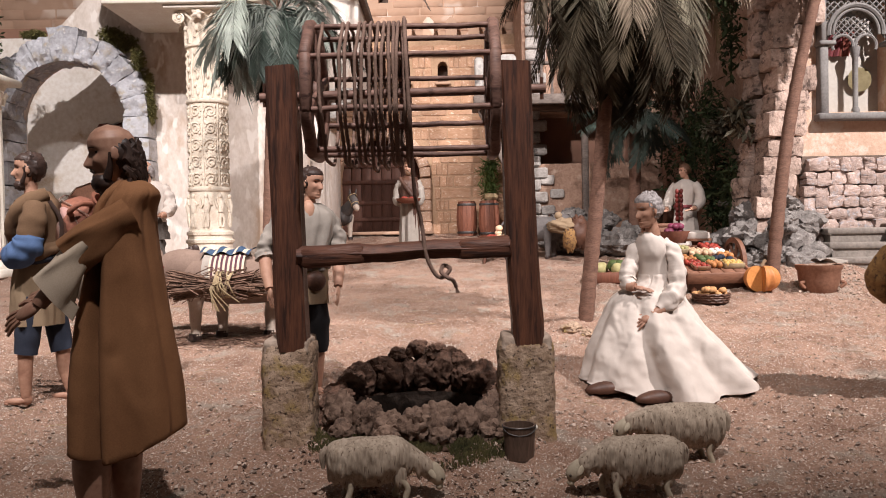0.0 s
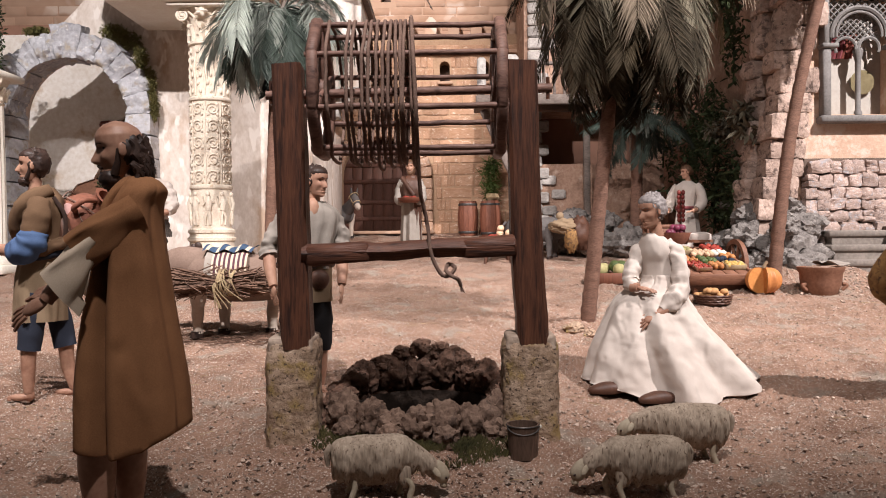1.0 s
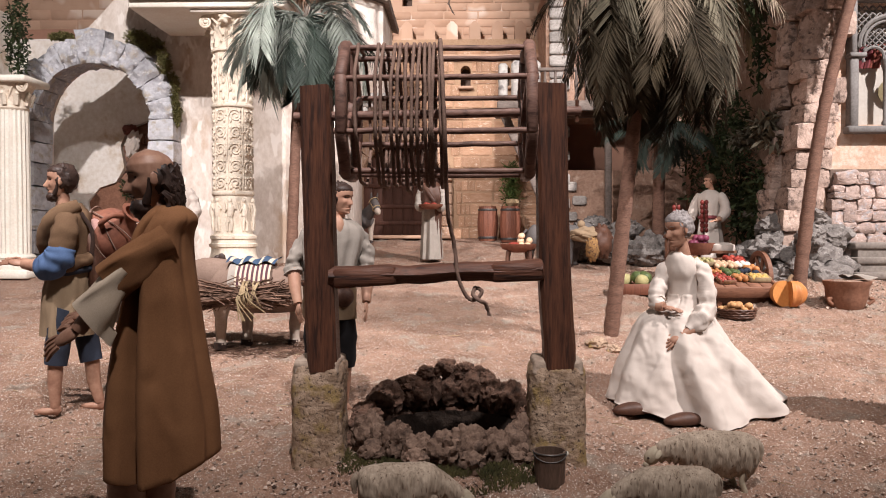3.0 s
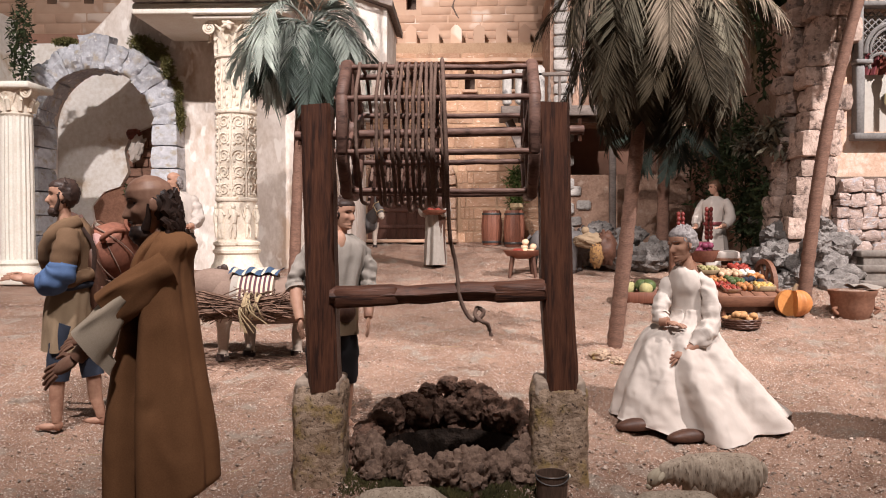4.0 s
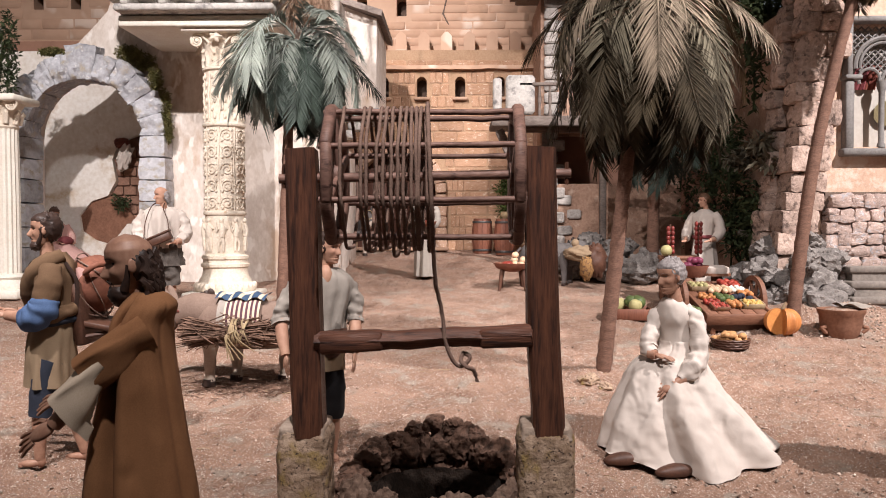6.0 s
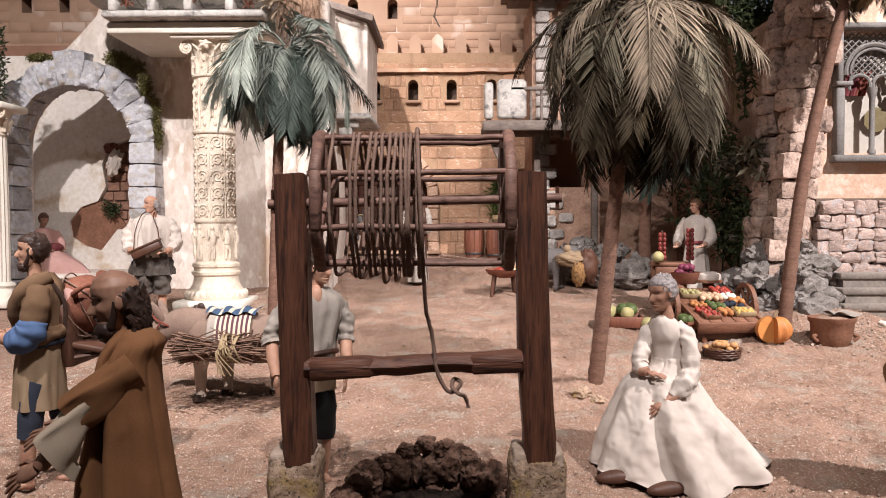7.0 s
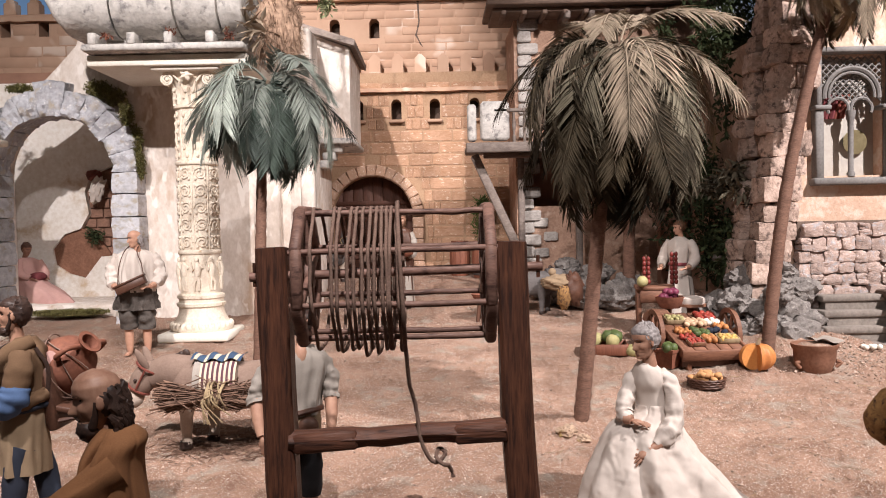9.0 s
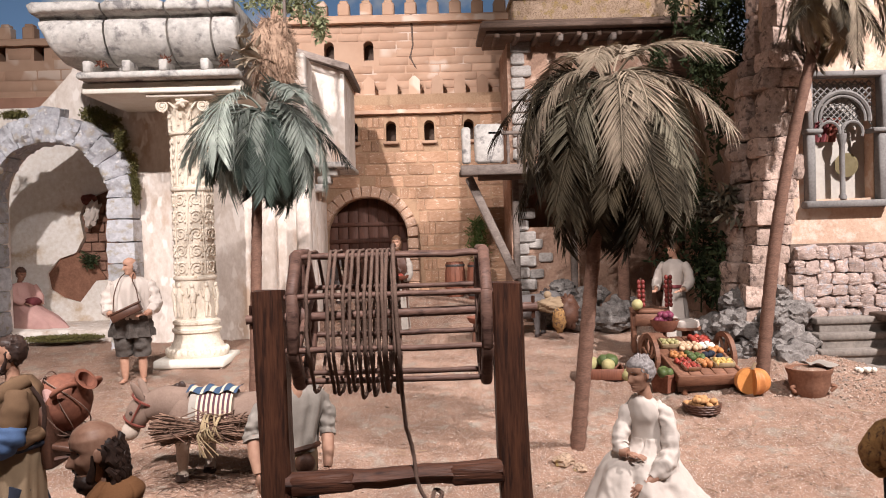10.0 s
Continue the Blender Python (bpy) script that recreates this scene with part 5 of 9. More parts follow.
for i, (x, y, z, r) in enumerate(((0.93, 2.52, 0.27, 0.072), (1.02, 2.46, 0.25, 0.08), (1.08, 2.44, 0.22, 0.062), (0.90, 2.62, 0.23, 0.085), (1.04, 2.38, 0.19, 0.066), (1.09, 2.47, 0.31, 0.055), (0.96, 2.56, 0.335, 0.058), (1.00, 2.40, 0.31, 0.042), (1.05, 2.49, 0.36, 0.048), (0.94, 2.44, 0.20, 0.05), (0.87, 2.52, 0.21, 0.045), (1.12, 2.40, 0.185, 0.04), (0.97, 2.40, 0.23, 0.036), (1.03, 2.50, 0.40, 0.032))):
    boulder((x, y, z), r, M_ROCK, i + 1)
for i, (x, y, z, r) in enumerate(((0.55, 3.0, 0.27, 0.07), (0.64, 2.95, 0.26, 0.065), (0.47, 3.08, 0.28, 0.07), (0.60, 3.06, 0.34, 0.055), (0.71, 3.03, 0.29, 0.06), (0.40, 3.16, 0.28, 0.05), (0.50, 3.14, 0.36, 0.05))):
    boulder((x, y, z), r, M_ROCK, i + 30, label="dark grey rock in the shade", group="rocks below the balcony")


# ---- the well ----
def rough_block(name, c, s, amp, mtl, taper=0.0, cuts=26):
    """A crumbling block: a fine box pushed about by noise at three scales."""
    bm = bmesh.new()
    bmesh.ops.create_cube(bm, size=1.0)
    bmesh.ops.subdivide_edges(bm, edges=bm.edges[:], cuts=cuts, use_grid_fill=True)
    half = V3(s) / 2
    rnd_ = 0.22 * min(s)
    for v in bm.verts:
        p = V3(v.co) * V3(s)
        core = np.clip(p, rnd_ - half, half - rnd_)
        out = p - core
        d_ = np.linalg.norm(out)
        n_ = out / d_ if d_ > 1e-9 else unit(p)
        p = core + n_ * min(d_, rnd_)
        p[:2] *= 1 - taper * (v.co.z + 0.5)
        w_ = V3(c) + p
        d = amp * (nz(w_, 22, 4) + 0.8 * nz(w_ + 5, 75, 3) - 0.5 * max(0, nz(w_ + 9, 130, 2)))
        if n_[2] > 0.6:
            d *= 0.5
        v.co = Vector(w_ + n_ * d)
    me = bpy.data.meshes.new(name)
    bm.to_mesh(me)
    bm.free()
    me.materials.append(mtl)
    me.polygons.foreach_set("use_smooth", [True] * len(me.polygons))
    return me


windlass = thing("well_windlass", (-0.05, 1.05, 0.1), "red-brown timber well frame with a roped octagonal winding drum", "well frame")
for cx, top, lean in ((-0.1985, 0.517, -0.0), (0.0995, 0.519, 0.0)):
    g = Geo()
    n_, vs = 10, []
    corner = 0.0045
    for k in range(n_ + 1):
        z = 0.155 + (top - 0.155) * k / n_
        hx = 0.0195 + 0.0012 * nz((cx, 2, z), 9)
        hy = 0.0205
        ox = 0.0022 * nz((cx, 5, z), 6) - (0.009 if cx < 0 else 0.012) * (k / n_ - 0.5)
        for sx, sy in ((-1, -1), (1, -1), (1, 1), (-1, 1)):
            for ex, ey in (((corner, 0), (0, corner)) if sx * sy < 0 else ((0, corner), (corner, 0))):
                dz = 0.003 * nz((sx, sy, cx * 9), 3) if k == n_ else 0
                vs.append((cx + ox + sx * (hx - ex), 1.05 + sy * (hy - ey), z + dz))
    fs = [(k * 8 + j, k * 8 + (j + 1) % 8, (k + 1) * 8 + (j + 1) % 8, (k + 1) * 8 + j) for k in range(n_) for j in range(8)]
    fs += [tuple(range(8)), tuple(n_ * 8 + j for j in range(8))]
    g.add(vs, fs)
    part("post", g, M_WOOD, windlass, smooth=40)
# cross beam, scarfed at both ends
g = Geo()
pts = [(-0.185 + 0.27 * k / 14, 1.038 + 0.002 * nz((k, 1, 1), 0.7), 0.2755 + 0.009 * k / 14 + 0.002 * nz((k, 4, 1), 0.5)) for k in range(15)]
g.tube(pts, [0.0135 if k in (0, 1, 2, 3, 4, 11, 12, 13, 14) else 0.0122 + 0.0008 * math.sin(k * 2.2) for k in range(15)], 10, lobes=4, lobe=0.05)
part("cross_beam", g, M_WOODX, windlass)
for x0, x1 in ((-0.180, -0.100), (0.020, 0.086)):
    for dz in (-0.0015,):
        zc = 0.2755 + 0.009 * ((x0 + x1) / 2 + 0.185) / 0.27
        part("splice_plate", Geo().box(((x0 + x1) / 2, 1.0295, zc + dz), (x1 - x0, 0.011, 0.0245), roty(-2.5 + RNG.uniform(-2, 2)), bevel=0.0035), M_WOODX, windlass)
DC_Y, DC_Z, DR = 1.04, 0.482, 0.0815
octo = [(DC_Y + DR * math.sin(a), DC_Z + DR * math.cos(a)) for a in [math.pi / 8 + i * math.pi / 4 for i in range(8)]]
part("axle", Geo().tube([(-0.232, DC_Y + 0.012, DC_Z - 0.002), (0.135, DC_Y + 0.012, DC_Z + 0.004)], 0.006, 12), M_WHEEL, windlass)
part("axle_pin", Geo().tube([(-0.226, DC_Y + 0.012, DC_Z - 0.014), (-0.226, DC_Y + 0.012, DC_Z + 0.016)], 0.0026, 6), M_WOOD, windlass)
part("axle_pin", Geo().tube([(0.13, DC_Y + 0.012, DC_Z - 0.010), (0.13, DC_Y + 0.012, DC_Z + 0.018)], 0.0026, 6), M_WOOD, windlass)
for ex in (-0.159, 0.066):
    drum_end = part("drum_end", Geo().lathe([(0.017, -0.009), (0.018, 0), (0.017, 0.009)], 12).place(), M_WHEEL, windlass)
    drum_end.matrix_basis = Matrix.Translation((ex, DC_Y, DC_Z)) @ Euler((0, radians(90), 0)).to_matrix().to_4x4()
    for i in range(8):
        (y0, z0), (y1, z1) = octo[i], octo[(i + 1) % 8]
        ang = math.degrees(math.atan2(z1 - z0, y1 - y0))
        ln_ = math.hypot(y1 - y0, z1 - z0)
        part("rim_board", Geo().box((ex + RNG.uniform(-0.001, 0.001), (y0 + y1) / 2, (z0 + z1) / 2), (0.013, ln_ + 0.009, 0.019), rotx(ang), bevel=0.003), M_WHEEL, windlass)
    for i in range(4):
        a = math.pi / 8 + i * math.pi / 4
        part("spoke", Geo().box((ex + (0.004 if i % 2 else -0.004), DC_Y, DC_Z), (0.007, 2 * DR - 0.012, 0.013), rotx(-math.degrees(a) + 90), bevel=0.002), M_WHEEL, windlass)
for i in range(8):
    y, z = octo[i]
    pts = [(-0.168 + 0.241 * k / 10, y + 0.0016 * nz((k, i, 1), 0.6), z + 0.0016 * nz((k, i, 5), 0.6)) for k in range(11)]
    part("rod", Geo().tube(pts, [0.0037 + 0.0006 * nz((k, i, 9), 0.9) for k in range(11)], 8), M_WHEEL, windlass)
# rope turns on the drum and its hanging end
rope = thing("well_rope", (-0.09, 1.04, 0.4), "brown twisted rope wound round the drum, one end hanging knotted", "rope")


def rope_tube(pts, r=0.0031):
    return Geo().tube(pts, r, 9, lobes=3, lobe=0.16, twist=420)


turns = [-0.1445, -0.119, -0.112, -0.098, -0.091, -0.0835, -0.074, -0.0675, -0.062, -0.0565, -0.050, -0.045]
for k, x in enumerate(turns):
    pts, sag = [], RNG.choice((0.008, 0.012, 0.018, 0.010, 0.015))
    dx = RNG.uniform(-0.003, 0.004)
    for q in range(56):
        a = 2 * math.pi * q / 56
        sct = (a + math.pi / 8) % (math.pi / 4) - math.pi / 8
        rr = (DR + 0.0062) * math.cos(math.pi / 8) / math.cos(sct)
        y, z = DC_Y + rr * math.sin(a), DC_Z + rr * math.cos(a)
        low = max(0, -math.cos(a))
        pts.append((x + dx * math.sin(a * 0.5) + 0.0013 * nz((k, q * 0.13, 1), 1.0), y, z - sag * low ** 2))
    part("rope_turn", Geo().tube(smooth_path(pts, 4), 0.0021, 9, lobes=3, lobe=0.20, twist=520, closed=True), M_ROPE, rope)
tail = smooth_path([(-0.044, DC_Y + 0.02, DC_Z + 0.086), (-0.043, DC_Y - 0.036, DC_Z + 0.083), (-0.040, DC_Y - 0.082, DC_Z + 0.036), (-0.037, DC_Y - 0.084, DC_Z - 0.035), (-0.036, DC_Y - 0.055, DC_Z - 0.086), (-0.034, DC_Y - 0.03, DC_Z - 0.13), (-0.027, DC_Y - 0.014, DC_Z - 0.165), (-0.022, DC_Y - 0.012, DC_Z - 0.205), (-0.013, DC_Y - 0.010, DC_Z - 0.228), (-0.004, DC_Y - 0.008, DC_Z - 0.236), (0.004, DC_Y - 0.006, DC_Z - 0.232), (0.008, DC_Y - 0.003, DC_Z - 0.225), (0.0, DC_Y, DC_Z - 0.221), (-0.003, DC_Y - 0.01, DC_Z - 0.229), (0.005, DC_Y - 0.016, DC_Z - 0.236), (0.012, DC_Y - 0.010, DC_Z - 0.240), (0.016, DC_Y - 0.006, DC_Z - 0.249)], 10)
part("rope_end", rope_tube(tail, 0.0025), M_ROPE, rope)
for k in range(7):
    part("fray", Geo().tube([(0.0155, DC_Y - 0.006, DC_Z - 0.247), (0.0175 + 0.002 * math.cos(k), DC_Y - 0.005 + 0.003 * math.sin(k * 2), DC_Z - 0.256)], 0.0008, 4), M_ROPE, rope)
for cx, w_ in ((-0.2025, 0.066), (0.1045, 0.071)):
    ped = part("stone_pedestal", rough_block("stone_pedestal", (cx, 1.065, 0.082), (w_ + 0.002, 0.076, 0.172), 0.0020, M_PED, 0.03), None)
    tagged(ped, "crumbling lime-coated stone block under a timber post", "pedestal", "pedestals of the well")
    part("mortar_cap", rough_block("mortar_cap", (cx, 1.065, 0.1605), (w_ - 0.006, 0.070, 0.020), 0.0016, M_CAP, 0.06, 18), None, ped, "pale lime mortar round the foot of the post")

# rough ring of porous rock with a dark shaft
WCX, WCY = -0.035, 1.10
ringw = thing("well_mouth", (WCX, WCY, 0.03), "low ring of porous brown rocks round a dark well shaft", "well")
# Lining and bottom disc carry the shaft's darkness in their colour
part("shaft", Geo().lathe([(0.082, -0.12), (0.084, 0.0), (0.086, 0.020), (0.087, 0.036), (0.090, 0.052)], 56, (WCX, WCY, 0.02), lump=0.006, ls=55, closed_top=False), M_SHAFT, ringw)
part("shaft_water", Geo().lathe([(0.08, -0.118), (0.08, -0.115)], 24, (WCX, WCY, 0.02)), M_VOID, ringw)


def porous(c, r, mtl, seed, parent):
    bm = bmesh.new()
    bmesh.ops.create_icosphere(bm, subdivisions=4, radius=1.0)
    off = Vector((seed * 3.7, seed * 1.3, seed * 2.9))
    for v in bm.verts:
        d = v.co.normalized()
        k = 1 + 0.28 * noise.noise(d * 1.4 + off) + 0.20 * noise.noise(d * 3.4 + off)
        pit = noise.noise(d * 5.5 + off * 2)
        k -= 0.34 * max(0, pit - 0.02) + 0.12 * abs(noise.noise(d * 8 + off)) - 0.05 * noise.noise(d * 17 + off)
        v.co = Vector((c[0] + d.x * r[0] * k, c[1] + d.y * r[1] * k, c[2] + d.z * r[2] * k))
    me = bpy.data.meshes.new("rock")
    bm.to_mesh(me)
    bm.free()
    me.materials.append(mtl)
    me.polygons.foreach_set("use_smooth", [True] * len(me.polygons))
    me.set_sharp_from_angle(angle=radians(50))
    ob = part("rock", me, None, parent)
    return ob


seed = 1
for i in range(22):
    a = 2 * math.pi * i / 22 + 0.1
    back = math.sin(a)
    if back > -0.25:
        # outer crust of the far side, rising to the middle
        x, y = WCX + 0.116 * math.cos(a), WCY + 0.104 * back + 0.004
        top = 0.088 + 0.042 * max(back, 0) ** 1.5 + RNG.uniform(-0.008, 0.008)
        base = gz(x, y) - 0.012
        w_ = RNG.uniform(0.019, 0.026)
        high = top - base
        porous((x + 0.016 * math.cos(a), y + 0.016 * max(back, 0), base + 0.28 * high), (w_ * 1.1, w_, 0.36 * high), M_TUFA, seed, ringw)
        porous((x + RNG.uniform(-0.006, 0.006), y + 0.004, base + 0.72 * high), (w_ * 1.1, w_ * 0.78, 0.31 * high), M_TUFA, seed + 60, ringw)
    else:
        # lower, paler rocks of the near side
        x, y = WCX + 0.112 * math.cos(a), WCY + 0.086 * back
        top = 0.084 + 0.013 * (math.sin(2.3 * i) > 0.1) + RNG.uniform(-0.004, 0.004)
        base = gz(x, y) - 0.010
        w_ = RNG.uniform(0.018, 0.025)
        porous((x, y, (top + base) / 2), (w_, w_ * 0.8, (top - base) / 2), M_TUFA_L, seed, ringw)
        if i % 2:
            porous((x + 0.010 * math.cos(a), y - 0.016, gz(x, y - 0.016) + 0.010), (0.017, 0.014, 0.017), M_TUFA_L, seed + 40, ringw)
    seed += 1
# crumbs on the crest of the far side
for x, y, z, r in ((-0.070, 1.206, 0.122, 0.013), (-0.042, 1.212, 0.131, 0.014), (-0.012, 1.210, 0.127, 0.013), (0.020, 1.202, 0.116, 0.012), (-0.100, 1.192, 0.110, 0.013), (0.052, 1.180, 0.104, 0.012), (-0.128, 1.165, 0.098, 0.012)):
    porous((x, y, z), (r * 1.2, r, r), M_TUFA, seed, ringw)
    seed += 1

# grass and moss tufts round the foot of the ring
g = Geo()
for _ in range(11000):
    a = RNG.uniform(math.pi * 0.93, math.pi * 2.07)
    r = 0.105 + 0.055 * RNG.random() ** 1.8
    x, y = WCX + r * 1.05 * math.cos(a), WCY + r * math.sin(a)
    if -0.235 < x < -0.17 and y > 1.02 or 0.068 < x < 0.14 and y > 1.02:
        continue
    if nz((x, y, 2), 18, 2) < -0.28 + 3.5 * max(0, r - 0.125):
        continue
    z, h, b = gz(x, y), RNG.uniform(0.004, 0.010), RNG.uniform(0, 6.28)
    ox, oy = math.cos(b), math.sin(b)
    k = RNG.uniform(0.2, 0.9)
    g.add([(x - 0.0004 * oy, y + 0.0004 * ox, z - 0.002), (x + 0.0004 * oy, y - 0.0004 * ox, z - 0.002), (x + ox * h * k * 0.4, y + oy * h * k * 0.4, z + h * 0.7), (x + ox * h * k, y + oy * h * k, z + h)], [(0, 1, 2), (1, 3, 2)])
solo("grass_tufts", g, M_GRASS, "short olive and straw grass round the well ring", "grass", kind="stuff", smooth=0, recalc=False)

# small bucket by the pedestal
bk = thing("bucket", (0.088, 0.985, 0.02), "small brown wooden bucket with a wire rim and bail", "bucket")
bz = gz(0.088, 0.985) - 0.002
part("body", Geo().lathe([(0.0178, 0), (0.0186, 0.020), (0.0198, 0.041), (0.0180, 0.041), (0.0168, 0.020), (0.0158, 0.006)], 22, (0.088, 0.985, bz), flute=11, fdepth=0.01), M_BUCKET, bk)
for z, r in ((0.040, 0.0197),):
    part("hoop", Geo().tube([(0.088 + r * math.cos(a), 0.985 + r * math.sin(a), bz + z) for a in np.linspace(0, 2 * math.pi, 24)[:-1]], 0.0011, 5, closed=True), M_IRON, bk)
part("handle", Geo().tube([(0.088 + 0.0195 * math.cos(a), 0.985 - 0.003 - 0.016 * math.sin(a), bz + 0.039 - 0.008 * math.sin(a)) for a in np.linspace(0, math.pi, 12)], 0.0009, 5), M_IRON, bk)
part("ear", Geo().ball((0.1075, 0.985, bz + 0.037), 0.0035, 8, 6), M_CREAM, bk, "pale handle lug")


# ---- palms ----
def frond_mesh(name, material, length, droop, leaf, seed, pairs=34, curl=0.0, start=52, broad=0.027):
    """A feather leaf along +x that bends down: rachis and two rows of narrow leaflets."""
    rnd = random.Random(seed)
    geo = Geo()
    pts, x, z, ang = [], 0.0, 0.0, radians(start)
    steps = 16
    for i in range(steps + 1):
        pts.append(V3([x, 0.012 * curl * (i / steps) ** 2 * length * 20 * 0.2, z]))
        ang -= droop / steps * (1.75 if i < 10 else 0.55)
        ang = max(ang, radians(-84))
        x += length / steps * math.cos(ang)
        z += length / steps * math.sin(ang)
    geo.tube(pts, [0.0042 * length / 0.35 * (1 - 0.85 * i / steps) for i in range(steps + 1)], 5)
    for i in range(pairs):
        t = 0.13 + 0.87 * (i + rnd.random() * 0.6) / pairs
        k = min(t * steps, steps - 0.001)
        a = int(k)
        p = pts[a] + (pts[a + 1] - pts[a]) * (k - a)
        d = unit(pts[a + 1] - pts[a])
        up = unit(np.cross(d, [0, 1, 0])) * -1
        if up[2] < 0 and d[2] > -0.9:
            up = -up
        for s in (-1, 1):
            ll = leaf * (0.55 + 0.55 * math.sin(math.pi * min(1, 0.12 + 0.86 * t))) * rnd.uniform(0.80, 1.15)
            sweep = rnd.uniform(0.75, 1.15) + 0.7 * t
            out = unit(V3([0, s, 0]) + d * sweep + up * rnd.uniform(-0.02, 0.22))
            sag = V3([0, 0, -1.0]) * ll * rnd.uniform(0.12, 0.48)
            m = p + out * ll * 0.5 + sag * 0.25
            e = p + out * ll * 0.95 + sag
            wd = unit(np.cross(out, up)) * leaf * broad
            keel = up * leaf * 0.012
            geo.add([p, m - wd, m + wd, e, m - keel], [(0, 1, 4), (0, 4, 2), (1, 3, 4), (4, 3, 2)])
    return geo.mesh(name, material, 0)


def palm(base, top, crown, fronds, trunk_r, label, group="palms", bend=0.0, rings=26, placed=()):
    """fronds: (mesh list, count, pitch from, pitch to, scale); placed: (mesh, azimuth, pitch, scale, twist)."""
    tree = thing("palm_tree", base, label, "palm tree", group)
    g = Geo()
    pts, rad = [], []
    for i in range(rings * 2 + 1):
        t = i / (rings * 2)
        p = V3(base) * (1 - t) + V3(top) * t + V3([bend * math.sin(math.pi * t), 0, 0]) + V3([0, 0, -0.015]) * (1 - t)
        pts.append(p)
        rad.append(trunk_r * (1.12 - 0.26 * t) * (1.05 if i % 2 else 0.97) + 0.0012 * nz(p, 40))
    g.tube(pts, rad, 14)
    part("trunk", g, M_TRUNK, tree)
    rnd = random.Random(hash(round(base[0] * 1000)) % 1000)
    for meshes, count, p0, p1, sc in fronds:
        off = rnd.uniform(0, 360)
        for i in range(count):
            az = off + 137.5 * i + rnd.uniform(-14, 14)
            pit = p0 + (p1 - p0) * ((i + 0.5) / count) + rnd.uniform(-6, 6)
            turn = rotz(az) @ roty(pit) @ rotx(rnd.uniform(-22, 22))
            s = sc * rnd.uniform(0.86, 1.14)
            piece("frond", meshes[i % len(meshes)], tree, V3(crown) + rotz(az) @ V3([0.012, 0, 0]) + V3([0, 0, rnd.uniform(-0.02, 0.015)]), turn, (s, s, s))
    for me, az, pit, s, twist in placed:
        piece("frond", me, tree, V3(crown) + rotz(az) @ V3([0.014, 0, 0]) + V3([0, 0, 0.012 - 0.0006 * pit]), rotz(az) @ roty(pit) @ rotx(twist), (s, s, s))
    return tree


DRY = [frond_mesh("frond", M_FROND_DRY, ln_, radians(d), 0.100, 60 + i, 80) for i, (d, ln_) in enumerate(((62, 0.33), (92, 0.36), (122, 0.36), (78, 0.34)))]
MIX = [frond_mesh("frond", M_FROND_MIX, ln_, radians(d), 0.100, 70 + i, 80) for i, (d, ln_) in enumerate(((84, 0.38), (112, 0.40), (135, 0.38)))]
DRK = [frond_mesh("frond", M_FROND_SHADE, 0.36, radians(d), 0.085, 80 + i, 72, start=30) for i, d in enumerate((34, 48, 62))]
THN = [frond_mesh("frond", M_FROND_SHADE, 0.36, radians(d), 0.090, 130 + i, 62, start=48) for i, d in enumerate((72, 92, 108))]
TWN = [frond_mesh("frond", M_FROND_TAN, 0.36, radians(d), 0.085, 140 + i, 76, start=46) for i, d in enumerate((84, 104))]
CRL = [frond_mesh("frond", M_FROND_DRY, 0.24, radians(d), 0.046, 150 + i, 90, start=60, broad=0.04) for i, d in enumerate((112, 128, 140))]
CRG = [frond_mesh("frond", M_FROND_TAN, 0.24, radians(d), 0.046, 160 + i, 90, start=60, broad=0.04) for i, d in enumerate((108, 134))]
BLU = [frond_mesh("frond", M_FROND_BLUE, ln_, radians(d), 0.088, 90 + i, 78) for i, (d, ln_) in enumerate(((70, 0.27), (100, 0.29), (128, 0.28), (86, 0.26)))]
BLD = [frond_mesh("frond", M_FROND_BLUE_SHADE, 0.27, radians(d), 0.080, 95 + i, 70, start=34) for i, d in enumerate((44, 60, 74))]

palm((0.308, 1.79, 0.10), (0.382, 1.73, 0.885), (0.390, 1.725, 0.888),
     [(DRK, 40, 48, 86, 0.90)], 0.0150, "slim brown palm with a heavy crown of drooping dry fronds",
     placed=[(DRY[1], -97, 24, 0.80, 0), (DRY[2], -76, 16, 0.86, 8), (DRY[0], -26, 26, 0.82, 14), (DRY[1], -158, 14, 0.78, -12), (MIX[1], -128, 30, 0.96, -16), (MIX[0], -48, 44, 0.90, 12), (DRY[2], -68, 46, 0.92, 6),
             (DRY[3], 92, -12, 0.72, 0), (DRY[0], 62, -20, 0.66, 10), (DRY[3], 124, -16, 0.70, -8), (MIX[0], 30, 4, 0.66, 0), (DRY[0], -40, -4, 0.72, 20), (DRY[3], -112, -8, 0.62, 0),
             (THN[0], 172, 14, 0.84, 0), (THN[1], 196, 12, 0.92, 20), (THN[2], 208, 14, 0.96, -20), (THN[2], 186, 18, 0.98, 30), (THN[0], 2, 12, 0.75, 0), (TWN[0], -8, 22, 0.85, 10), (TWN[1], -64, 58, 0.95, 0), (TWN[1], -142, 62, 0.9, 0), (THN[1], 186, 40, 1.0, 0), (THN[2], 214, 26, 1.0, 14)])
palm((-0.500, 2.30, 0.145), (-0.466, 2.30, 0.925), (-0.450, 2.30, 0.930),
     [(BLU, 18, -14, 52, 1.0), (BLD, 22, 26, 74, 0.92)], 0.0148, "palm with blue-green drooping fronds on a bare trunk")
palm((0.905, 2.25, 0.165), (1.105, 2.25, 1.19), (1.115, 2.25, 1.205),
     [(CRL, 16, -20, 40, 0.98), (CRG, 9, -10, 46, 0.95), (DRK, 8, 30, 60, 0.56)], 0.0165, "tall leaning palm with short grey-green and tan fronds", bend=-0.032)
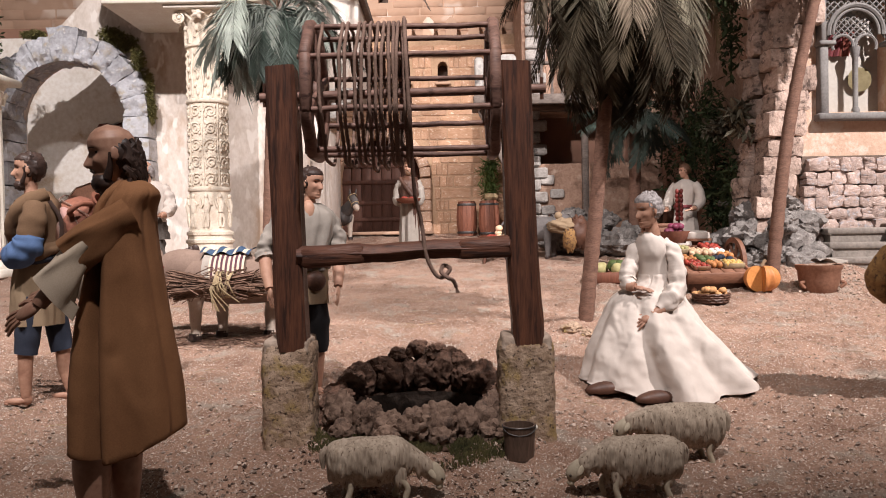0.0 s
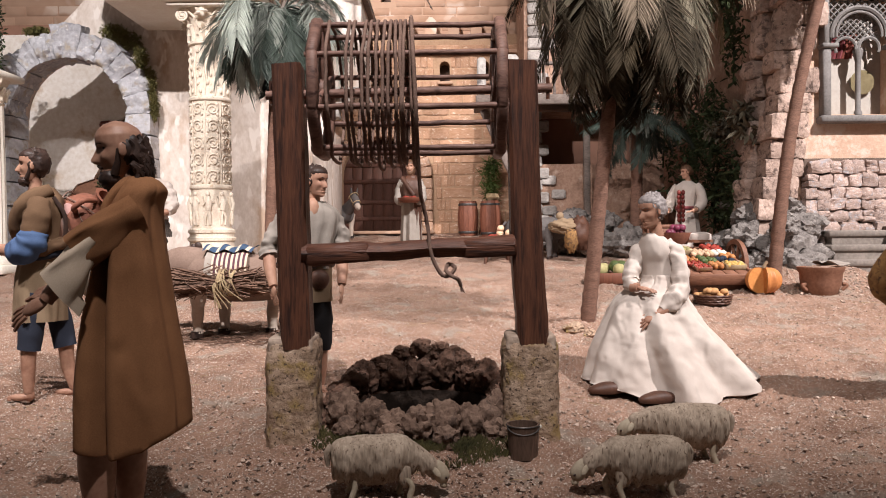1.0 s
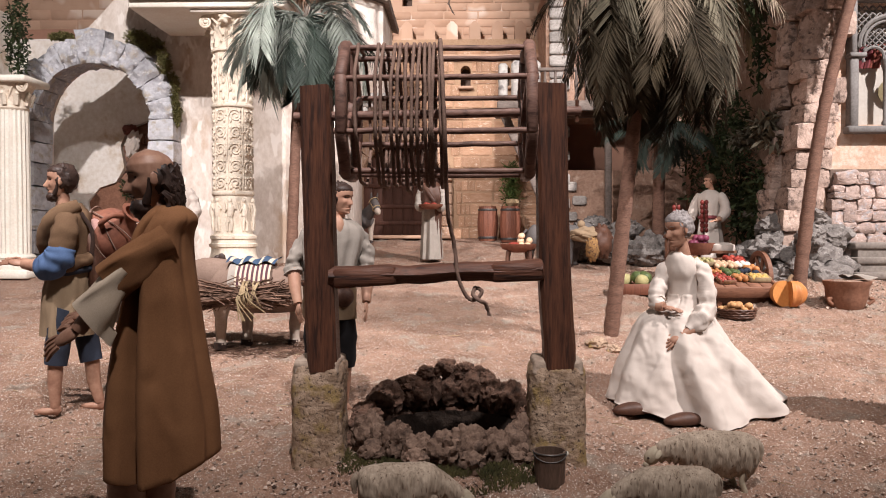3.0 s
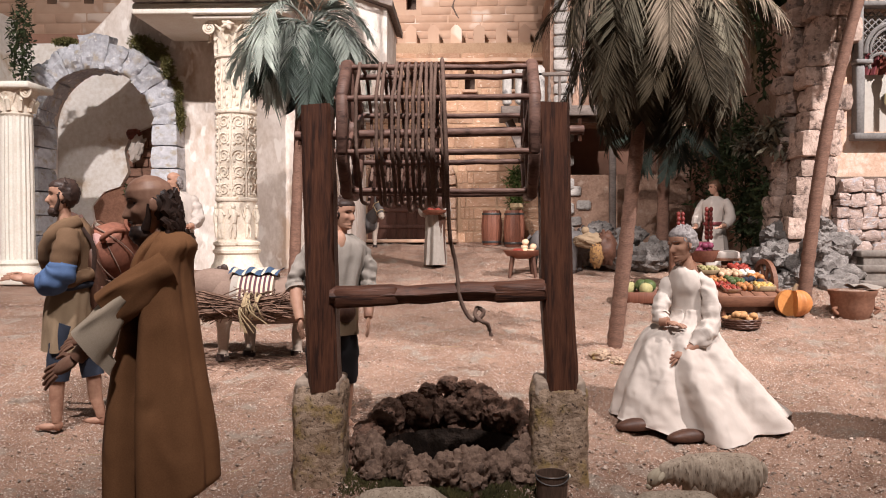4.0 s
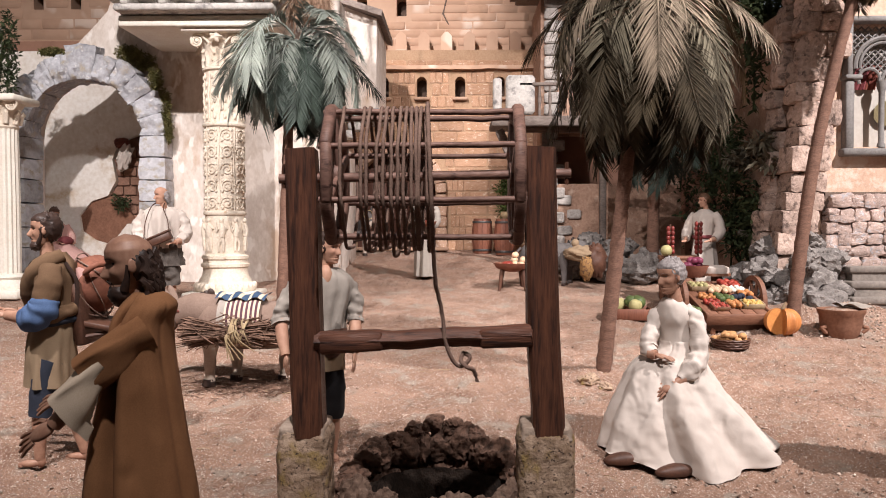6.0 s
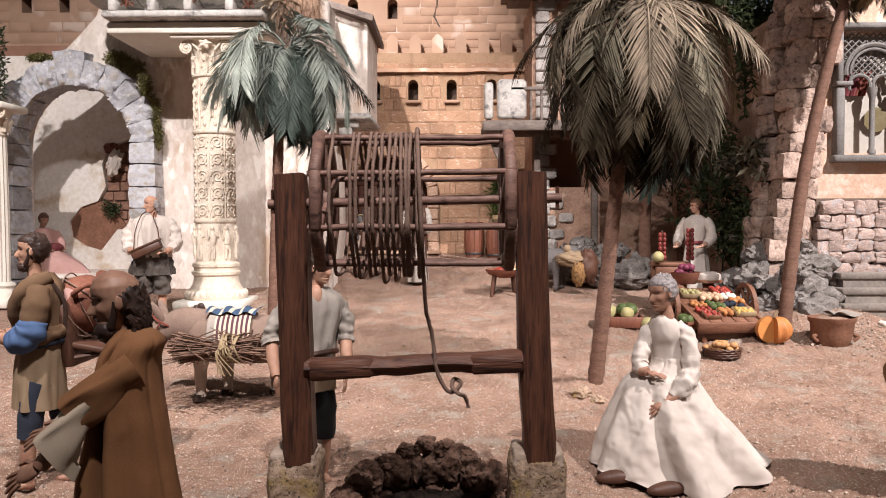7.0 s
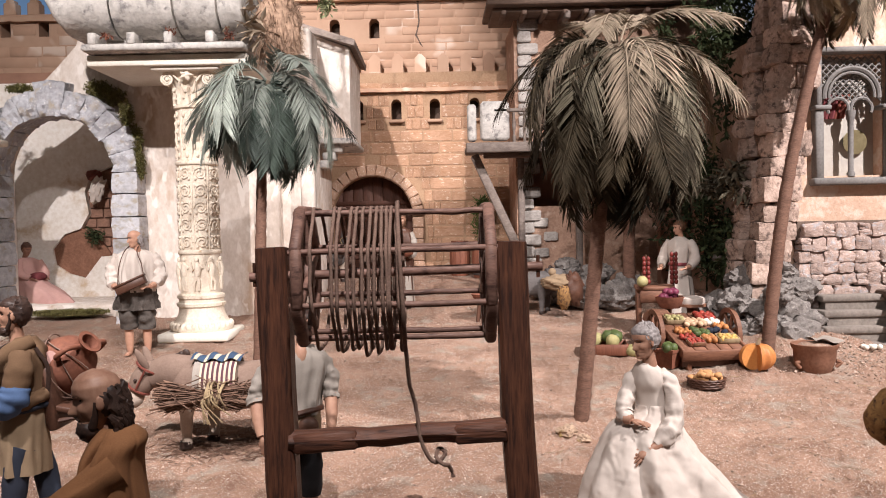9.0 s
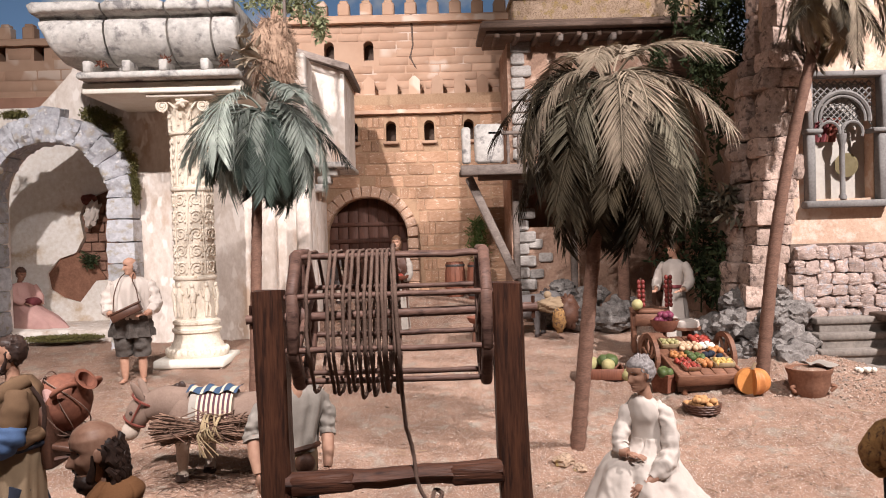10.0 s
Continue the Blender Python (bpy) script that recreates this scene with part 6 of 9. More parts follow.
palm((0.71, 3.02, 0.21), (0.71, 3.0, 0.70), (0.71, 3.0, 0.72),
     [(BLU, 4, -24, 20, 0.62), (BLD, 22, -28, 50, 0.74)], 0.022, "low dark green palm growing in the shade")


# ---- bushes, vines and moss ----
def leaf_cloud(name, centres, count, size, material, label, category="shrub", long=1.9, seed=5):
    rnd = random.Random(seed)
    g = Geo()
    for _ in range(count):
        cx, cy, cz, rx, ry, rz = centres[rnd.randrange(len(centres))]
        d = unit([rnd.gauss(0, 1), rnd.gauss(0, 1), rnd.gauss(0, 1)]) * rnd.random() ** 0.4
        p = V3([cx + d[0] * rx, cy + d[1] * ry, cz + d[2] * rz])
        t = rotz(rnd.uniform(0, 360)) @ roty(rnd.uniform(-50, 70)) @ rotx(rnd.uniform(-50, 50))
        s = size * rnd.uniform(0.6, 1.3)
        g.add((V3([(0, 0, 0), (s * long * .5, s * .35, s * .1), (s * long, 0, 0), (s * long * .5, -s * .35, s * .1)])) @ t.T + p, [(0, 1, 2), (0, 2, 3)])
    for cx, cy, cz, rx, ry, rz in centres:
        g.tube([(cx, cy, cz - rz), (cx + 0.1 * rx, cy, cz)], [0.004, 0.002], 5)
    return solo(name, g, material, label, category, kind="stuff", smooth=0, recalc=False)


leaf_cloud("alley_ivy", [(1.00, 3.0, 0.62, 0.06, 0.08, 0.22), (0.92, 3.1, 0.55, 0.10, 0.08, 0.2), (1.03, 2.95, 0.42, 0.05, 0.05, 0.14), (0.86, 3.2, 0.8, 0.12, 0.08, 0.25)], 2600, 0.014, M_LEAF, "dark ivy and shrubs filling the shaded alley")
leaf_cloud("hanging_shrub", [(0.985, 2.72, 0.66, 0.07, 0.05, 0.035), (0.93, 2.75, 0.64, 0.05, 0.04, 0.03)], 500, 0.016, M_FROND_MIX, "feathery grey-green shrub against the tower", seed=8)
leaf_cloud("conifer", [(1.14, 3.0, 1.25, 0.12, 0.1, 0.14), (1.07, 3.0, 1.4, 0.08, 0.08, 0.12), (1.20, 2.95, 1.42, 0.1, 0.1, 0.12), (1.06, 3.0, 1.18, 0.08, 0.06, 0.12), (1.15, 3.0, 1.10, 0.07, 0.06, 0.12)], 5200, 0.015, M_LEAF, "dark green cypress foliage beside the tower", "tree", seed=11)
leaf_cloud("cornice_plants", [(-0.50, 2.72, 1.36, 0.12, 0.06, 0.03), (-0.40, 2.70, 1.33, 0.07, 0.05, 0.05), (-0.34, 2.72, 1.28, 0.03, 0.04, 0.06)], 1200, 0.011, M_LEAF_PALE, "pale dried creeper on top of the cornice", seed=13)
leaf_cloud("rust_weeds", [(-1.00, 2.57, 1.14, 0.014, 0.01, 0.014), (-0.80, 2.565, 1.145, 0.02, 0.01, 0.016), (-0.62, 2.56, 1.135, 0.014, 0.01, 0.012)], 150, 0.008, M_CLAY, "small rust-coloured dry weeds in the cornice joints", seed=14)
leaf_cloud("arch_moss", [(-1.15, 2.99, 1.02, 0.05, 0.03, 0.035), (-1.20, 2.99, 1.05, 0.05, 0.03, 0.03), (-1.10, 2.98, 0.95, 0.028, 0.03, 0.06), (-1.06, 2.97, 0.86, 0.02, 0.03, 0.06), (-1.045, 2.96, 0.77, 0.012, 0.02, 0.05), (-1.48, 2.99, 1.055, 0.05, 0.03, 0.014)], 6500, 0.0065, M_MOSS, "olive moss growing over the arch stones", "moss", seed=15)
leaf_cloud("column_ivy", [(-1.53, 2.78, 1.0, 0.04, 0.03, 0.16)], 900, 0.011, M_LEAF, "dark ivy hanging above the fluted column", seed=16)
leaf_cloud("gate_plant", [(0.225, 3.80, 0.50, 0.04, 0.02, 0.05), (0.215, 3.80, 0.57, 0.04, 0.02, 0.05), (0.23, 3.80, 0.62, 0.035, 0.02, 0.03)], 900, 0.007, M_REED, "green reed plant standing behind the barrels", "plant", seed=17, long=6)
leaf_cloud("niche_bush", [(-1.40, 3.40, 0.52, 0.04, 0.02, 0.03)], 200, 0.012, M_LEAF, "small green bush in the niche", seed=18)
leaf_cloud("niche_moss", [(-1.345, 3.015, 0.243, 0.15, 0.045, 0.009)], 5200, 0.0055, M_MOSS, "moss along the edge of the niche floor", "moss", seed=19)

# fibrous stump at the end of the cornice
STUMP = [(0, 0, 0, 0.046, 0.040), (0.006, 0, 0.05, 0.056, 0.048), (0.0, 0, 0.10, 0.060, 0.052), (-0.006, 0, 0.15, 0.052, 0.046), (0.004, 0, 0.185, 0.034, 0.030), (0.0, 0, 0.20, 0.012, 0.012)]
g = Geo().place((-0.475, 2.62, 1.075))
g.loft([tuple(r) for r in smooth_path([V3(r) for r in STUMP], 5)], 60, lambda a, t: 0.30 * abs(noise.noise(Vector((7 * math.cos(a), 7 * math.sin(a), t * 3)))) + 0.18 * noise.noise(Vector((2 * math.cos(a), 2 * math.sin(a), t * 5))))
g.place()
for _ in range(1500):
    a = RNG.uniform(0, 6.28)
    z = RNG.uniform(0.0, 0.20)
    r = 0.056 * (1 - 0.5 * max(0, z - 0.13) / 0.07)
    x, y = -0.475 + r * math.cos(a), 2.62 + 0.88 * r * math.sin(a)
    e = RNG.uniform(-0.004, 0.03)
    g.tube([(x, y, 1.075 + z), (x + e * math.cos(a), y + e * math.sin(a), 1.075 + z + RNG.uniform(-0.055, 0.03))], [0.0014, 0.0005], 4)
solo("broken_stump", g, M_FIBRE, "frayed brown fibrous stump at the end of the cornice", "stump", recalc=False)

solo("thin_pole", Geo().tube([(-0.445, 2.66, 1.16), (-0.444, 2.66, 1.36), (-0.446, 2.66, 1.60)], [0.006, 0.0055, 0.005], 8), M_GREYWOOD, "thin bare wooden pole rising behind the stump", "pole")
leaf_cloud("spiky_plant", [(-0.56, 2.60, 1.20, 0.05, 0.03, 0.05), (-0.52, 2.585, 1.14, 0.03, 0.02, 0.04)], 60, 0.028, M_FROND_DRY, "grey spiky dry leaves beside the stump", "plant", long=2.8, seed=23)

leaf_cloud("wall_ivy", [(0.955 + 0.03 * (k % 3), 2.70 + 0.075 * k, 0.42 + 0.27 * ((k * 7) % 5), 0.035, 0.06, 0.16) for k in range(11)], 3600, 0.0165, M_LEAF, "dark ivy climbing the shaded side of the tower", "ivy", seed=29)
leaf_cloud("fern_tuft", [(0.985, 2.60, 0.62, 0.05, 0.03, 0.025), (0.95, 2.62, 0.68, 0.03, 0.03, 0.02)], 260, 0.017, M_FROND_MIX, "pale grey-green fern tuft on the tower's corner", "fern", long=2.6, seed=31)


# ---- carved and dressed display figures: each one mesh ----
def fold(k1, k2, amp, top=0.15, ph=0.0):
    """Hanging folds: deep at the hem (t = 0), shallow at the top."""
    return lambda a, t: (top + (1 - top) * (1 - t) ** 1.1) * amp * (math.sin(k1 * a + ph + 1.1 * t) + 0.55 * math.sin(k2 * a + 2.1 * ph + 0.7 - 0.9 * t) + 0.35 * math.sin((k1 + k2) * a + 1.3)) + amp * 0.9 * noise.noise(Vector((2.6 * math.cos(a) + ph, 2.6 * math.sin(a), 3.2 * t))) + amp * 0.5 * noise.noise(Vector((5 * math.cos(a), 5 * math.sin(a) + ph, 9 * t)))


FRONT = ((-0.50, 0.10), (-0.485, 0.22), (-0.44, 0.300), (-0.385, 0.285), (-0.345, 0.305), (-0.31, 0.322), (-0.285, 0.300), (-0.25, 0.325), (-0.21, 0.312), (-0.10, 0.310), (0.0, 0.300), (0.06, 0.300), (0.13, 0.345), (0.25, 0.340), (0.36, 0.285), (0.44, 0.19), (0.50, 0.0))
BACK = ((-0.50, 0.04), (-0.42, 0.10), (-0.32, 0.17), (-0.2, 0.30), (0.0, 0.395), (0.2, 0.415), (0.35, 0.335), (0.45, 0.19), (0.50, 0.0))
WIDE = ((-0.50, 0.06), (-0.47, 0.13), (-0.40, 0.195), (-0.28, 0.245), (-0.10, 0.300), (0.08, 0.325), (0.25, 0.315), (0.38, 0.235), (0.46, 0.13), (0.50, 0.0))
NOSE = ((-0.50, 0), (-0.215, 0), (-0.195, 0.075), (-0.15, 0.135), (-0.11, 0.122), (-0.02, 0.075), (0.07, 0.025), (0.14, 0), (0.5, 0))


def skull(n=52, m=54):
    """A carved head in its own units, looking along +x: profile, width and narrow nose by height."""
    at_ = lambda z, tab: np.interp(z, [q[0] for q in tab], [q[1] for q in tab])
    vs = []
    for i in range(m + 1):
        z = -0.5 * math.cos(math.pi * (0.04 + 0.96 * i / m))
        f, bk, w_ = at_(z, FRONT), at_(z, BACK), at_(z, WIDE)
        for j in range(n):
            a = 2 * math.pi * j / n
            c, si = math.cos(a), math.sin(a)
            y = w_ * math.copysign(abs(si) ** 0.92, si)
            x = (f if c > 0 else bk) * c
            if c > 0:
                x += at_(z, NOSE) * math.exp(-(y / (0.050 + 0.05 * max(0, -z - 0.08))) ** 2)
                x -= 0.060 * math.exp(-(((abs(y) - 0.135) / 0.07) ** 2 + ((z - 0.055) / 0.05) ** 2))
                x += 0.034 * math.exp(-(((abs(y) - 0.19) / 0.07) ** 2 + ((z + 0.09) / 0.08) ** 2))
                x -= 0.036 * math.exp(-(((abs(y) - 0.17) / 0.06) ** 2 + ((z + 0.27) / 0.09) ** 2))
            vs.append((x, y, z))
    fs = [(i * n + j, i * n + (j + 1) % n, (i + 1) * n + (j + 1) % n, (i + 1) * n + j) for i in range(m) for j in range(n)]
    fs.append(tuple(reversed(range(n))))
    return V3(vs), fs


SKULL = skull()


def hairy(amp, sx, seed, k=1.0):
    return lambda d: k + amp * (abs(noise.noise(Vector((d[0] * 3 + seed, d[1] * sx, d[2] * 3)))) + 0.5 * noise.noise(Vector((d[0] * 9, d[1] * 9 + seed, d[2] * 6))))


def add_head(g, c, s, yaw, pitch, skin, hair, style, beard=0.0, seed=1.0):
    """c: middle of the head; s: its height; slots of skin and hair."""
    t = rotz(yaw) @ roty(pitch)
    c = V3(c, dtype=float)
    keep = g.turn
    g.turn = keep / np.linalg.norm(keep, axis=0)
    at = lambda x, y, z: c + t @ (V3([x, y, z]) * s)
    g.mi = skin
    g.tube([at(-0.12, 0, -0.75), at(-0.10, 0, -0.45), at(-0.02, 0, -0.2)], [0.21 * s, 0.185 * s, 0.2 * s], 14)
    g.add((SKULL[0] * s) @ t.T + c, SKULL[1])
    for sy in (-1, 1):
        g.mi = skin
        g.ball(at(-0.03, sy * 0.335, -0.01), (0.075 * s, 0.034 * s, 0.115 * s), 12, 10, t @ rotz(sy * 18), lambda d: 1 - 0.25 * max(0, d[0]) * max(0, 0.6 - abs(d[2])))
        g.mi = hair
        g.ball(at(0.225, sy * 0.135, 0.050), (0.03 * s, 0.036 * s, 0.020 * s), 8, 6, t)
        g.tube([at(0.330, sy * 0.05, 0.120), at(0.312, sy * 0.12, 0.140), at(0.255, sy * 0.20, 0.115)], [0.012 * s, 0.017 * s, 0.01 * s], 5)
    g.mi = hair
    if style == "full":
        g.ball(at(-0.135, 0, 0.10), (0.375 * s, 0.365 * s, 0.45 * s), 36, 26, t, hairy(0.24, 9, seed, 0.96))
    elif style == "long":
        g.ball(at(-0.13, 0, 0.08), (0.375 * s, 0.36 * s, 0.46 * s), 36, 26, t, hairy(0.13, 7, seed))
        g.ball(at(-0.2, 0, -0.25), (0.24 * s, 0.34 * s, 0.45 * s), 30, 20, t, hairy(0.18, 8, seed))
    elif style == "bun":
        g.ball(at(-0.115, 0, 0.115), (0.375 * s, 0.36 * s, 0.43 * s), 48, 34, t, hairy(0.22, 14, seed, 0.97))
        g.ball(at(-0.42, 0, 0.0), (0.16 * s, 0.2 * s, 0.2 * s), 20, 14, t, hairy(0.2, 8, seed))
    elif style == "bald":
        g.ball(at(-0.15, 0, 0.0), (0.29 * s, 0.335 * s, 0.33 * s), 36, 24, t, hairy(0.2, 6, seed))
        rnd = random.Random(int(seed * 10))
        for k in range(64):
            a = rnd.uniform(1.98, 2 * math.pi - 1.98)
            z0 = rnd.uniform(-0.10, 0.24)
            pts = []
            for q in range(6):
                z = z0 - 0.085 * q
                b = a + 0.10 * math.sin(2.2 * q + k)
                rr = 1.06 - 0.05 * max(0, z) + 0.09 * (q > 2) + 0.05 * math.sin(2.6 * q + k)
                pts.append(at(-0.03 + 0.375 * rr * math.cos(b), 0.345 * rr * math.sin(b), z))
            g.tube(pts, [0.035 * s, 0.058 * s, 0.066 * s, 0.068 * s, 0.064 * s, 0.035 * s], 7)
    if style in ("bun", "full", "long"):
        g.ball(at(0.018, 0, 0.275), (0.315 * s, 0.315 * s, 0.235 * s), 40, 24, t, hairy(0.10, 11, seed + 1, 0.98))
    if style == "scarf":
        g.ball(at(-0.11, 0, 0.07), (0.385 * s, 0.37 * s, 0.475 * s), 32, 22, t, hairy(0.05, 4, seed))
        g.ball(at(-0.16, 0, -0.35), (0.3 * s, 0.38 * s, 0.4 * s), 26, 18, t, hairy(0.08, 4, seed))
    if beard:
        g.ball(at(0.17, 0, -0.45), (0.175 * s, 0.21 * s, 0.20 * s * beard), 28, 20, t @ roty(12), hairy(0.22, 7, seed + 3))
        g.tube([at(0.285, -0.1, -0.27), at(0.325, 0, -0.225), at(0.285, 0.1, -0.27)], [0.022 * s, 0.035 * s, 0.022 * s], 6)
        for sy in (-1, 1):
            g.tube([at(0.04, sy * 0.305, 0.02), at(0.06, sy * 0.265, -0.20), at(0.12, sy * 0.18, -0.38)], [0.025 * s, 0.05 * s, 0.075 * s], 8)
    g.turn = keep


def add_palm(g, p, d, up, s, slot, spread=1.0):
    """A simple open carved palm with fingers; p wrist, d along, up the back."""
    g.mi = slot
    d, up = unit(d), unit(up)
    side = unit(np.cross(d, up))
    p = V3(p, dtype=float)
    basis = np.stack([d, side, up], axis=1)
    g.ball(p + d * 0.42 * s, (0.5 * s, 0.30 * s, 0.16 * s), 12, 8, basis)
    for k in range(4):
        o = (k - 1.5) * 0.15 * s
        q = p + d * 0.78 * s + side * o
        e = q + d * (0.62 - 0.06 * abs(k - 1.4)) * s + side * o * 0.5 * spread - up * 0.12 * s
        g.tube([q, (q + e) / 2 + up * 0.04 * s, e], [0.085 * s, 0.08 * s, 0.055 * s], 6)
    q = p + d * 0.25 * s + side * 0.25 * s
    g.tube([q, q + d * 0.22 * s + side * 0.2 * s, q + d * 0.5 * s + side * 0.24 * s], [0.1 * s, 0.09 * s, 0.06 * s], 6)


def sleeve(g, pts, radii, slot, n=22, crumple=0.12, per=9, squash=1.0):
    g.mi = slot
    path = smooth_path(pts, per)
    rr = []
    for i, p in enumerate(path):
        k = i / (len(path) - 1) * (len(radii) - 1)
        a = min(int(k), len(radii) - 2)
        r = 0.84 * (radii[a] + (radii[a + 1] - radii[a]) * (k - a))
        rr.append(r)
    o = len(g.v)
    g.tube(path, rr, n, squash=squash)
    scale = np.mean(radii) * g.size
    for i in range(o, len(g.v)):
        ring_, j = divmod(i - o, n)
        if ring_ >= len(path):
            continue
        mid = g.turn @ (V3(path[ring_]) * g.size) + g.at
        p = V3(g.v[i])
        q = p / scale
        a_ = 2 * math.pi * j / n
        k = 0.22 * math.sin(ring_ * 0.9 + 1.6 * math.cos(a_ + 0.15 * ring_) + 4 * noise.noise(Vector(q * 0.5))) * (0.4 + 0.6 * abs(noise.noise(Vector(q * 0.4 + 3))) * 2) + 1.0 * noise.noise(Vector((q[0] * 0.9 + 9, q[1] * 0.9, q[2] * 1.3))) + 0.6 * noise.noise(Vector(q * 2.0))
        g.v[i] = tuple(mid + (p - mid) * (1 + crumple * 0.55 * k))


def foot(g, p, heading, s, slot):
    g.mi = slot
    t = rotz(heading)
    g.ball(V3(p) + t @ V3([0.35 * s, 0, 0.17 * s]), (0.62 * s, 0.22 * s, 0.17 * s), 14, 8, t)
    g.ball(V3(p) + V3([0, 0, 0.25 * s]), (0.25 * s, 0.2 * s, 0.3 * s), 10, 8, t)
    for k in range(5):
        g.ball(V3(p) + t @ V3([0.93 * s - abs(k - 1.5) * 0.05 * s, (k - 2) * 0.085 * s, 0.09 * s]), 0.065 * s, 6, 5)


def bell(g, pts, up, low, wide, slot, n=30, seed=0.0):
    """An open bell sleeve along pts: half-heights above and below the arm and half-width, start to end."""
    g.mi = slot
    path = smooth_path(pts, 7)
    m = len(path)
    vs = []
    for i, p in enumerate(path):
        t = i / (m - 1)
        d = unit(path[min(i + 1, m - 1)] - path[max(i - 1, 0)])
        side = unit(np.cross(d, [0, 0, 1]))
        rise = np.cross(side, d)
        for j in range(n):
            a = 2 * math.pi * j / n
            hgt = (up[0] + (up[1] - up[0]) * t) if math.sin(a) > 0 else (low[0] + (low[1] - low[0]) * t ** 1.4)
            w_ = wide[0] + (wide[1] - wide[0]) * t
            k = 1 + 0.10 * noise.noise(Vector((2.2 * math.cos(a) + seed, 2.2 * math.sin(a), 2.5 * t))) + 0.06 * math.sin(5 * a + 4 * t + seed)
            vs.append(p + side * w_ * k * math.cos(a) + rise * hgt * k * math.sin(a))
    for j in range(n):
        vs.append(path[-1] + (vs[(m - 1) * n + j] - path[-1]) * 0.86 - unit(path[-1] - path[-2]) * 0.012)
    g.add(vs, [(i * n + j, (i + 1) * n + j, (i + 1) * n + (j + 1) % n, i * n + (j + 1) % n) for i in range(m) for j in range(n)])


def add_cloth(g, P, thick=0.004, hem=True):
    """The draped rings as a sheet with a turned-in lower edge."""
    m, n = P.shape[:2]
    mid = P[-1].mean(0)
    inner = P[-1] + (mid - P[-1]) * 0.03 - V3([0, 0, 0.002])
    vs = np.concatenate([P.reshape(-1, 3), inner])
    fs = [(i * n + j, (i + 1) * n + j, (i + 1) * n + (j + 1) % n, i * n + (j + 1) % n) for i in range(m if hem else m - 1) for j in range(n)]
    g.add(vs, fs)


def ring_cloth(rings, n, per=7):
    """Closed rings (x, y, z, rx, ry) as rows of points, top to hem."""
    a = np.linspace(0, 2 * math.pi, n, endpoint=False)
    return V3([np.stack([x + rx * np.cos(a), y + ry * np.sin(a), np.full(n, z)], axis=1) for x, y, z, rx, ry in smooth_path([V3(r) for r in rings], per)])


def creases(P, lines, top=0.2):
    """Broad hanging folds: each line is (angle, lean, width, depth), deeper towards the hem."""
    m, n = P.shape[:2]
    a = np.linspace(0, 2 * math.pi, n, endpoint=False)[None, :]
    v = np.linspace(0, 1, m)[:, None]
    h = np.zeros((m, n))
    for at, lean, wide, depth in lines:
        off = (a - at - lean * v + math.pi) % (2 * math.pi) - math.pi
        h += depth * np.exp(-(off / (wide * (0.55 + 0.6 * v))) ** 2)
    d = P - P.mean(1, keepdims=True)
    d[:, :, 2] = 0
    return P + d * (h * (top + (1 - top) * v))[..., None]


SLIM = np.diag([1.0, 0.76, 1.0])


# bald bearded man in a brown cloak, arms held out
g = Geo().place((-0.318, 0.80, gz(-0.318, 0.80)), rotz(192) @ SLIM, 0.42)
add_head(g, (0.012, 0.0, 0.926), 0.142, 14, 6, 2, 3, "bald", 0.95, 2.0)
g.place((0, 0, 0), np.eye(3), 1.0)
g.mi = 0
H_ROBE = [(-0.304, 0.800, 0.358, 0.013, 0.014), (-0.303, 0.800, 0.353, 0.020, 0.022), (-0.304, 0.800, 0.344, 0.026, 0.034), (-0.310, 0.800, 0.328, 0.027, 0.042), (-0.312, 0.800, 0.300, 0.030, 0.045), (-0.313, 0.800, 0.262, 0.037, 0.045), (-0.315, 0.800, 0.213, 0.047, 0.047), (-0.314, 0.800, 0.150, 0.056, 0.052), (-0.313, 0.800, 0.098, 0.058, 0.055)]
P = ring_cloth(H_ROBE, 200, 10)
P = creases(P, [(4.30, 0.16, 0.11, -0.62), (4.66, 0.12, 0.15, 0.12), (4.02, 0.05, 0.14, 0.08), (5.05, 0.12, 0.14, -0.05), (5.45, 0.1, 0.16, 0.05), (5.80, 0.1, 0.10, -0.07), (3.55, 0, 0.20, -0.06), (2.6, 0, 0.25, 0.05), (1.8, 0, 0.2, -0.09), (1.0, 0, 0.25, 0.06), (0.3, 0, 0.16, -0.06)], 0.25)
q_ = np.linspace(0, 1, P.shape[0])[:, None]
P[:, :, 2] += np.clip((P[:, :, 0] + 0.288) / 0.034, 0, 1) * 0.024 * np.clip((q_ - 0.7) / 0.3, 0, 1) + 0.0025 * np.sin(90 * P[:, :, 0] + 3 * P[:, :, 1]) * q_ ** 6
add_cloth(g, P)
# cape end over the near arm, pale bell sleeves, forearms
bell(g, [(-0.300, 0.772, 0.330), (-0.324, 0.757, 0.313), (-0.350, 0.750, 0.294)], (0.011, 0.008), (0.026, 0.032), (0.016, 0.017), 0, 44, seed=3.0)
bell(g, [(-0.330, 0.752, 0.298), (-0.350, 0.744, 0.278), (-0.368, 0.740, 0.264)], (0.011, 0.006), (0.014, 0.044), (0.013, 0.012), 1, 40, seed=5.0)
bell(g, [(-0.330, 0.838, 0.300), (-0.360, 0.846, 0.274), (-0.386, 0.846, 0.252)], (0.012, 0.008), (0.014, 0.020), (0.014, 0.014), 1, 40, seed=7.0)
g.mi = 2
g.tube([(-0.352, 0.742, 0.262), (-0.368, 0.740, 0.243)], [0.0085, 0.0070], 12)
add_palm(g, (-0.367, 0.740, 0.244), (-0.80, 0.0, -0.48), (-0.3, -0.6, 0.5), 0.029, 2, 1.4)
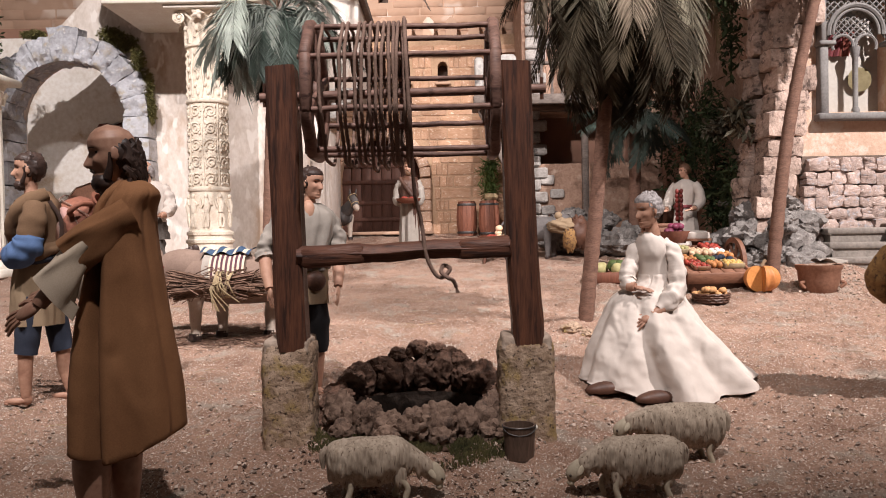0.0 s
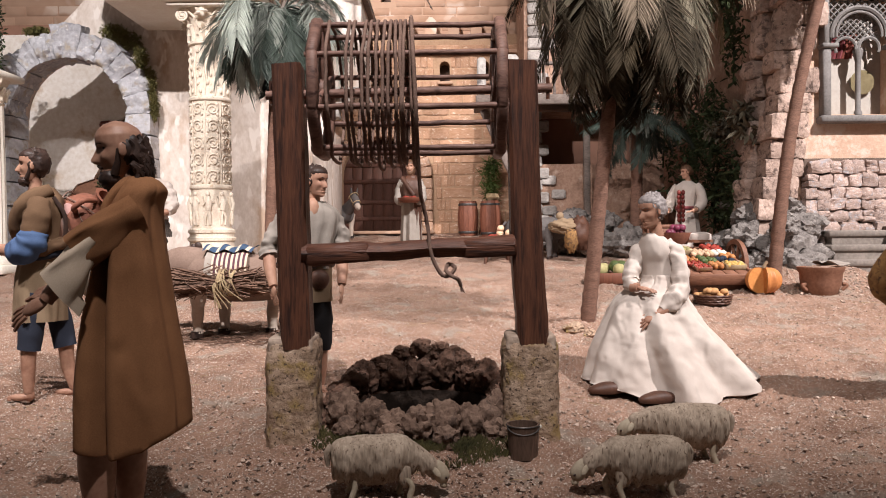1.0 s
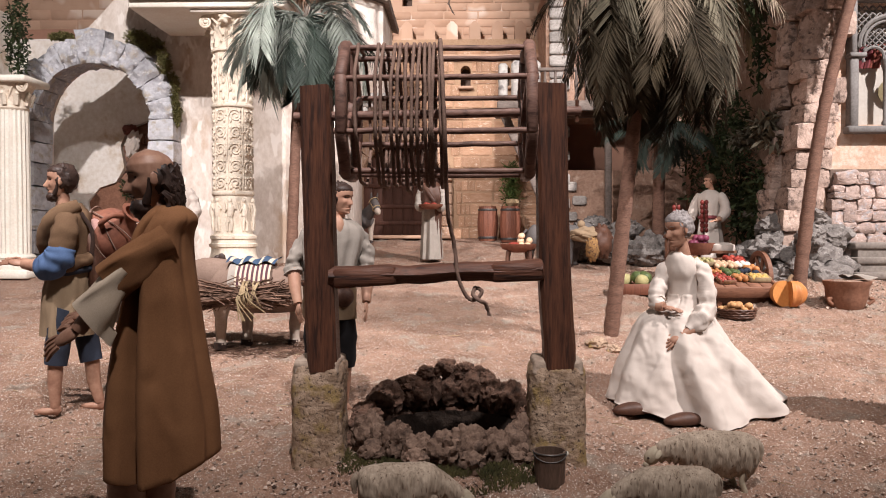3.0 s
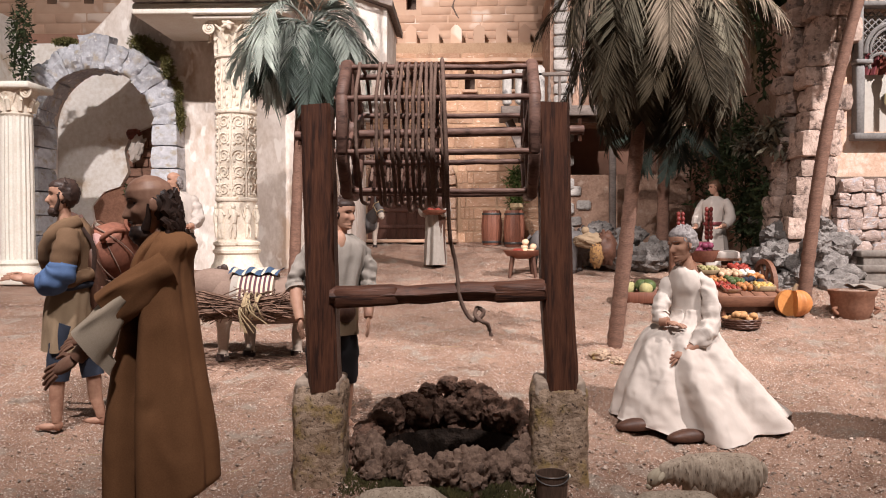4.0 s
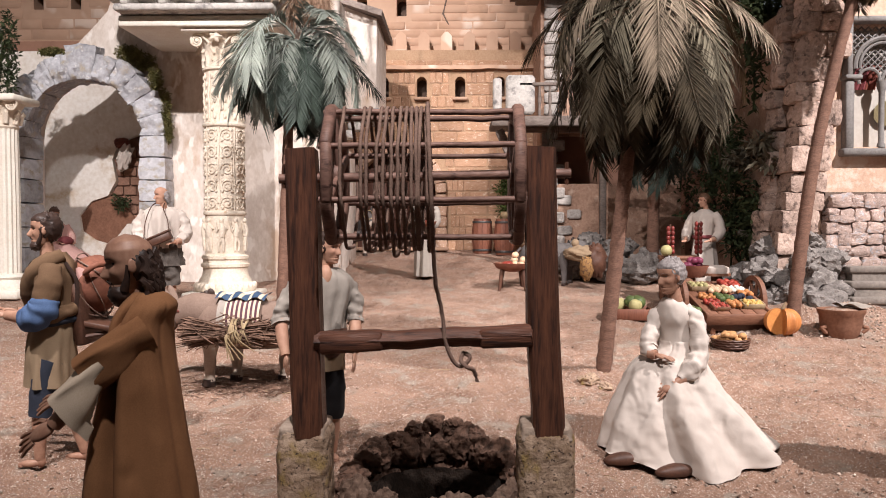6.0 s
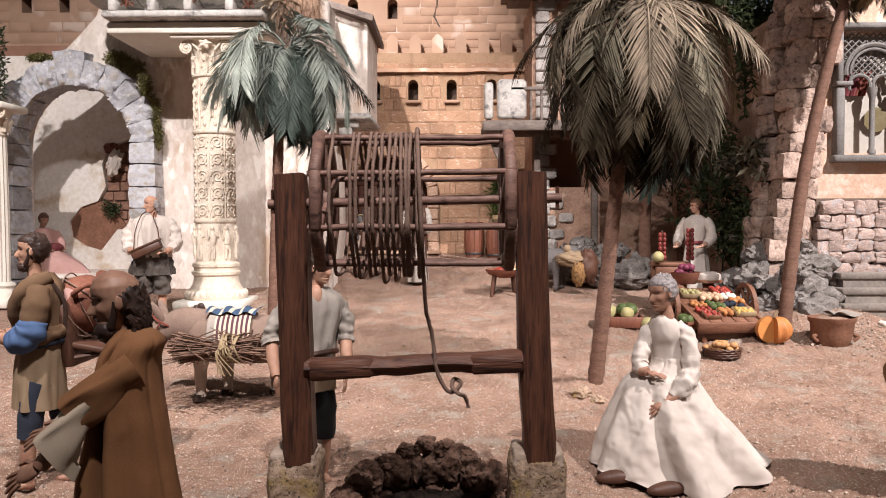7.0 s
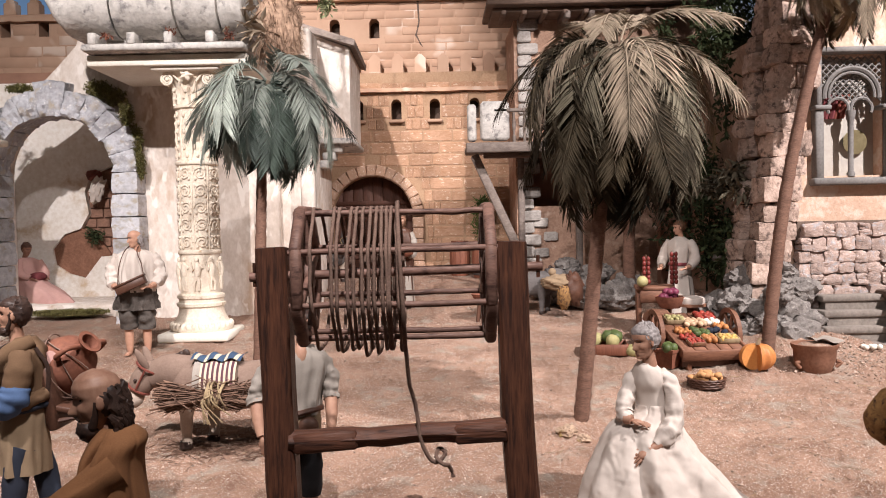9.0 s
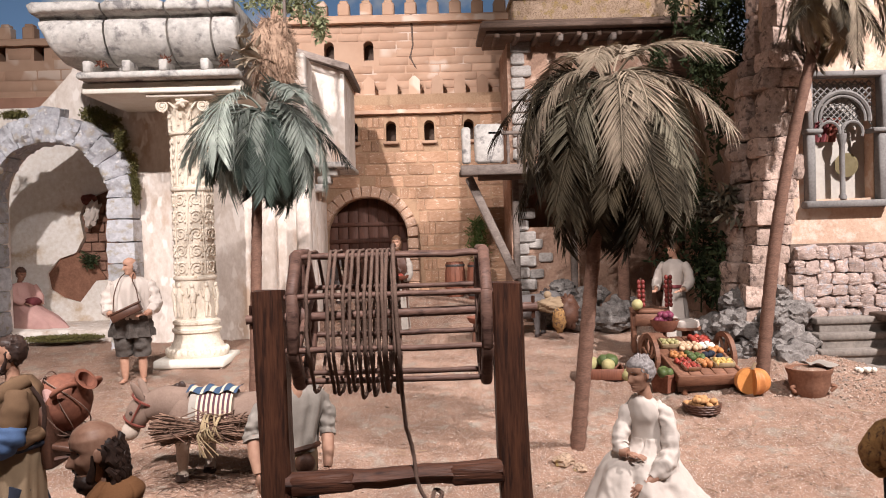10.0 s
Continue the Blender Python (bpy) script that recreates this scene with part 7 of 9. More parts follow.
g.tube([(-0.368, 0.846, 0.266), (-0.398, 0.842, 0.252)], [0.0095, 0.0075], 12)
add_palm(g, (-0.396, 0.842, 0.253), (-0.90, 0.0, -0.34), (-0.3, -0.5, 0.8), 0.031, 2, 1.4)
for lx, ly in ((-0.346, 0.784), (-0.328, 0.818)):
    lz = gz(lx, ly)
    g.mi = 2
    g.tube(smooth_path([(lx + 0.004, ly, lz + 0.125), (lx + 0.003, ly, lz + 0.085), (lx + 0.004, ly, lz + 0.050), (lx, ly, lz + 0.012)], 4), [0.0160, 0.0170, 0.0175, 0.0178, 0.0176, 0.0170, 0.0160, 0.0150, 0.0138, 0.0128, 0.0118, 0.0110, 0.0108], 16)
    foot(g, (lx, ly, lz - 0.001), 186, 0.036, 2)
solo("cloaked_figure", g, [M_BROWN, M_CREAMC, M_SKIN, M_HAIR], "bald bearded display figure in a long brown cloak, arms out", "statue", recalc=False)

# bearded water carrier in olive vest and blue sleeves
g = Geo().place((-0.645, 1.30, gz(-0.645, 1.30)), rotz(190) @ SLIM, 0.40)
g.mi = 0
g.loft([tuple(r) for r in smooth_path([V3(r) for r in [(0.0, 0, 0.60, 0.085, 0.10), (0.0, 0, 0.66, 0.080, 0.100), (0.0, 0, 0.74, 0.086, 0.115), (-0.005, 0, 0.79, 0.078, 0.105), (-0.01, 0, 0.825, 0.05, 0.062), (-0.01, 0, 0.84, 0.04, 0.046)]], 5)], 50, fold(7, 12, 0.05, 0.5))
g.mi = 4
g.loft([tuple(r) for r in smooth_path([V3(r) for r in [(0.014, 0, 0.31, 0.092, 0.105), (0.012, 0, 0.44, 0.090, 0.104), (0.0, 0, 0.55, 0.084, 0.100), (0.0, 0, 0.61, 0.084, 0.10)]], 5)], 60, fold(6, 9, 0.08, 0.15, 1.0))
g.mi = 3
g.tube([(0.088 * math.cos(a), 0.104 * math.sin(a), 0.575 + 0.006 * math.sin(3 * a)) for a in np.linspace(0, 6.283, 30)[:-1]], 0.018, 8, closed=True)
for sy, fx in ((1, 0.045), (-1, -0.07)):
    sleeve(g, [(0.0, sy * 0.055, 0.42), (fx * 0.6, sy * 0.055, 0.33), (fx, sy * 0.05, 0.20)], [0.062, 0.058, 0.052], 3, 22, 0.14)
    g.mi = 2
    g.tube([(fx, sy * 0.05, 0.22), (fx * 1.1, sy * 0.05, 0.12), (fx * 1.3 - 0.01, sy * 0.05, 0.03)], [0.031, 0.028, 0.019], 12)
    foot(g, (fx * 1.3 - 0.012, sy * 0.05, 0.0), sy * 6, 0.085, 2)
for sy in (1, -1):
    sleeve(g, [(-0.015, sy * 0.095, 0.785), (-0.012, sy * 0.125, 0.72), (0.0, sy * 0.135, 0.655)], [0.048, 0.060, 0.058], 0, 26, 0.25)
    sleeve(g, [(-0.004, sy * 0.133, 0.665), (0.008, sy * 0.135, 0.625), (0.050, sy * 0.125, 0.592), (0.088, sy * 0.108, 0.588)], [0.058, 0.072, 0.070, 0.048], 1, 30, 0.38)
    g.mi = 2
    g.tube([(0.08, sy * 0.110, 0.590), (0.155, sy * 0.075, 0.600)], [0.028, 0.02], 10)
    add_palm(g, (0.153, sy * 0.075, 0.600), (0.9, -sy * 0.2, 0.15), (0, sy * 0.5, 0.85), 0.068, 2, 1.4)
g.mi = 4
sleeve(g, [(-0.05, 0.06, 0.83), (0.03, 0.085, 0.785), (0.085, 0.04, 0.70), (0.09, -0.02, 0.63)], [0.032, 0.042, 0.036, 0.028], 0, 18, 0.3)
sleeve(g, [(-0.085, 0.05, 0.62), (-0.03, 0.108, 0.60), (0.06, 0.09, 0.575), (0.098, 0.0, 0.57)], [0.03, 0.036, 0.036, 0.028], 0, 18, 0.35)
g.mi = 5
g.tube(smooth_path([(-0.02, 0.02, 0.835), (0.07, 0.045, 0.80), (0.088, 0.03, 0.70), (0.09, 0.0, 0.62)], 5), 0.006, 6)
g.tube(smooth_path([(-0.06, 0.07, 0.80), (-0.10, 0.06, 0.72), (-0.09, 0.05, 0.6)], 5), 0.009, 6)
add_head(g, (0.034, 0, 0.925), 0.134, 14, -2, 2, 5, "full", 0.75, 4.0)
solo("carrier_figure", g, [M_OLIVE, M_BLUE, M_SKIN, M_NAVY, M_TAN, M_HAIR], "bearded display figure in olive vest, blue sleeves and dark trousers", "statue", recalc=False)

# jug lashed to a wooden carrying frame on the carrier's back
carry = thing("carrying_rack", (-0.575, 1.34, 0.24), "dark wooden carrying rack with rope lashings", "rack")
for y in (1.30, 1.385):
    part("upright", Geo().box((-0.612, y, 0.298), (0.013, 0.012, 0.12), roty(-6), bevel=0.002), M_LEATHER, carry)
part("board", Geo().box((-0.606, 1.342, 0.282), (0.016, 0.10, 0.10), roty(-6), bevel=0.003), M_LEATHER, carry)
part("shelf", Geo().box((-0.575, 1.342, 0.262), (0.085, 0.09, 0.010), roty(10), bevel=0.002), M_LEATHER, carry)
part("strut", Geo().tube([(-0.60, 1.30, 0.245), (-0.49, 1.32, 0.262)], 0.0042, 7), M_LEATHER, carry)
jug = thing("clay_jug", (-0.56, 1.345, 0.27), "round red clay water jug with handles, lashed on its side", "jug")
jt = rotz(-20) @ roty(52)
jg = Geo().place((-0.604, 1.352, 0.325), jt, 1.0)
jg.lathe([(0.016, -0.046), (0.034, -0.036), (0.046, -0.012), (0.046, 0.012), (0.034, 0.036), (0.018, 0.046), (0.015, 0.056), (0.020, 0.066), (0.014, 0.066), (0.011, 0.05)], 32)
part("body", jg, M_CLAY, jug)
for sy in (-1, 1):
    jg = Geo().place((-0.604, 1.352, 0.325), jt, 1.0)
    jg.tube(smooth_path([(0, sy * 0.017, 0.056), (0, sy * 0.040, 0.055), (0, sy * 0.046, 0.036), (0, sy * 0.036, 0.028)], 5), 0.0045, 8)
    part("handle", jg, M_CLAY, jug)
ropes = thing("jug_lashing", (-0.56, 1.345, 0.3), "thin brown rope tied round the jug", "rope")
for k in range(5):
    rr = 0.048 + 0.004 * (k % 3)
    jg = Geo().place((-0.604, 1.352, 0.323), rotz(-20 + 14 * k) @ roty(52 + 9 * (k % 4)), 1.0)
    jg.tube([(rr * math.cos(a), rr * math.sin(a), -0.02 + 0.008 * k + 0.006 * math.sin(2 * a + k)) for a in np.linspace(0, 6.283, 34)[:-1]], 0.0011, 5, closed=True)
    part("lashing", jg, M_ROPE, ropes)
g = Geo().sheet(lambda u, v: (-0.640 + 0.045 * u + 0.006 * math.sin(7 * v), 1.295 + 0.02 * u, 0.352 - 0.055 * v - 0.02 * u * math.sin(3 * v) + 0.004 * math.sin(11 * u)), 10, 10)
solo("pink_cloth", g, M_PINK, "small faded pink cloth hung beside the jug", "cloth", recalc=False)

# young man in a grey shirt behind the well
g = Geo().place((-0.230, 1.32, gz(-0.230, 1.32)), rotz(-74) @ np.diag([1.0, 0.95, 1.0]), 0.365)
g.mi = 0
g.loft([tuple(r) for r in smooth_path([V3(r) for r in [(0.015, 0, 0.545, 0.095, 0.12), (0.012, 0, 0.62, 0.092, 0.125), (0.012, 0.01, 0.71, 0.094, 0.14), (0.015, 0.022, 0.78, 0.085, 0.14), (0.022, 0.034, 0.82, 0.06, 0.09), (0.026, 0.04, 0.84, 0.042, 0.052)]], 5)], 60, fold(7, 12, 0.07, 0.6, 2))
g.mi = 2
g.ball((0.066, 0.03, 0.80), (0.034, 0.032, 0.055), 12, 8)
g.mi = 4
g.loft([tuple(r) for r in smooth_path([V3(r) for r in [(0.02, 0, 0.40, 0.095, 0.12), (0.018, 0, 0.48, 0.095, 0.122), (0.015, 0, 0.56, 0.092, 0.12)]], 5)], 54, fold(5, 9, 0.05, 0.3, 2))
g.mi = 5
g.tube([(0.015 + 0.098 * math.cos(a), 0.126 * math.sin(a), 0.56 + 0.008 * math.sin(2 * a)) for a in np.linspace(0, 6.283, 30)[:-1]], 0.012, 7, closed=True)
g.ball((0.10, 0.05, 0.50), (0.035, 0.05, 0.045), 14, 10)
for sy, fx in ((1, 0.03), (-1, -0.02)):
    sleeve(g, [(0.01, sy * 0.06, 0.44), (fx + 0.01, sy * 0.066, 0.32), (fx, sy * 0.064, 0.19)], [0.062, 0.066, 0.058], 3, 22, 0.14)
    g.mi = 2
    g.tube([(fx, sy * 0.062, 0.21), (fx - 0.01, sy * 0.06, 0.12), (fx - 0.015, sy * 0.06, 0.03)], [0.036, 0.035, 0.022], 12)
    foot(g, (fx - 0.015, sy * 0.06, 0.0), sy * 10, 0.085, 2)
    sleeve(g, [(0.005, sy * 0.105 + 0.02, 0.790), (0.0, sy * 0.160 + 0.012, 0.70), (0.012, sy * 0.170, 0.635), (0.030, sy * 0.168, 0.60)], [0.036, 0.042, 0.042, 0.046], 0, 30, 0.65)
    g.mi = 2
    g.tube([(0.022, sy * 0.168, 0.615), (0.060, sy * 0.165, 0.545), (0.095, sy * 0.155, 0.475)], [0.030, 0.028, 0.02], 12)
    add_palm(g, (0.095, sy * 0.155, 0.475), (0.35, -sy * 0.1, -0.9), (0.3, sy * 0.9, 0.1), 0.062, 2)
add_head(g, (0.060, 0.050, 0.925), 0.136, 42, 4, 2, 6, "full", 0.0, 7.0)
solo("grey_shirt_figure", g, [M_GREY, M_CREAMC, M_SKIN_P, M_BLACK, M_TAN, M_LEATHER, M_HAIR], "display figure in light grey shirt and black breeches beside the well", "statue", recalc=False)

# grey-haired woman sitting in a white dress
g = Geo()
g.mi = 0
g.loft([tuple(r) for r in smooth_path([V3(r) for r in [(0.370, 1.425, 0.206, 0.041, 0.043), (0.371, 1.425, 0.222, 0.035, 0.037), (0.368, 1.424, 0.245, 0.034, 0.037), (0.365, 1.421, 0.264, 0.033, 0.038), (0.361, 1.417, 0.279, 0.027, 0.034), (0.357, 1.411, 0.289, 0.021, 0.026), (0.354, 1.406, 0.296, 0.0150, 0.0170), (0.353, 1.404, 0.298, 0.0135, 0.015)]], 6)], 80, fold(3, 5, 0.022, 0.5, 2.2))
SKIRT = [(0.371, 1.425, 0.226, 0.036, 0.038), (0.370, 1.425, 0.212, 0.041, 0.044), (0.357, 1.418, 0.190, 0.060, 0.053), (0.353, 1.415, 0.171, 0.072, 0.061), (0.356, 1.412, 0.143, 0.089, 0.073), (0.361, 1.41, 0.114, 0.109, 0.084), (0.370, 1.408, 0.083, 0.129, 0.094), (0.381, 1.405, 0.059, 0.149, 0.101), (0.382, 1.402, 0.045, 0.151, 0.106)]
P = ring_cloth(SKIRT, 180, 9)
P = creases(P, [(4.20, 0.30, 0.13, -0.20), (4.52, 0.25, 0.12, 0.13), (4.95, 0.35, 0.16, -0.18), (5.35, 0.30, 0.15, 0.12), (5.72, 0.15, 0.14, -0.14), (3.75, -0.10, 0.18, 0.07), (3.45, -0.1, 0.14, -0.07), (2.6, 0, 0.2, -0.1), (1.9, 0, 0.2, 0.08), (1.1, 0, 0.2, -0.08), (0.1, 0, 0.2, 0.03)])
q_ = np.linspace(0, 1, P.shape[0])
for i in range(P.shape[0]):
    for j in range(P.shape[1]):
        x, y, z = P[i, j]
        w_ = max(0.0, (q_[i] - 0.72) / 0.28) ** 1.5
        toe = 0.012 * math.exp(-(((x - 0.29) / 0.07) ** 2 + ((y - 1.33) / 0.05) ** 2))
        low_ = gz(x, y) + 0.004 + toe + 0.004 * nz((x, y, 1), 18, 2)
        P[i, j] = (x + 0.003 * nz((x, y, z), 30, 3), y + 0.003 * nz((x + 4, y, z), 30, 3), z * (1 - w_) + low_ * w_)
add_cloth(g, P)
sleeve(g, [(0.378, 1.404, 0.281), (0.391, 1.396, 0.267), (0.396, 1.387, 0.240), (0.394, 1.376, 0.206), (0.376, 1.364, 0.184), (0.356, 1.357, 0.169)], [0.012, 0.0160, 0.0168, 0.0185, 0.0205, 0.0105], 0, 44, 0.5)
sleeve(g, [(0.350, 1.424, 0.281), (0.336, 1.420, 0.268), (0.322, 1.408, 0.240), (0.314, 1.396, 0.216), (0.320, 1.384, 0.207)], [0.012, 0.0155, 0.016, 0.0175, 0.0105], 0, 40, 0.5)
g.mi = 2
g.tube([(0.364, 1.357, 0.171), (0.345, 1.353, 0.161)], [0.009, 0.0075], 10)
add_palm(g, (0.347, 1.353, 0.162), (-0.85, -0.05, -0.5), (-0.4, -0.6, 0.6), 0.027, 2)
g.tube([(0.314, 1.386, 0.207), (0.323, 1.377, 0.206)], [0.009, 0.0075], 10)
add_palm(g, (0.322, 1.378, 0.206), (0.80, -0.5, -0.15), (0.2, -0.2, 0.9), 0.024, 2)
g.mi = 3
for fx, fy, hd in ((0.262, 1.338, 184), (0.338, 1.312, 190)):
    g.ball((fx, fy, gz(fx, fy) + 0.011), (0.034, 0.0145, 0.013), 22, 14, rotz(hd), lambda d: (1 - 0.10 * max(0, -d[0]) + 0.12 * max(0, -d[0]) * max(0, d[2])) * (0.72 if d[2] < -0.5 else 1.0) * (1 - 0.22 * max(0, d[0]) * max(0, d[2])))
add_head(g, (0.349, 1.395, 0.335), 0.0585, 206, 8, 2, 1, "bun", 0.0, 9.0)
solo("seated_woman_figure", g, [M_WHITE, M_HAIR_G, M_SKIN, M_LEATHER], "grey-haired seated display figure in a long white dress", "statue", recalc=False)

# old man in a white shirt holding a wooden tray box
g = Geo().place((-0.902, 2.49, gz(-0.902, 2.49)), rotz(-80) @ np.diag([1.0, 1.0, 1.0]), 0.382)
g.mi = 0
g.loft([tuple(r) for r in smooth_path([V3(r) for r in [(0.01, 0, 0.50, 0.10, 0.13), (0.01, 0, 0.58, 0.095, 0.125), (0.008, 0, 0.70, 0.098, 0.14), (0.0, 0, 0.78, 0.085, 0.14), (-0.005, 0, 0.82, 0.06, 0.09), (-0.005, 0, 0.84, 0.042, 0.05)]], 5)], 70, fold(5, 9, 0.10, 0.7, 1))
g.mi = 3
g.loft([tuple(r) for r in smooth_path([V3(r) for r in [(0.0, 0, 0.36, 0.115, 0.15), (0.0, 0, 0.44, 0.115, 0.145), (0.01, 0, 0.53, 0.10, 0.128)]], 4)], 60, fold(7, 12, 0.16, 0.4, 1))
for sy in (1, -1):
    sleeve(g, [(0.0, sy * 0.065, 0.44), (0.012, sy * 0.07, 0.32), (0.0, sy * 0.07, 0.21)], [0.07, 0.078, 0.068], 3, 26, 0.6)
    g.mi = 2
    g.tube([(0.0, sy * 0.07, 0.24), (-0.006, sy * 0.068, 0.12), (-0.012, sy * 0.068, 0.03)], [0.034, 0.034, 0.022], 12)
    foot(g, (-0.012, sy * 0.068, 0.0), sy * 12, 0.085, 2)
    sleeve(g, [(0.0, sy * 0.125, 0.79), (0.0, sy * 0.172, 0.70), (0.03, sy * 0.178, 0.60), (0.10, sy * 0.15, 0.555)], [0.042, 0.052, 0.056, 0.045], 0, 30, 0.6)
    g.mi = 2
    g.tube([(0.09, sy * 0.152, 0.56), (0.145, sy * 0.125, 0.548)], [0.026, 0.02], 10)
    add_palm(g, (0.142, sy * 0.125, 0.548), (0.6, -sy * 0.7, -0.1), (0.2, 0, 0.95), 0.06, 2)
add_head(g, (0.04, 0, 0.915), 0.138, -62, 4, 2, 1, "bald", 0.0, 12.0)
solo("tray_seller_figure", g, [M_WHITE, M_HAIR_G, M_SKIN_P, M_RAG], "old display figure in a white shirt and ragged dark breeches", "statue", recalc=False)
tb = thing("wooden_tray_box", (-0.91, 2.39, 0.36), "small brown wooden tray box held at the waist", "box")
bg = Geo().place((-0.893, 2.422, 0.377), rotz(8) @ roty(-24), 1.0)
bg.box((0, 0, 0), (0.088, 0.036, 0.022), bevel=0.002)
part("tray", bg, M_LEATHER, tb)
bg = Geo().place((-0.893, 2.422, 0.377), rotz(8) @ roty(-24), 1.0)
bg.box((0, 0, 0.014), (0.094, 0.042, 0.006), bevel=0.002)
part("lid", bg, M_LEATHER, tb)
for ends in ([(-0.934, 2.425, 0.378), (-0.932, 2.433, 0.43), (-0.920, 2.446, 0.475), (-0.914, 2.478, 0.492)], [(-0.856, 2.425, 0.396), (-0.866, 2.433, 0.44), (-0.882, 2.446, 0.475), (-0.888, 2.478, 0.492)]):
    part("strap", Geo().tube(smooth_path(ends, 5), 0.0016, 5), M_LEATHER, tb)

# woman in pink sitting in the niche
g = Geo().place((-1.610, 3.27, 0.265), rotz(-28), 0.36)
g.mi = 0
g.loft([tuple(r) for r in smooth_path([V3(r) for r in [(0.26, 0, 0.0, 0.40, 0.19), (0.24, 0, 0.05, 0.37, 0.18), (0.17, 0, 0.13, 0.28, 0.16), (0.07, 0, 0.21, 0.15, 0.14), (0.0, 0, 0.33, 0.10, 0.13), (-0.03, 0, 0.44, 0.08, 0.13), (-0.04, 0, 0.48, 0.05, 0.06)]], 4)], 48, fold(6, 9, 0.08, 0.2, 1))
for sy in (1, -1):
    sleeve(g, [(0.0, sy * 0.12, 0.44), (0.05, sy * 0.15, 0.32), (0.14, sy * 0.10, 0.26)], [0.045, 0.055, 0.04], 0, 20, 0.15)
    add_palm(g, (0.14, sy * 0.1, 0.26), (0.8, -sy * 0.4, -0.2), (0, 0, 1), 0.06, 1)
g.mi = 3
g.ball((0.14, 0, 0.27), (0.08, 0.09, 0.05), 14, 10, None, hairy(0.2, 3, 2))
add_head(g, (-0.03, 0, 0.57), 0.14, -10, 20, 1, 2, "full", 0.0, 14.0)
solo("resting_woman_figure", g, [M_PINK, M_SKIN_D, M_LEATHER, M_MAROON], "display figure in a pink dress sitting in the niche", "statue", recalc=False)

# bearded man with a tray before the gate
g = Geo().place((-0.125, 3.08, gz(-0.125, 3.08)), rotz(-95) @ SLIM, 0.36)
g.mi = 0
g.loft([tuple(r) for r in smooth_path([V3(r) for r in [(0, 0, 0.03, 0.14, 0.15), (0, 0, 0.2, 0.125, 0.14), (0, 0, 0.45, 0.10, 0.125), (0, 0, 0.62, 0.092, 0.13), (0, 0, 0.76, 0.088, 0.14), (-0.005, 0, 0.82, 0.055, 0.08), (-0.005, 0, 0.84, 0.04, 0.045)]], 4)], 56, fold(7, 11, 0.08, 0.2, 1))
g.mi = 1
g.loft([tuple(r) for r in smooth_path([V3(r) for r in [(-0.02, 0.075, 0.05, 0.11, 0.075), (-0.015, 0.07, 0.3, 0.10, 0.07), (-0.01, 0.07, 0.55, 0.092, 0.075), (-0.01, 0.06, 0.72, 0.09, 0.09), (-0.012, 0.02, 0.825, 0.07, 0.085)]], 4)], 40, fold(5, 9, 0.08, 0.2, 2))
g.loft([tuple(r) for r in smooth_path([V3(r) for r in [(-0.005, 0, 0.60, 0.105, 0.165), (-0.005, 0, 0.68, 0.108, 0.172), (-0.008, 0, 0.77, 0.098, 0.155), (-0.008, 0, 0.82, 0.066, 0.10), (-0.008, 0, 0.842, 0.045, 0.055)]], 4)], 50, fold(6, 10, 0.08, 0.4, 3))
sleeve(g, [(0.05, -0.11, 0.81), (0.085, -0.03, 0.72), (0.09, 0.06, 0.62)], [0.03, 0.04, 0.045], 1, 16, 0.15)
for sy in (1, -1):
    sleeve(g, [(0.0, sy * 0.12, 0.78), (0.01, sy * 0.165, 0.68), (0.05, sy * 0.165, 0.585), (0.12, sy * 0.12, 0.555)], [0.048, 0.058, 0.06, 0.045], 0, 20, 0.4)
    add_palm(g, (0.13, sy * 0.12, 0.552), (0.7, -sy * 0.5, 0), (0, 0, 1), 0.06, 2)
add_head(g, (0.02, 0, 0.925), 0.136, -6, 8, 2, 3, "long", 1.0, 16.0)
solo("fruit_bearer_figure", g, [M_GREY, M_LEATHER, M_SKIN, M_HAIR_B], "bearded display figure in grey robe and brown cloak", "statue", recalc=False)

# market woman behind the stall
g = Geo().place((0.832, 2.80, gz(0.832, 2.80)), rotz(-132) @ np.diag([1.0, 0.86, 1.0]), 0.335)
g.mi = 0
g.loft([tuple(r) for r in smooth_path([V3(r) for r in [(0.0, 0, 0.0, 0.17, 0.19), (0.0, 0, 0.25, 0.14, 0.16), (0, 0, 0.50, 0.095, 0.125), (0.005, 0, 0.58, 0.085, 0.115), (0.008, 0, 0.70, 0.095, 0.135), (0.0, 0, 0.78, 0.085, 0.135), (-0.005, 0, 0.82, 0.055, 0.08), (-0.005, 0, 0.84, 0.038, 0.045)]], 4)], 50, fold(6, 10, 0.06, 0.35, 1))
g.mi = 3
g.tube([(0.004 + 0.09 * math.cos(a), 0.12 * math.sin(a), 0.56) for a in np.linspace(0, 6.283, 26)[:-1]], 0.018, 7, closed=True)
for sy in (1, -1):
    sleeve(g, [(0.0, sy * 0.12, 0.79), (0.0, sy * 0.18, 0.70), (0.03, sy * 0.20, 0.60), (0.10, sy * 0.18, 0.54)], [0.05, 0.066, 0.072, 0.05], 0, 22, 0.2)
    g.mi = 1
    g.tube([(0.09, sy * 0.18, 0.545), (0.15, sy * 0.15, 0.525)], [0.026, 0.02], 10)
    add_palm(g, (0.148, sy * 0.15, 0.525), (0.9, -sy * 0.2, -0.1), (0, 0, 1), 0.06, 1)
add_head(g, (0.02, 0, 0.925), 0.136, -40, 6, 1, 2, "bun", 0.0, 18.0)
solo("market_woman_figure", g, [M_WHITE, M_SKIN_P, M_HAIR_B, M_MAROON], "display figure of a market woman in a white blouse", "statue", recalc=False)

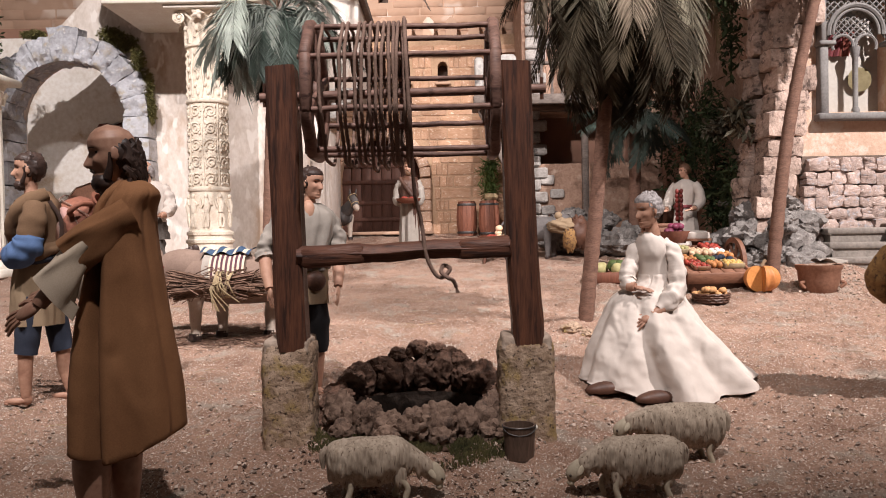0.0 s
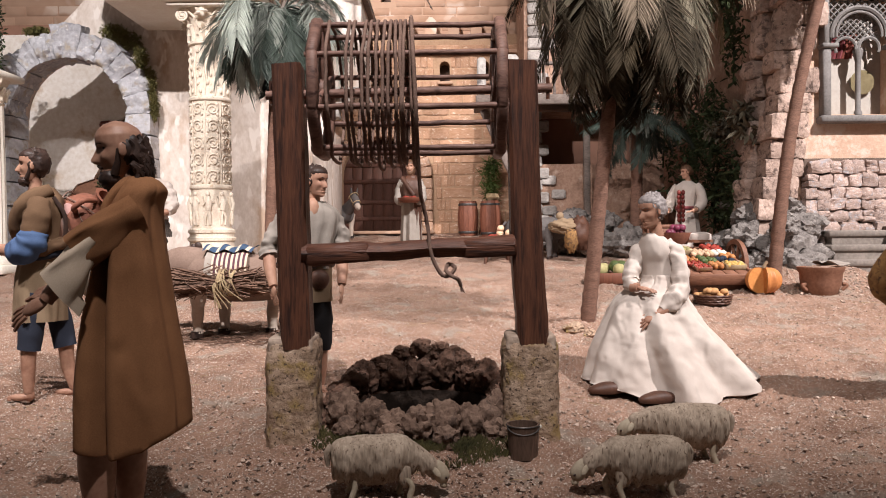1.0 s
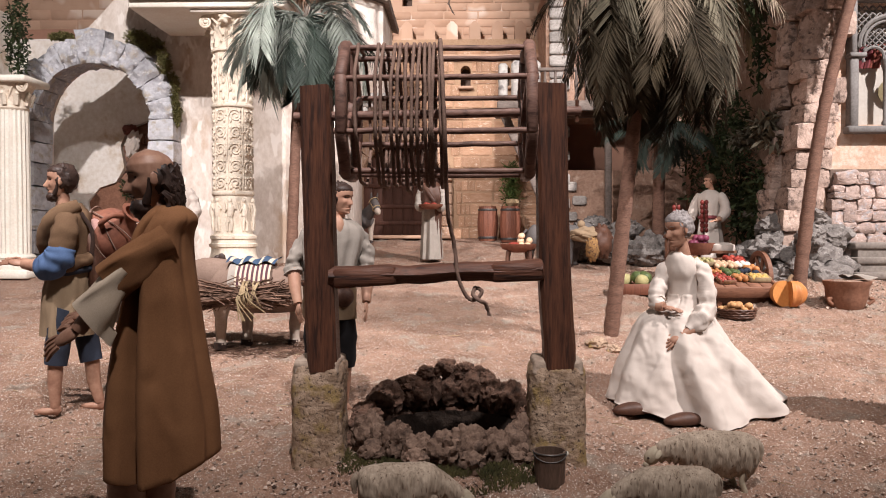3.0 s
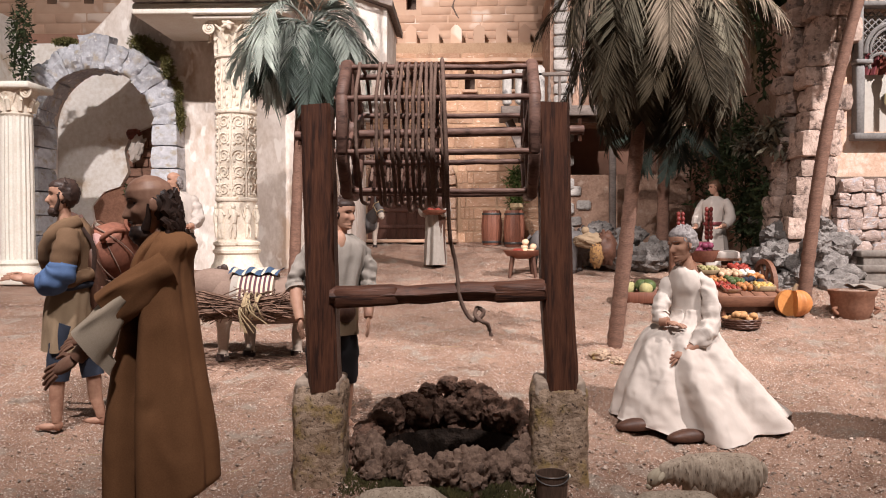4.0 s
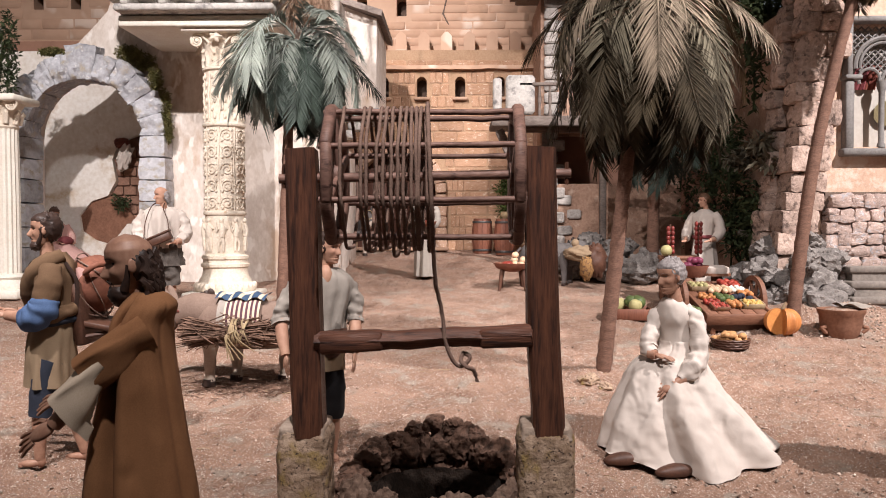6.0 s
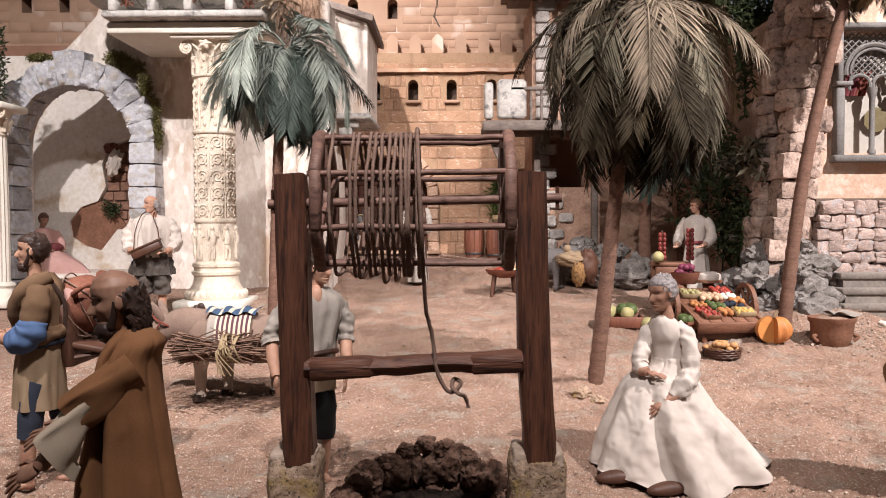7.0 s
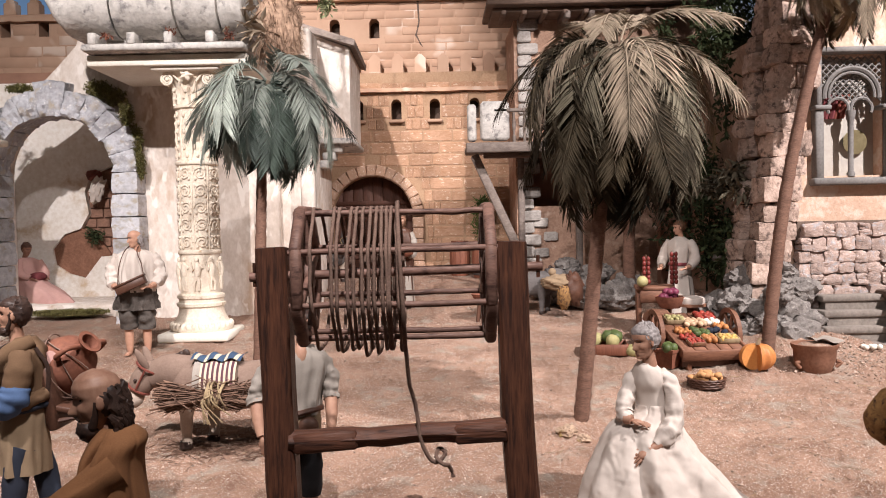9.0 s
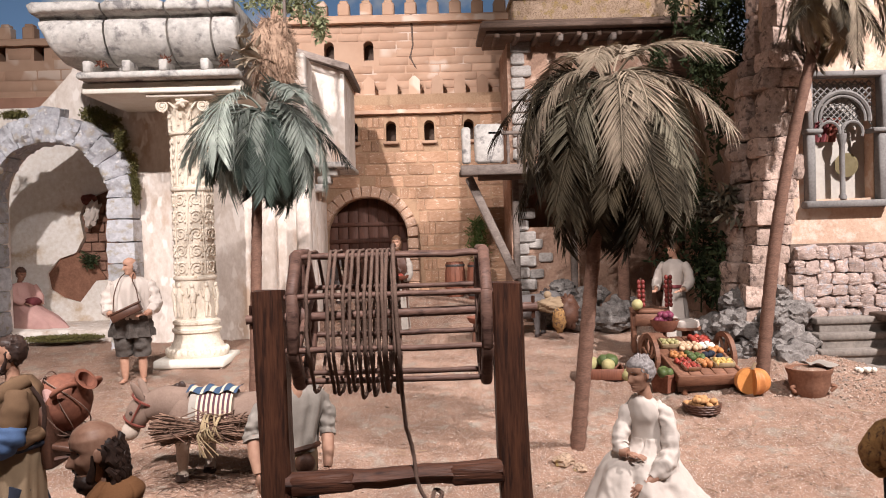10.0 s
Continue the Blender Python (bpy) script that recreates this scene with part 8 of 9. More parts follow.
# dark-robed figure passing at the edge
g = Geo().place((0.756, 1.26, gz(0.756, 1.26)), rotz(150) @ SLIM, 0.40)
g.mi = 0
g.loft([tuple(r) for r in smooth_path([V3(r) for r in [(0, 0, 0.06, 0.12, 0.13), (0, 0, 0.25, 0.13, 0.135), (0, 0, 0.45, 0.135, 0.14), (0, 0, 0.62, 0.11, 0.13), (0, 0, 0.76, 0.09, 0.13), (0, 0, 0.82, 0.055, 0.08), (0, 0, 0.84, 0.04, 0.045)]], 4)], 56, fold(7, 11, 0.09, 0.4, 1))
g.mi = 1
sleeve(g, [(0.02, 0.08, 0.60), (0.13, 0.07, 0.53), (0.18, 0.03, 0.44), (0.14, 0.0, 0.37)], [0.06, 0.07, 0.065, 0.04], 1, 22, 0.25)
sleeve(g, [(0.02, 0.12, 0.66), (0.08, 0.14, 0.53), (0.12, 0.08, 0.42)], [0.06, 0.075, 0.05], 1, 22, 0.25)
g.mi = 2
for sy in (1, -1):
    g.tube([(0, sy * 0.05, 0.12), (0, sy * 0.05, 0.02)], [0.035, 0.022], 10)
    foot(g, (0, sy * 0.05, 0.0), sy * 6, 0.085, 2)
add_head(g, (0.02, 0, 0.925), 0.148, 0, 0, 2, 0, "scarf", 0.0, 20.0)
solo("dark_robed_figure", g, [M_BLACK, M_OCHRE, M_SKIN], "display figure in a black robe with an ochre sash", "statue", recalc=False)


# ---- carved animals: each one mesh ----
def sheep(at, heading, length, head_dip, seed, label):
    """length: nose to tail, metres."""
    g = Geo().place(at, rotz(heading), length)

    def hull(stations, nu, nv, locks):
        """A fleece skin over rings (x, z, half-width, half-height), locks hanging down the flanks."""
        path = smooth_path([V3(q) for q in stations], nu)
        m = len(path)
        vs = []
        for i, (x, z, ry, rz) in enumerate(path):
            for j in range(nv):
                a = 2 * math.pi * j / nv
                cy, cz = math.cos(a), math.sin(a)
                side = abs(cy) ** 0.8
                n1 = noise.noise(Vector((x * 26 + seed, 1.1 * cz + 3 * (cy > 0), seed)))
                n2 = noise.noise(Vector((x * 60 + seed, 2.5 * cz + 3 * (cy > 0), 4.0)))
                big = noise.noise(Vector((x * 5 + seed, cy * 1.5, cz * 1.5)))
                k = 1 + locks * side * (0.10 * abs(n1) * 2 + 0.07 * n2) + 0.06 * big
                hem = locks * 0.035 * max(0, -cz) * (1 + 1.5 * n1)
                vs.append((x, cy * ry * k, z + cz * rz * k - hem))
        vs += [(path[0][0], 0, path[0][1]), (path[-1][0], 0, path[-1][1])]
        fs = [(i * nv + j, i * nv + (j + 1) % nv, (i + 1) * nv + (j + 1) % nv, (i + 1) * nv + j) for i in range(m - 1) for j in range(nv)]
        fs += [(m * nv, (j + 1) % nv, j) for j in range(nv)] + [(m * nv + 1, (m - 1) * nv + j, (m - 1) * nv + (j + 1) % nv) for j in range(nv)]
        g.add(vs, fs)
    g.mi = 0
    dz = 0.14 * head_dip
    hull([(-0.50, 0.345, 0.02, 0.03), (-0.485, 0.34, 0.09, 0.11), (-0.42, 0.335, 0.130, 0.155), (-0.28, 0.335, 0.148, 0.170), (-0.12, 0.335, 0.150, 0.172), (0.0, 0.342, 0.138, 0.160), (0.075, 0.356, 0.108, 0.138), (0.14, 0.378 - 0.2 * dz, 0.080, 0.104), (0.22, 0.392 - 0.55 * dz, 0.062, 0.080), (0.30, 0.398 - dz, 0.053, 0.066), (0.335, 0.392 - dz, 0.02, 0.03)], 9, 84, 1.0)
    hx, hz_ = 0.355, 0.345 - 1.15 * dz
    g.mi = 1
    t = roty(34 + 34 * head_dip)
    g.ball((hx, 0, hz_), (0.118, 0.052, 0.062), 30, 22, t, lambda d: 1 - 0.38 * max(0, d[0]) ** 1.3 + 0.07 * max(0, d[2]) * (d[0] < 0.4))
    g.ball(V3([hx, 0, hz_]) + t @ V3([0.080, 0, -0.012]), (0.030, 0.030, 0.030), 14, 10, t)
    for s in (-1, 1):
        g.mi = 1
        g.ball(V3([hx - 0.040, s * 0.062, hz_ + 0.036]), (0.050, 0.012, 0.024), 14, 9, roty(52) @ rotz(s * 24))
        g.mi = 2
        e = V3([hx, 0, hz_]) + t @ V3([0.028, s * 0.044, 0.030])
        g.ball(e, 0.010, 8, 6)
        g.ball(V3([hx, 0, hz_]) + t @ V3([0.104, s * 0.012, -0.004]), 0.005, 6, 5)
    g.mi = 2
    g.tube([V3([hx, 0, hz_]) + t @ V3([0.090, s * 0.024, -0.024]) for s in (-1, 0, 1)], 0.003, 5)
    for (x, s, lift) in ((0.03, 1, 0.0), (0.07, -1, 0.06), (-0.37, 1, 0.0), (-0.32, -1, -0.02)):
        g.mi = 0
        g.ball((x, s * 0.068, 0.215), (0.050, 0.036, 0.105), 40, 34, None, lambda d: 1 + 0.12 * abs(noise.noise(Vector((d[0] * 7 + seed, d[1] * 7, d[2] * 1.2)))))
        g.mi = 1
        g.tube(smooth_path([(x, s * 0.080, 0.20), (x + 0.02 + 0.6 * lift, s * 0.080, 0.12), (x - 0.005 + 0.7 * lift, s * 0.080, 0.035), (x + lift, s * 0.080, 0.0)], 4), 0.024, 10)
        g.ball((x + lift + 0.012, s * 0.080, 0.014), (0.034, 0.024, 0.018), 10, 7)
    g.mi = 0
    tail_ = smooth_path([(-0.485, 0, 0.42), (-0.525, 0, 0.37), (-0.525, 0, 0.27)], 5)
    g.tube(tail_, [0.036 - 0.022 * (i / (len(tail_) - 1)) ** 2 for i in range(len(tail_))], 12)
    return solo("sheep_figure", g, [M_WOOL, M_FLEECE_FACE, M_HAIR], label, "statue", "sheep figures", recalc=False)


sheep((-0.061, 0.885, gz(-0.061, 0.885) - 0.002), 3, 0.140, 1.0, 1.0, "carved cream woolly sheep figure grazing with lowered head")
sheep((0.192, 0.905, gz(0.192, 0.905) - 0.008), 182, 0.142, 0.75, 5.0, "carved cream woolly sheep figure looking ahead")
sheep((0.273, 1.020, gz(0.273, 1.020) - 0.008), 178, 0.150, 0.35, 9.0, "carved cream woolly sheep figure looking ahead")


def donkey(at, heading, size, mats, label, dip=0.35, halter=True):
    """Height at the back is about 0.62 of size."""
    g = Geo().place(at, rotz(heading), size)
    g.mi = 0
    body = smooth_path([(-0.43, 0, 0.44), (-0.34, 0, 0.42), (-0.15, 0, 0.395), (0.08, 0, 0.395), (0.27, 0, 0.42), (0.36, 0, 0.45)], 4)
    rr = np.interp(np.linspace(0, 1, len(body)), [0, 0.12, 0.35, 0.65, 0.88, 1], [0.06, 0.145, 0.158, 0.162, 0.145, 0.07])
    g.tube(body, rr, 30, squash=0.80)
    neck = smooth_path([(0.24, 0, 0.46), (0.40, 0, 0.57 - 0.08 * dip), (0.52, 0, 0.70 - 0.27 * dip)], 4)
    g.tube(neck, np.linspace(0.14, 0.082, len(neck)), 18, squash=0.70)
    hx, hz_ = 0.575, 0.70 - 0.30 * dip
    t = roty(48 + 14 * dip)
    c = V3([hx, 0, hz_])
    g.ball(c, (0.15, 0.068, 0.085), 30, 20, t, lambda d: 1 - 0.2 * max(0, d[0]))
    g.mi = 1
    g.ball(c + t @ V3([0.125, 0, -0.006]), (0.072, 0.052, 0.058), 22, 16, t)
    g.mi = 0
    for s in (-1, 1):
        g.ball(c + t @ V3([-0.14, s * 0.055, 0.055]), (0.085, 0.014, 0.028), 16, 10, rotz(s * 24) @ roty(100 + 20 * dip) @ rotx(s * 30))
        g.mi = 3
        g.ball(c + t @ V3([0.0, s * 0.064, 0.03]), 0.013, 8, 6)
        g.ball(c + t @ V3([0.175, s * 0.026, 0.012]), 0.009, 6, 5)
        g.mi = 0
    for k in range(9):
        a = k / 8
        p = V3([0.28 + 0.24 * a, 0, 0.60 + 0.15 * a - 0.28 * dip * a])
        g.mi = 3
        g.ball(p, (0.03, 0.012, 0.04), 8, 6)
    for (x, s, f) in ((0.25, 1, 0.01), (0.13, -1, 0.0), (-0.33, 1, -0.03), (-0.24, -1, 0.04)):
        g.mi = 1
        path = smooth_path([(x, s * 0.07, 0.42), (x + f * 0.5, s * 0.085, 0.27), (x + f, s * 0.085, 0.15), (x + f, s * 0.085, 0.03)], 4)
        g.tube(path, np.interp(np.linspace(0, 1, len(path)), [0, 0.35, 0.55, 0.62, 0.9, 1], [0.095, 0.056, 0.038, 0.044, 0.030, 0.038]), 12)
        g.mi = 3
        g.lathe([(0.046, 0), (0.040, 0.045)], 10, (x + f + 0.006, s * 0.085, 0.0))
    g.mi = 0
    g.tube(smooth_path([(-0.43, 0, 0.50), (-0.49, 0, 0.42), (-0.48, 0, 0.26)], 4), [0.02, 0.018, 0.016, 0.014, 0.013, 0.014, 0.02, 0.024, 0.012], 8)
    if halter:
        g.mi = 2
        for o, r in ((0.06, 0.075), (-0.10, 0.092)):
            g.tube([c + t @ V3([o, r * 0.86 * math.cos(a), r * math.sin(a)]) for a in np.linspace(0, 6.283, 20)[:-1]], 0.008, 5, closed=True)
        for s in (-1, 1):
            g.tube([c + t @ V3([0.06, s * 0.066, 0]), c + t @ V3([-0.10, s * 0.08, 0])], 0.007, 5)
    return solo("donkey_figure", g, mats, label, "statue", recalc=False)


donkey((-0.440, 1.735, gz(-0.440, 1.735)), 178, 0.315, [M_DONKEY, M_DONKEY_P, M_REDSTRAP, M_HAIR], "grey-brown carved donkey figure with red halter and loads", 0.9)
donkey((-0.475, 3.72, gz(-0.475, 3.72)), -55, 0.26, [M_DONKEY_G, M_DONKEY_P, M_STRAW, M_HAIR], "dark grey carved donkey figure with a white halter", 0.2)
donkey((0.335, 2.93, gz(0.335, 2.93)), 10, 0.27, [M_DONKEY_G, M_DONKEY_G, M_REDSTRAP, M_HAIR], "dark grey carved donkey figure with head lowered", 1.1)

# load of the donkey: twig bundle, striped blanket, rolled cloth
bundle = thing("twig_bundle", (-0.45, 1.66, 0.20), "bundle of dry brown twigs tied with straw rope", "firewood")
g = Geo()
for k in range(230):
    a, r = RNG.uniform(0, 6.28), 0.024 * math.sqrt(RNG.random())
    y, z = 1.655 + r * math.cos(a), 0.205 + r * math.sin(a) * 0.8
    x0, x1 = -0.556 + RNG.uniform(-0.015, 0.03), -0.372 + RNG.uniform(-0.03, 0.02)
    j = lambda: RNG.uniform(-0.016, 0.016)
    g.tube([(x0, y + j(), z + j()), ((x0 + x1) / 2, y * 0.5 + 0.5 * 1.655, z * 0.6 + 0.4 * 0.205), (x1, y + j(), z + j())], RNG.uniform(0.0010, 0.0022), 4)
for k in range(90):
    x, a = RNG.uniform(-0.55, -0.38), RNG.uniform(0, 6.28)
    y, z = 1.655 + 0.026 * math.cos(a), 0.206 + 0.023 * math.sin(a)
    d = V3([RNG.uniform(-0.06, 0.06), RNG.uniform(-0.03, 0.01), RNG.uniform(-0.03, 0.03)])
    p = V3([x, y, z])
    g.tube([p - d * 0.6, p + V3([0, 0, RNG.uniform(-0.006, 0.006)]), p + d * 0.6], RNG.uniform(0.0006, 0.0013), 4)
tagged(part("twig_mass", g, M_TWIG, bundle, recalc=False), kind="stuff")
for k in range(9):
    x = -0.462 + 0.0042 * k + RNG.uniform(-0.003, 0.003)
    tl = RNG.uniform(-0.4, 0.4)
    part("tie", Geo().tube([(x + tl * 0.03 * math.sin(a), 1.655 + 0.030 * math.cos(a), 0.206 + 0.027 * math.sin(a)) for a in np.linspace(0, 6.283, 22)[:-1]], 0.0017, 5, closed=True), M_STRAW, bundle)
for k in range(8):
    a = RNG.uniform(-2.2, -0.6)
    part("tie_end", Geo().tube(smooth_path([(-0.445, 1.627, 0.215), (-0.445 + 0.02 * math.cos(a * 2), 1.618, 0.20), (-0.445 + 0.05 * math.cos(a), 1.622, 0.205 + 0.05 * math.sin(a))], 4), 0.0011, 4), M_STRAW, bundle)


def over_back(u, v, lift=0.0):
    """A cloth draped across the back: u along, v across."""
    a = (v - 0.5) * 3.3
    return (-0.500 + 0.086 * u, 1.735 + (0.052 + lift) * math.sin(a), 0.214 + (0.058 + lift) * math.cos(a) - 0.018 * max(0, abs(v - 0.5) - 0.3))


blanket = thing("striped_blanket", (-0.47, 1.735, 0.28), "cream and plum striped blanket over the donkey's back", "blanket")
for k in range(15):
    g = Geo().sheet(lambda u, v, k=k: V3(over_back((k + u) / 15 * 0.86 + 0.14, v)) + V3([0.0, 0, 0.001 * math.sin(9 * v + k)]), 2, 20)
    part("stripe", g, M_CREAMC if k % 2 == 0 else M_STRIPE_D, blanket, recalc=False)
g = Geo().sheet(lambda u, v: V3(over_back(u * 0.17 - 0.02, v, 0.001)), 3, 20)
part("edge", g, M_GREY, blanket, recalc=False)
roll = thing("rolled_blue_cloth", (-0.47, 1.72, 0.295), "rolled blue and white checked cloth on the blanket", "cloth")
for k in range(15):
    g = Geo().sheet(lambda u, v, k=k: V3(over_back((k + u * 1.02) / 15 * 1.20 - 0.12, 0.34 + 0.16 * v, 0.006 + 0.004 * math.sin(math.pi * v))) + V3([0.012 * v, 0, 0.0035 * math.sin((k + u) * 1.15 + 2.4 * v)]), 3, 8)
    part("fold", g, M_CREAMC if k % 3 == 1 else M_DENIM, roll, recalc=False)

# cloth and produce heaped on the far donkey's pack
cl = thing("pack_cloth", (0.42, 2.86, 0.30), "crumpled pale cloth and ochre bag over a pack", "cloth")
part("pale_cloth", Geo().ball((0.42, 2.865, 0.325), (0.050, 0.042, 0.026), 40, 30, None, lambda d: 1 + 0.30 * noise.noise(Vector(d) * 1.7) + 0.14 * noise.noise(Vector(d) * 6)), M_TAN, cl)
part("bag", Geo().ball((0.475, 2.86, 0.30), (0.035, 0.035, 0.055), 24, 18, None, hairy(0.3, 3, 5)), M_LEATHER, cl)
part("ochre_cloth", Geo().ball((0.44, 2.835, 0.275), (0.022, 0.02, 0.04), 20, 16, None, hairy(0.35, 3, 7)), M_OCHRE, cl)
part("yellow_melon", Geo().ball((0.405, 2.86, 0.360), 0.014, 14, 10), M_TAN, cl)


# ---- market stall ----
def crate(name, c, s, turn, wood, label, group="crates"):
    t = thing(name, c, label, "crate", group)
    def put(nm, p, z):
        g = Geo().place(c, turn, 1.0)
        g.box(p, z, bevel=0.0012)
        part(nm, g, wood, t)
    w, d, h = s
    put("base", (0, 0, 0.002), (w, d, 0.004))
    put("side", (-w / 2, 0, h / 2), (0.004, d, h))
    put("side", (w / 2, 0, h / 2), (0.004, d, h))
    put("end", (0, -d / 2, h / 2), (w, 0.004, h))
    put("end", (0, d / 2, h / 2), (w, 0.004, h))
    return t


def heap(name, c, turn, w, d, n, r, mtl, label, category, group, layers=1, squash=1.0, jitter=0.7, seed=1):
    """Loose round produce: each one a thing of its own."""
    rnd = random.Random(seed)
    ms = []
    for k in range(3):
        g = Geo().ball((0, 0, 0), (r, r * rnd.uniform(0.86, 1.0), r * squash * rnd.uniform(0.88, 1.0)), 12, 9, None, lambda d: 1 + 0.05 * noise.noise(Vector(d) * 2 + Vector((k * 3, 0, 0))) - 0.10 * math.exp(-((d[2] - 1) / 0.1) ** 2))
        ms.append(g.mesh(name, mtl, 60))
    cols = max(1, int(w / (2 * r)))
    i = 0
    for k in range(n):
        lay = k // max(1, n // layers)
        x = rnd.uniform(-w / 2, w / 2) * (1 - 0.25 * lay)
        y = rnd.uniform(-d / 2, d / 2) * (1 - 0.25 * lay)
        if layers == 1:
            cx_ = k % cols
            row = k // cols
            rows = max(1, math.ceil(n / cols))
            x = (cx_ + 0.5) / cols * w - w / 2 + rnd.uniform(-jitter, jitter) * r
            y = (row + 0.5) / rows * d - d / 2 + rnd.uniform(-jitter, jitter) * r
        p = V3(c) + turn @ V3([x, y, r * squash * (0.9 + 1.25 * lay)])
        ob = new(name, ms[k % 3])
        ob.matrix_basis = Matrix.LocRotScale(Vector(p), Euler((rnd.uniform(-.5, .5), rnd.uniform(-.5, .5), rnd.uniform(0, 6))), None)
        tagged(ob, label, category, group)


ST = rotz(4) @ rotx(16) @ np.diag([0.84, 0.74, 1.0])
SC = V3([0.735, 2.335, 0.222])
sp = lambda x, y, z=0.0: SC + ST @ V3([x, y, z])
cart = thing("market_cart", tuple(SC - V3([0, 0, 0.1])), "tilted brown wooden cart used as a produce stall", "cart")
for k in range(5):
    g = Geo().place(SC, ST, 1.0)
    g.box((-0.082 + 0.041 * k, -0.0175, -0.006), (0.039, 0.365, 0.012), bevel=0.002)
    part("board", g, M_TABLE, cart)
for x, w_ in ((-0.106, 0.010), (0.106, 0.010)):
    g = Geo().place(SC, ST, 1.0)
    g.box((x, -0.0175, -0.006), (w_, 0.37, 0.026), bevel=0.002)
    part("side_rail", g, M_TABLE, cart)
g = Geo().place(SC, ST, 1.0)
g.box((0, -0.205, -0.010), (0.222, 0.010, 0.030), bevel=0.002)
part("front_rail", g, M_TABLE, cart)
for sx in (-1, 1):
    wc = V3([SC[0] + sx * 0.108, 2.365, 0.204])
    tw = rotz(4)
    rim = [(0, math.cos(a), math.sin(a)) for a in np.linspace(0, 6.283, 41)[:-1]]
    g = Geo().place(wc, tw, 1.0)
    g.add([(dx, q[1] * r, q[2] * r) for r in (0.074, 0.060) for dx in (-0.006, 0.006) for q in rim], [(a * 40 + k, a * 40 + (k + 1) % 40, b * 40 + (k + 1) % 40, b * 40 + k) for a, b in ((0, 1), (1, 3), (3, 2), (2, 0)) for k in range(40)])
    wheel = part("wheel", g, M_TABLE, cart, "spoked dark wooden wheel", smooth=40)
    for k in range(4):
        g = Geo().place(wc, tw @ rotx(22 + 45 * k), 1.0)
        g.box((0, 0, 0), (0.008, 0.124, 0.010), bevel=0.002)
        part("spoke", g, M_TABLE, wheel)
    g = Geo().place(wc, tw, 1.0)
    g.ball((0, 0, 0), (0.014, 0.017, 0.017), 14, 10)
    part("hub", g, M_LEATHER, wheel)
for x, y in ((-0.08, -0.175), (0.08, -0.175), (-0.08, 0.13), (0.08, 0.13)):
    p = sp(x, y, -0.012)
    zg = gz(p[0], p[1])
    part("leg", Geo().box((p[0], p[1], (p[2] + zg) / 2 - 0.004), (0.014, 0.014, p[2] - zg + 0.01), rotz(12), bevel=0.002), M_TABLE, cart)
part("front_beam", Geo().place(SC, ST).box((0, -0.185, -0.032), (0.21, 0.02, 0.03), bevel=0.003), M_LEATHER, cart)

# produce on the cart
crate("fruit_crate", sp(0.068, -0.115, 0.001), (0.066, 0.052, 0.014), ST, M_STRAW, "small pale crate filled with yellow fruit", "crates on the cart")
heap("yellow_fruit", sp(0.068, -0.115, 0.006), ST, 0.056, 0.044, 15, 0.0066, M_YELLOW, "small round yellow fruit in a crate", "fruit", "yellow fruit")
crate("fruit_crate", sp(-0.050, 0.075, 0.001), (0.066, 0.055, 0.014), ST, M_STRAW, "small pale crate filled with yellow-green fruit", "crates on the cart")
heap("pear", sp(-0.050, 0.075, 0.006), ST, 0.056, 0.044, 14, 0.0075, M_LIME, "pale green pear in a crate", "fruit", "pears", seed=2)
crate("fruit_crate", sp(-0.045, -0.135, 0.001), (0.052, 0.046, 0.012), ST, M_TABLE, "small brown crate filled with red peppers", "crates on the cart")
heap("red_pepper", sp(-0.045, -0.135, 0.005), ST, 0.046, 0.042, 20, 0.0055, M_RED, "small red pepper in a crate", "vegetable", "red peppers", seed=3)
heap("tomato", sp(-0.055, -0.085, 0.0), ST, 0.05, 0.035, 12, 0.0072, M_RED, "red tomato on the cart", "vegetable", "tomatoes", seed=4)
heap("orange", sp(-0.055, -0.03, 0.0), ST, 0.05, 0.04, 11, 0.0075, M_ORANGE, "orange fruit on the cart", "fruit", "oranges", seed=5)
heap("cabbage", sp(-0.005, -0.055, 0.0), ST, 0.06, 0.05, 9, 0.0105, M_GREENF, "dark green round vegetable on the cart", "vegetable", "greens", seed=6)
heap("onion", sp(0.01, 0.045, 0.0), ST, 0.075, 0.055, 22, 0.0088, M_ONION, "pale brown onion on the cart", "vegetable", "onions", seed=7)
heap("pomegranate", sp(0.012, -0.105, 0.0), ST, 0.045, 0.05, 12, 0.0085, M_ORANGE, "orange-red pomegranate on the cart", "fruit", "pomegranates", seed=8)
heap("red_apple", sp(0.068, 0.105, 0.0), ST, 0.065, 0.065, 22, 0.0092, M_RED, "red apple on the cart", "fruit", "red apples", seed=9)
heap("white_turnip", sp(0.075, 0.045, 0.0), ST, 0.055, 0.035, 8, 0.0085, M_CREAM, "white turnip on the cart", "vegetable", "turnips", seed=10)
heap("eggplant", sp(0.055, -0.045, 0.0), ST, 0.07, 0.03, 5, 0.011, M_NAVY, "dark long aubergine on the cart", "vegetable", "aubergines", seed=11, squash=0.8)
heap("peach", sp(0.085, 0.0, 0.0), ST, 0.045, 0.03, 8, 0.0085, M_ORANGE, "orange peach on the cart", "fruit", "peaches", seed=12)
for k, (x, y) in enumerate(((-0.045, -0.135), (0.012, -0.105), (0.068, 0.105))):
    g = Geo().place(sp(x, y, 0.002), ST).lathe([(0.026, 0), (0.03, 0.005), (0.031, 0.008), (0.028, 0.006)], 20)
    solo("round_tray", g, M_STRAW, "shallow woven round tray under the produce", "tray", "trays on the cart")

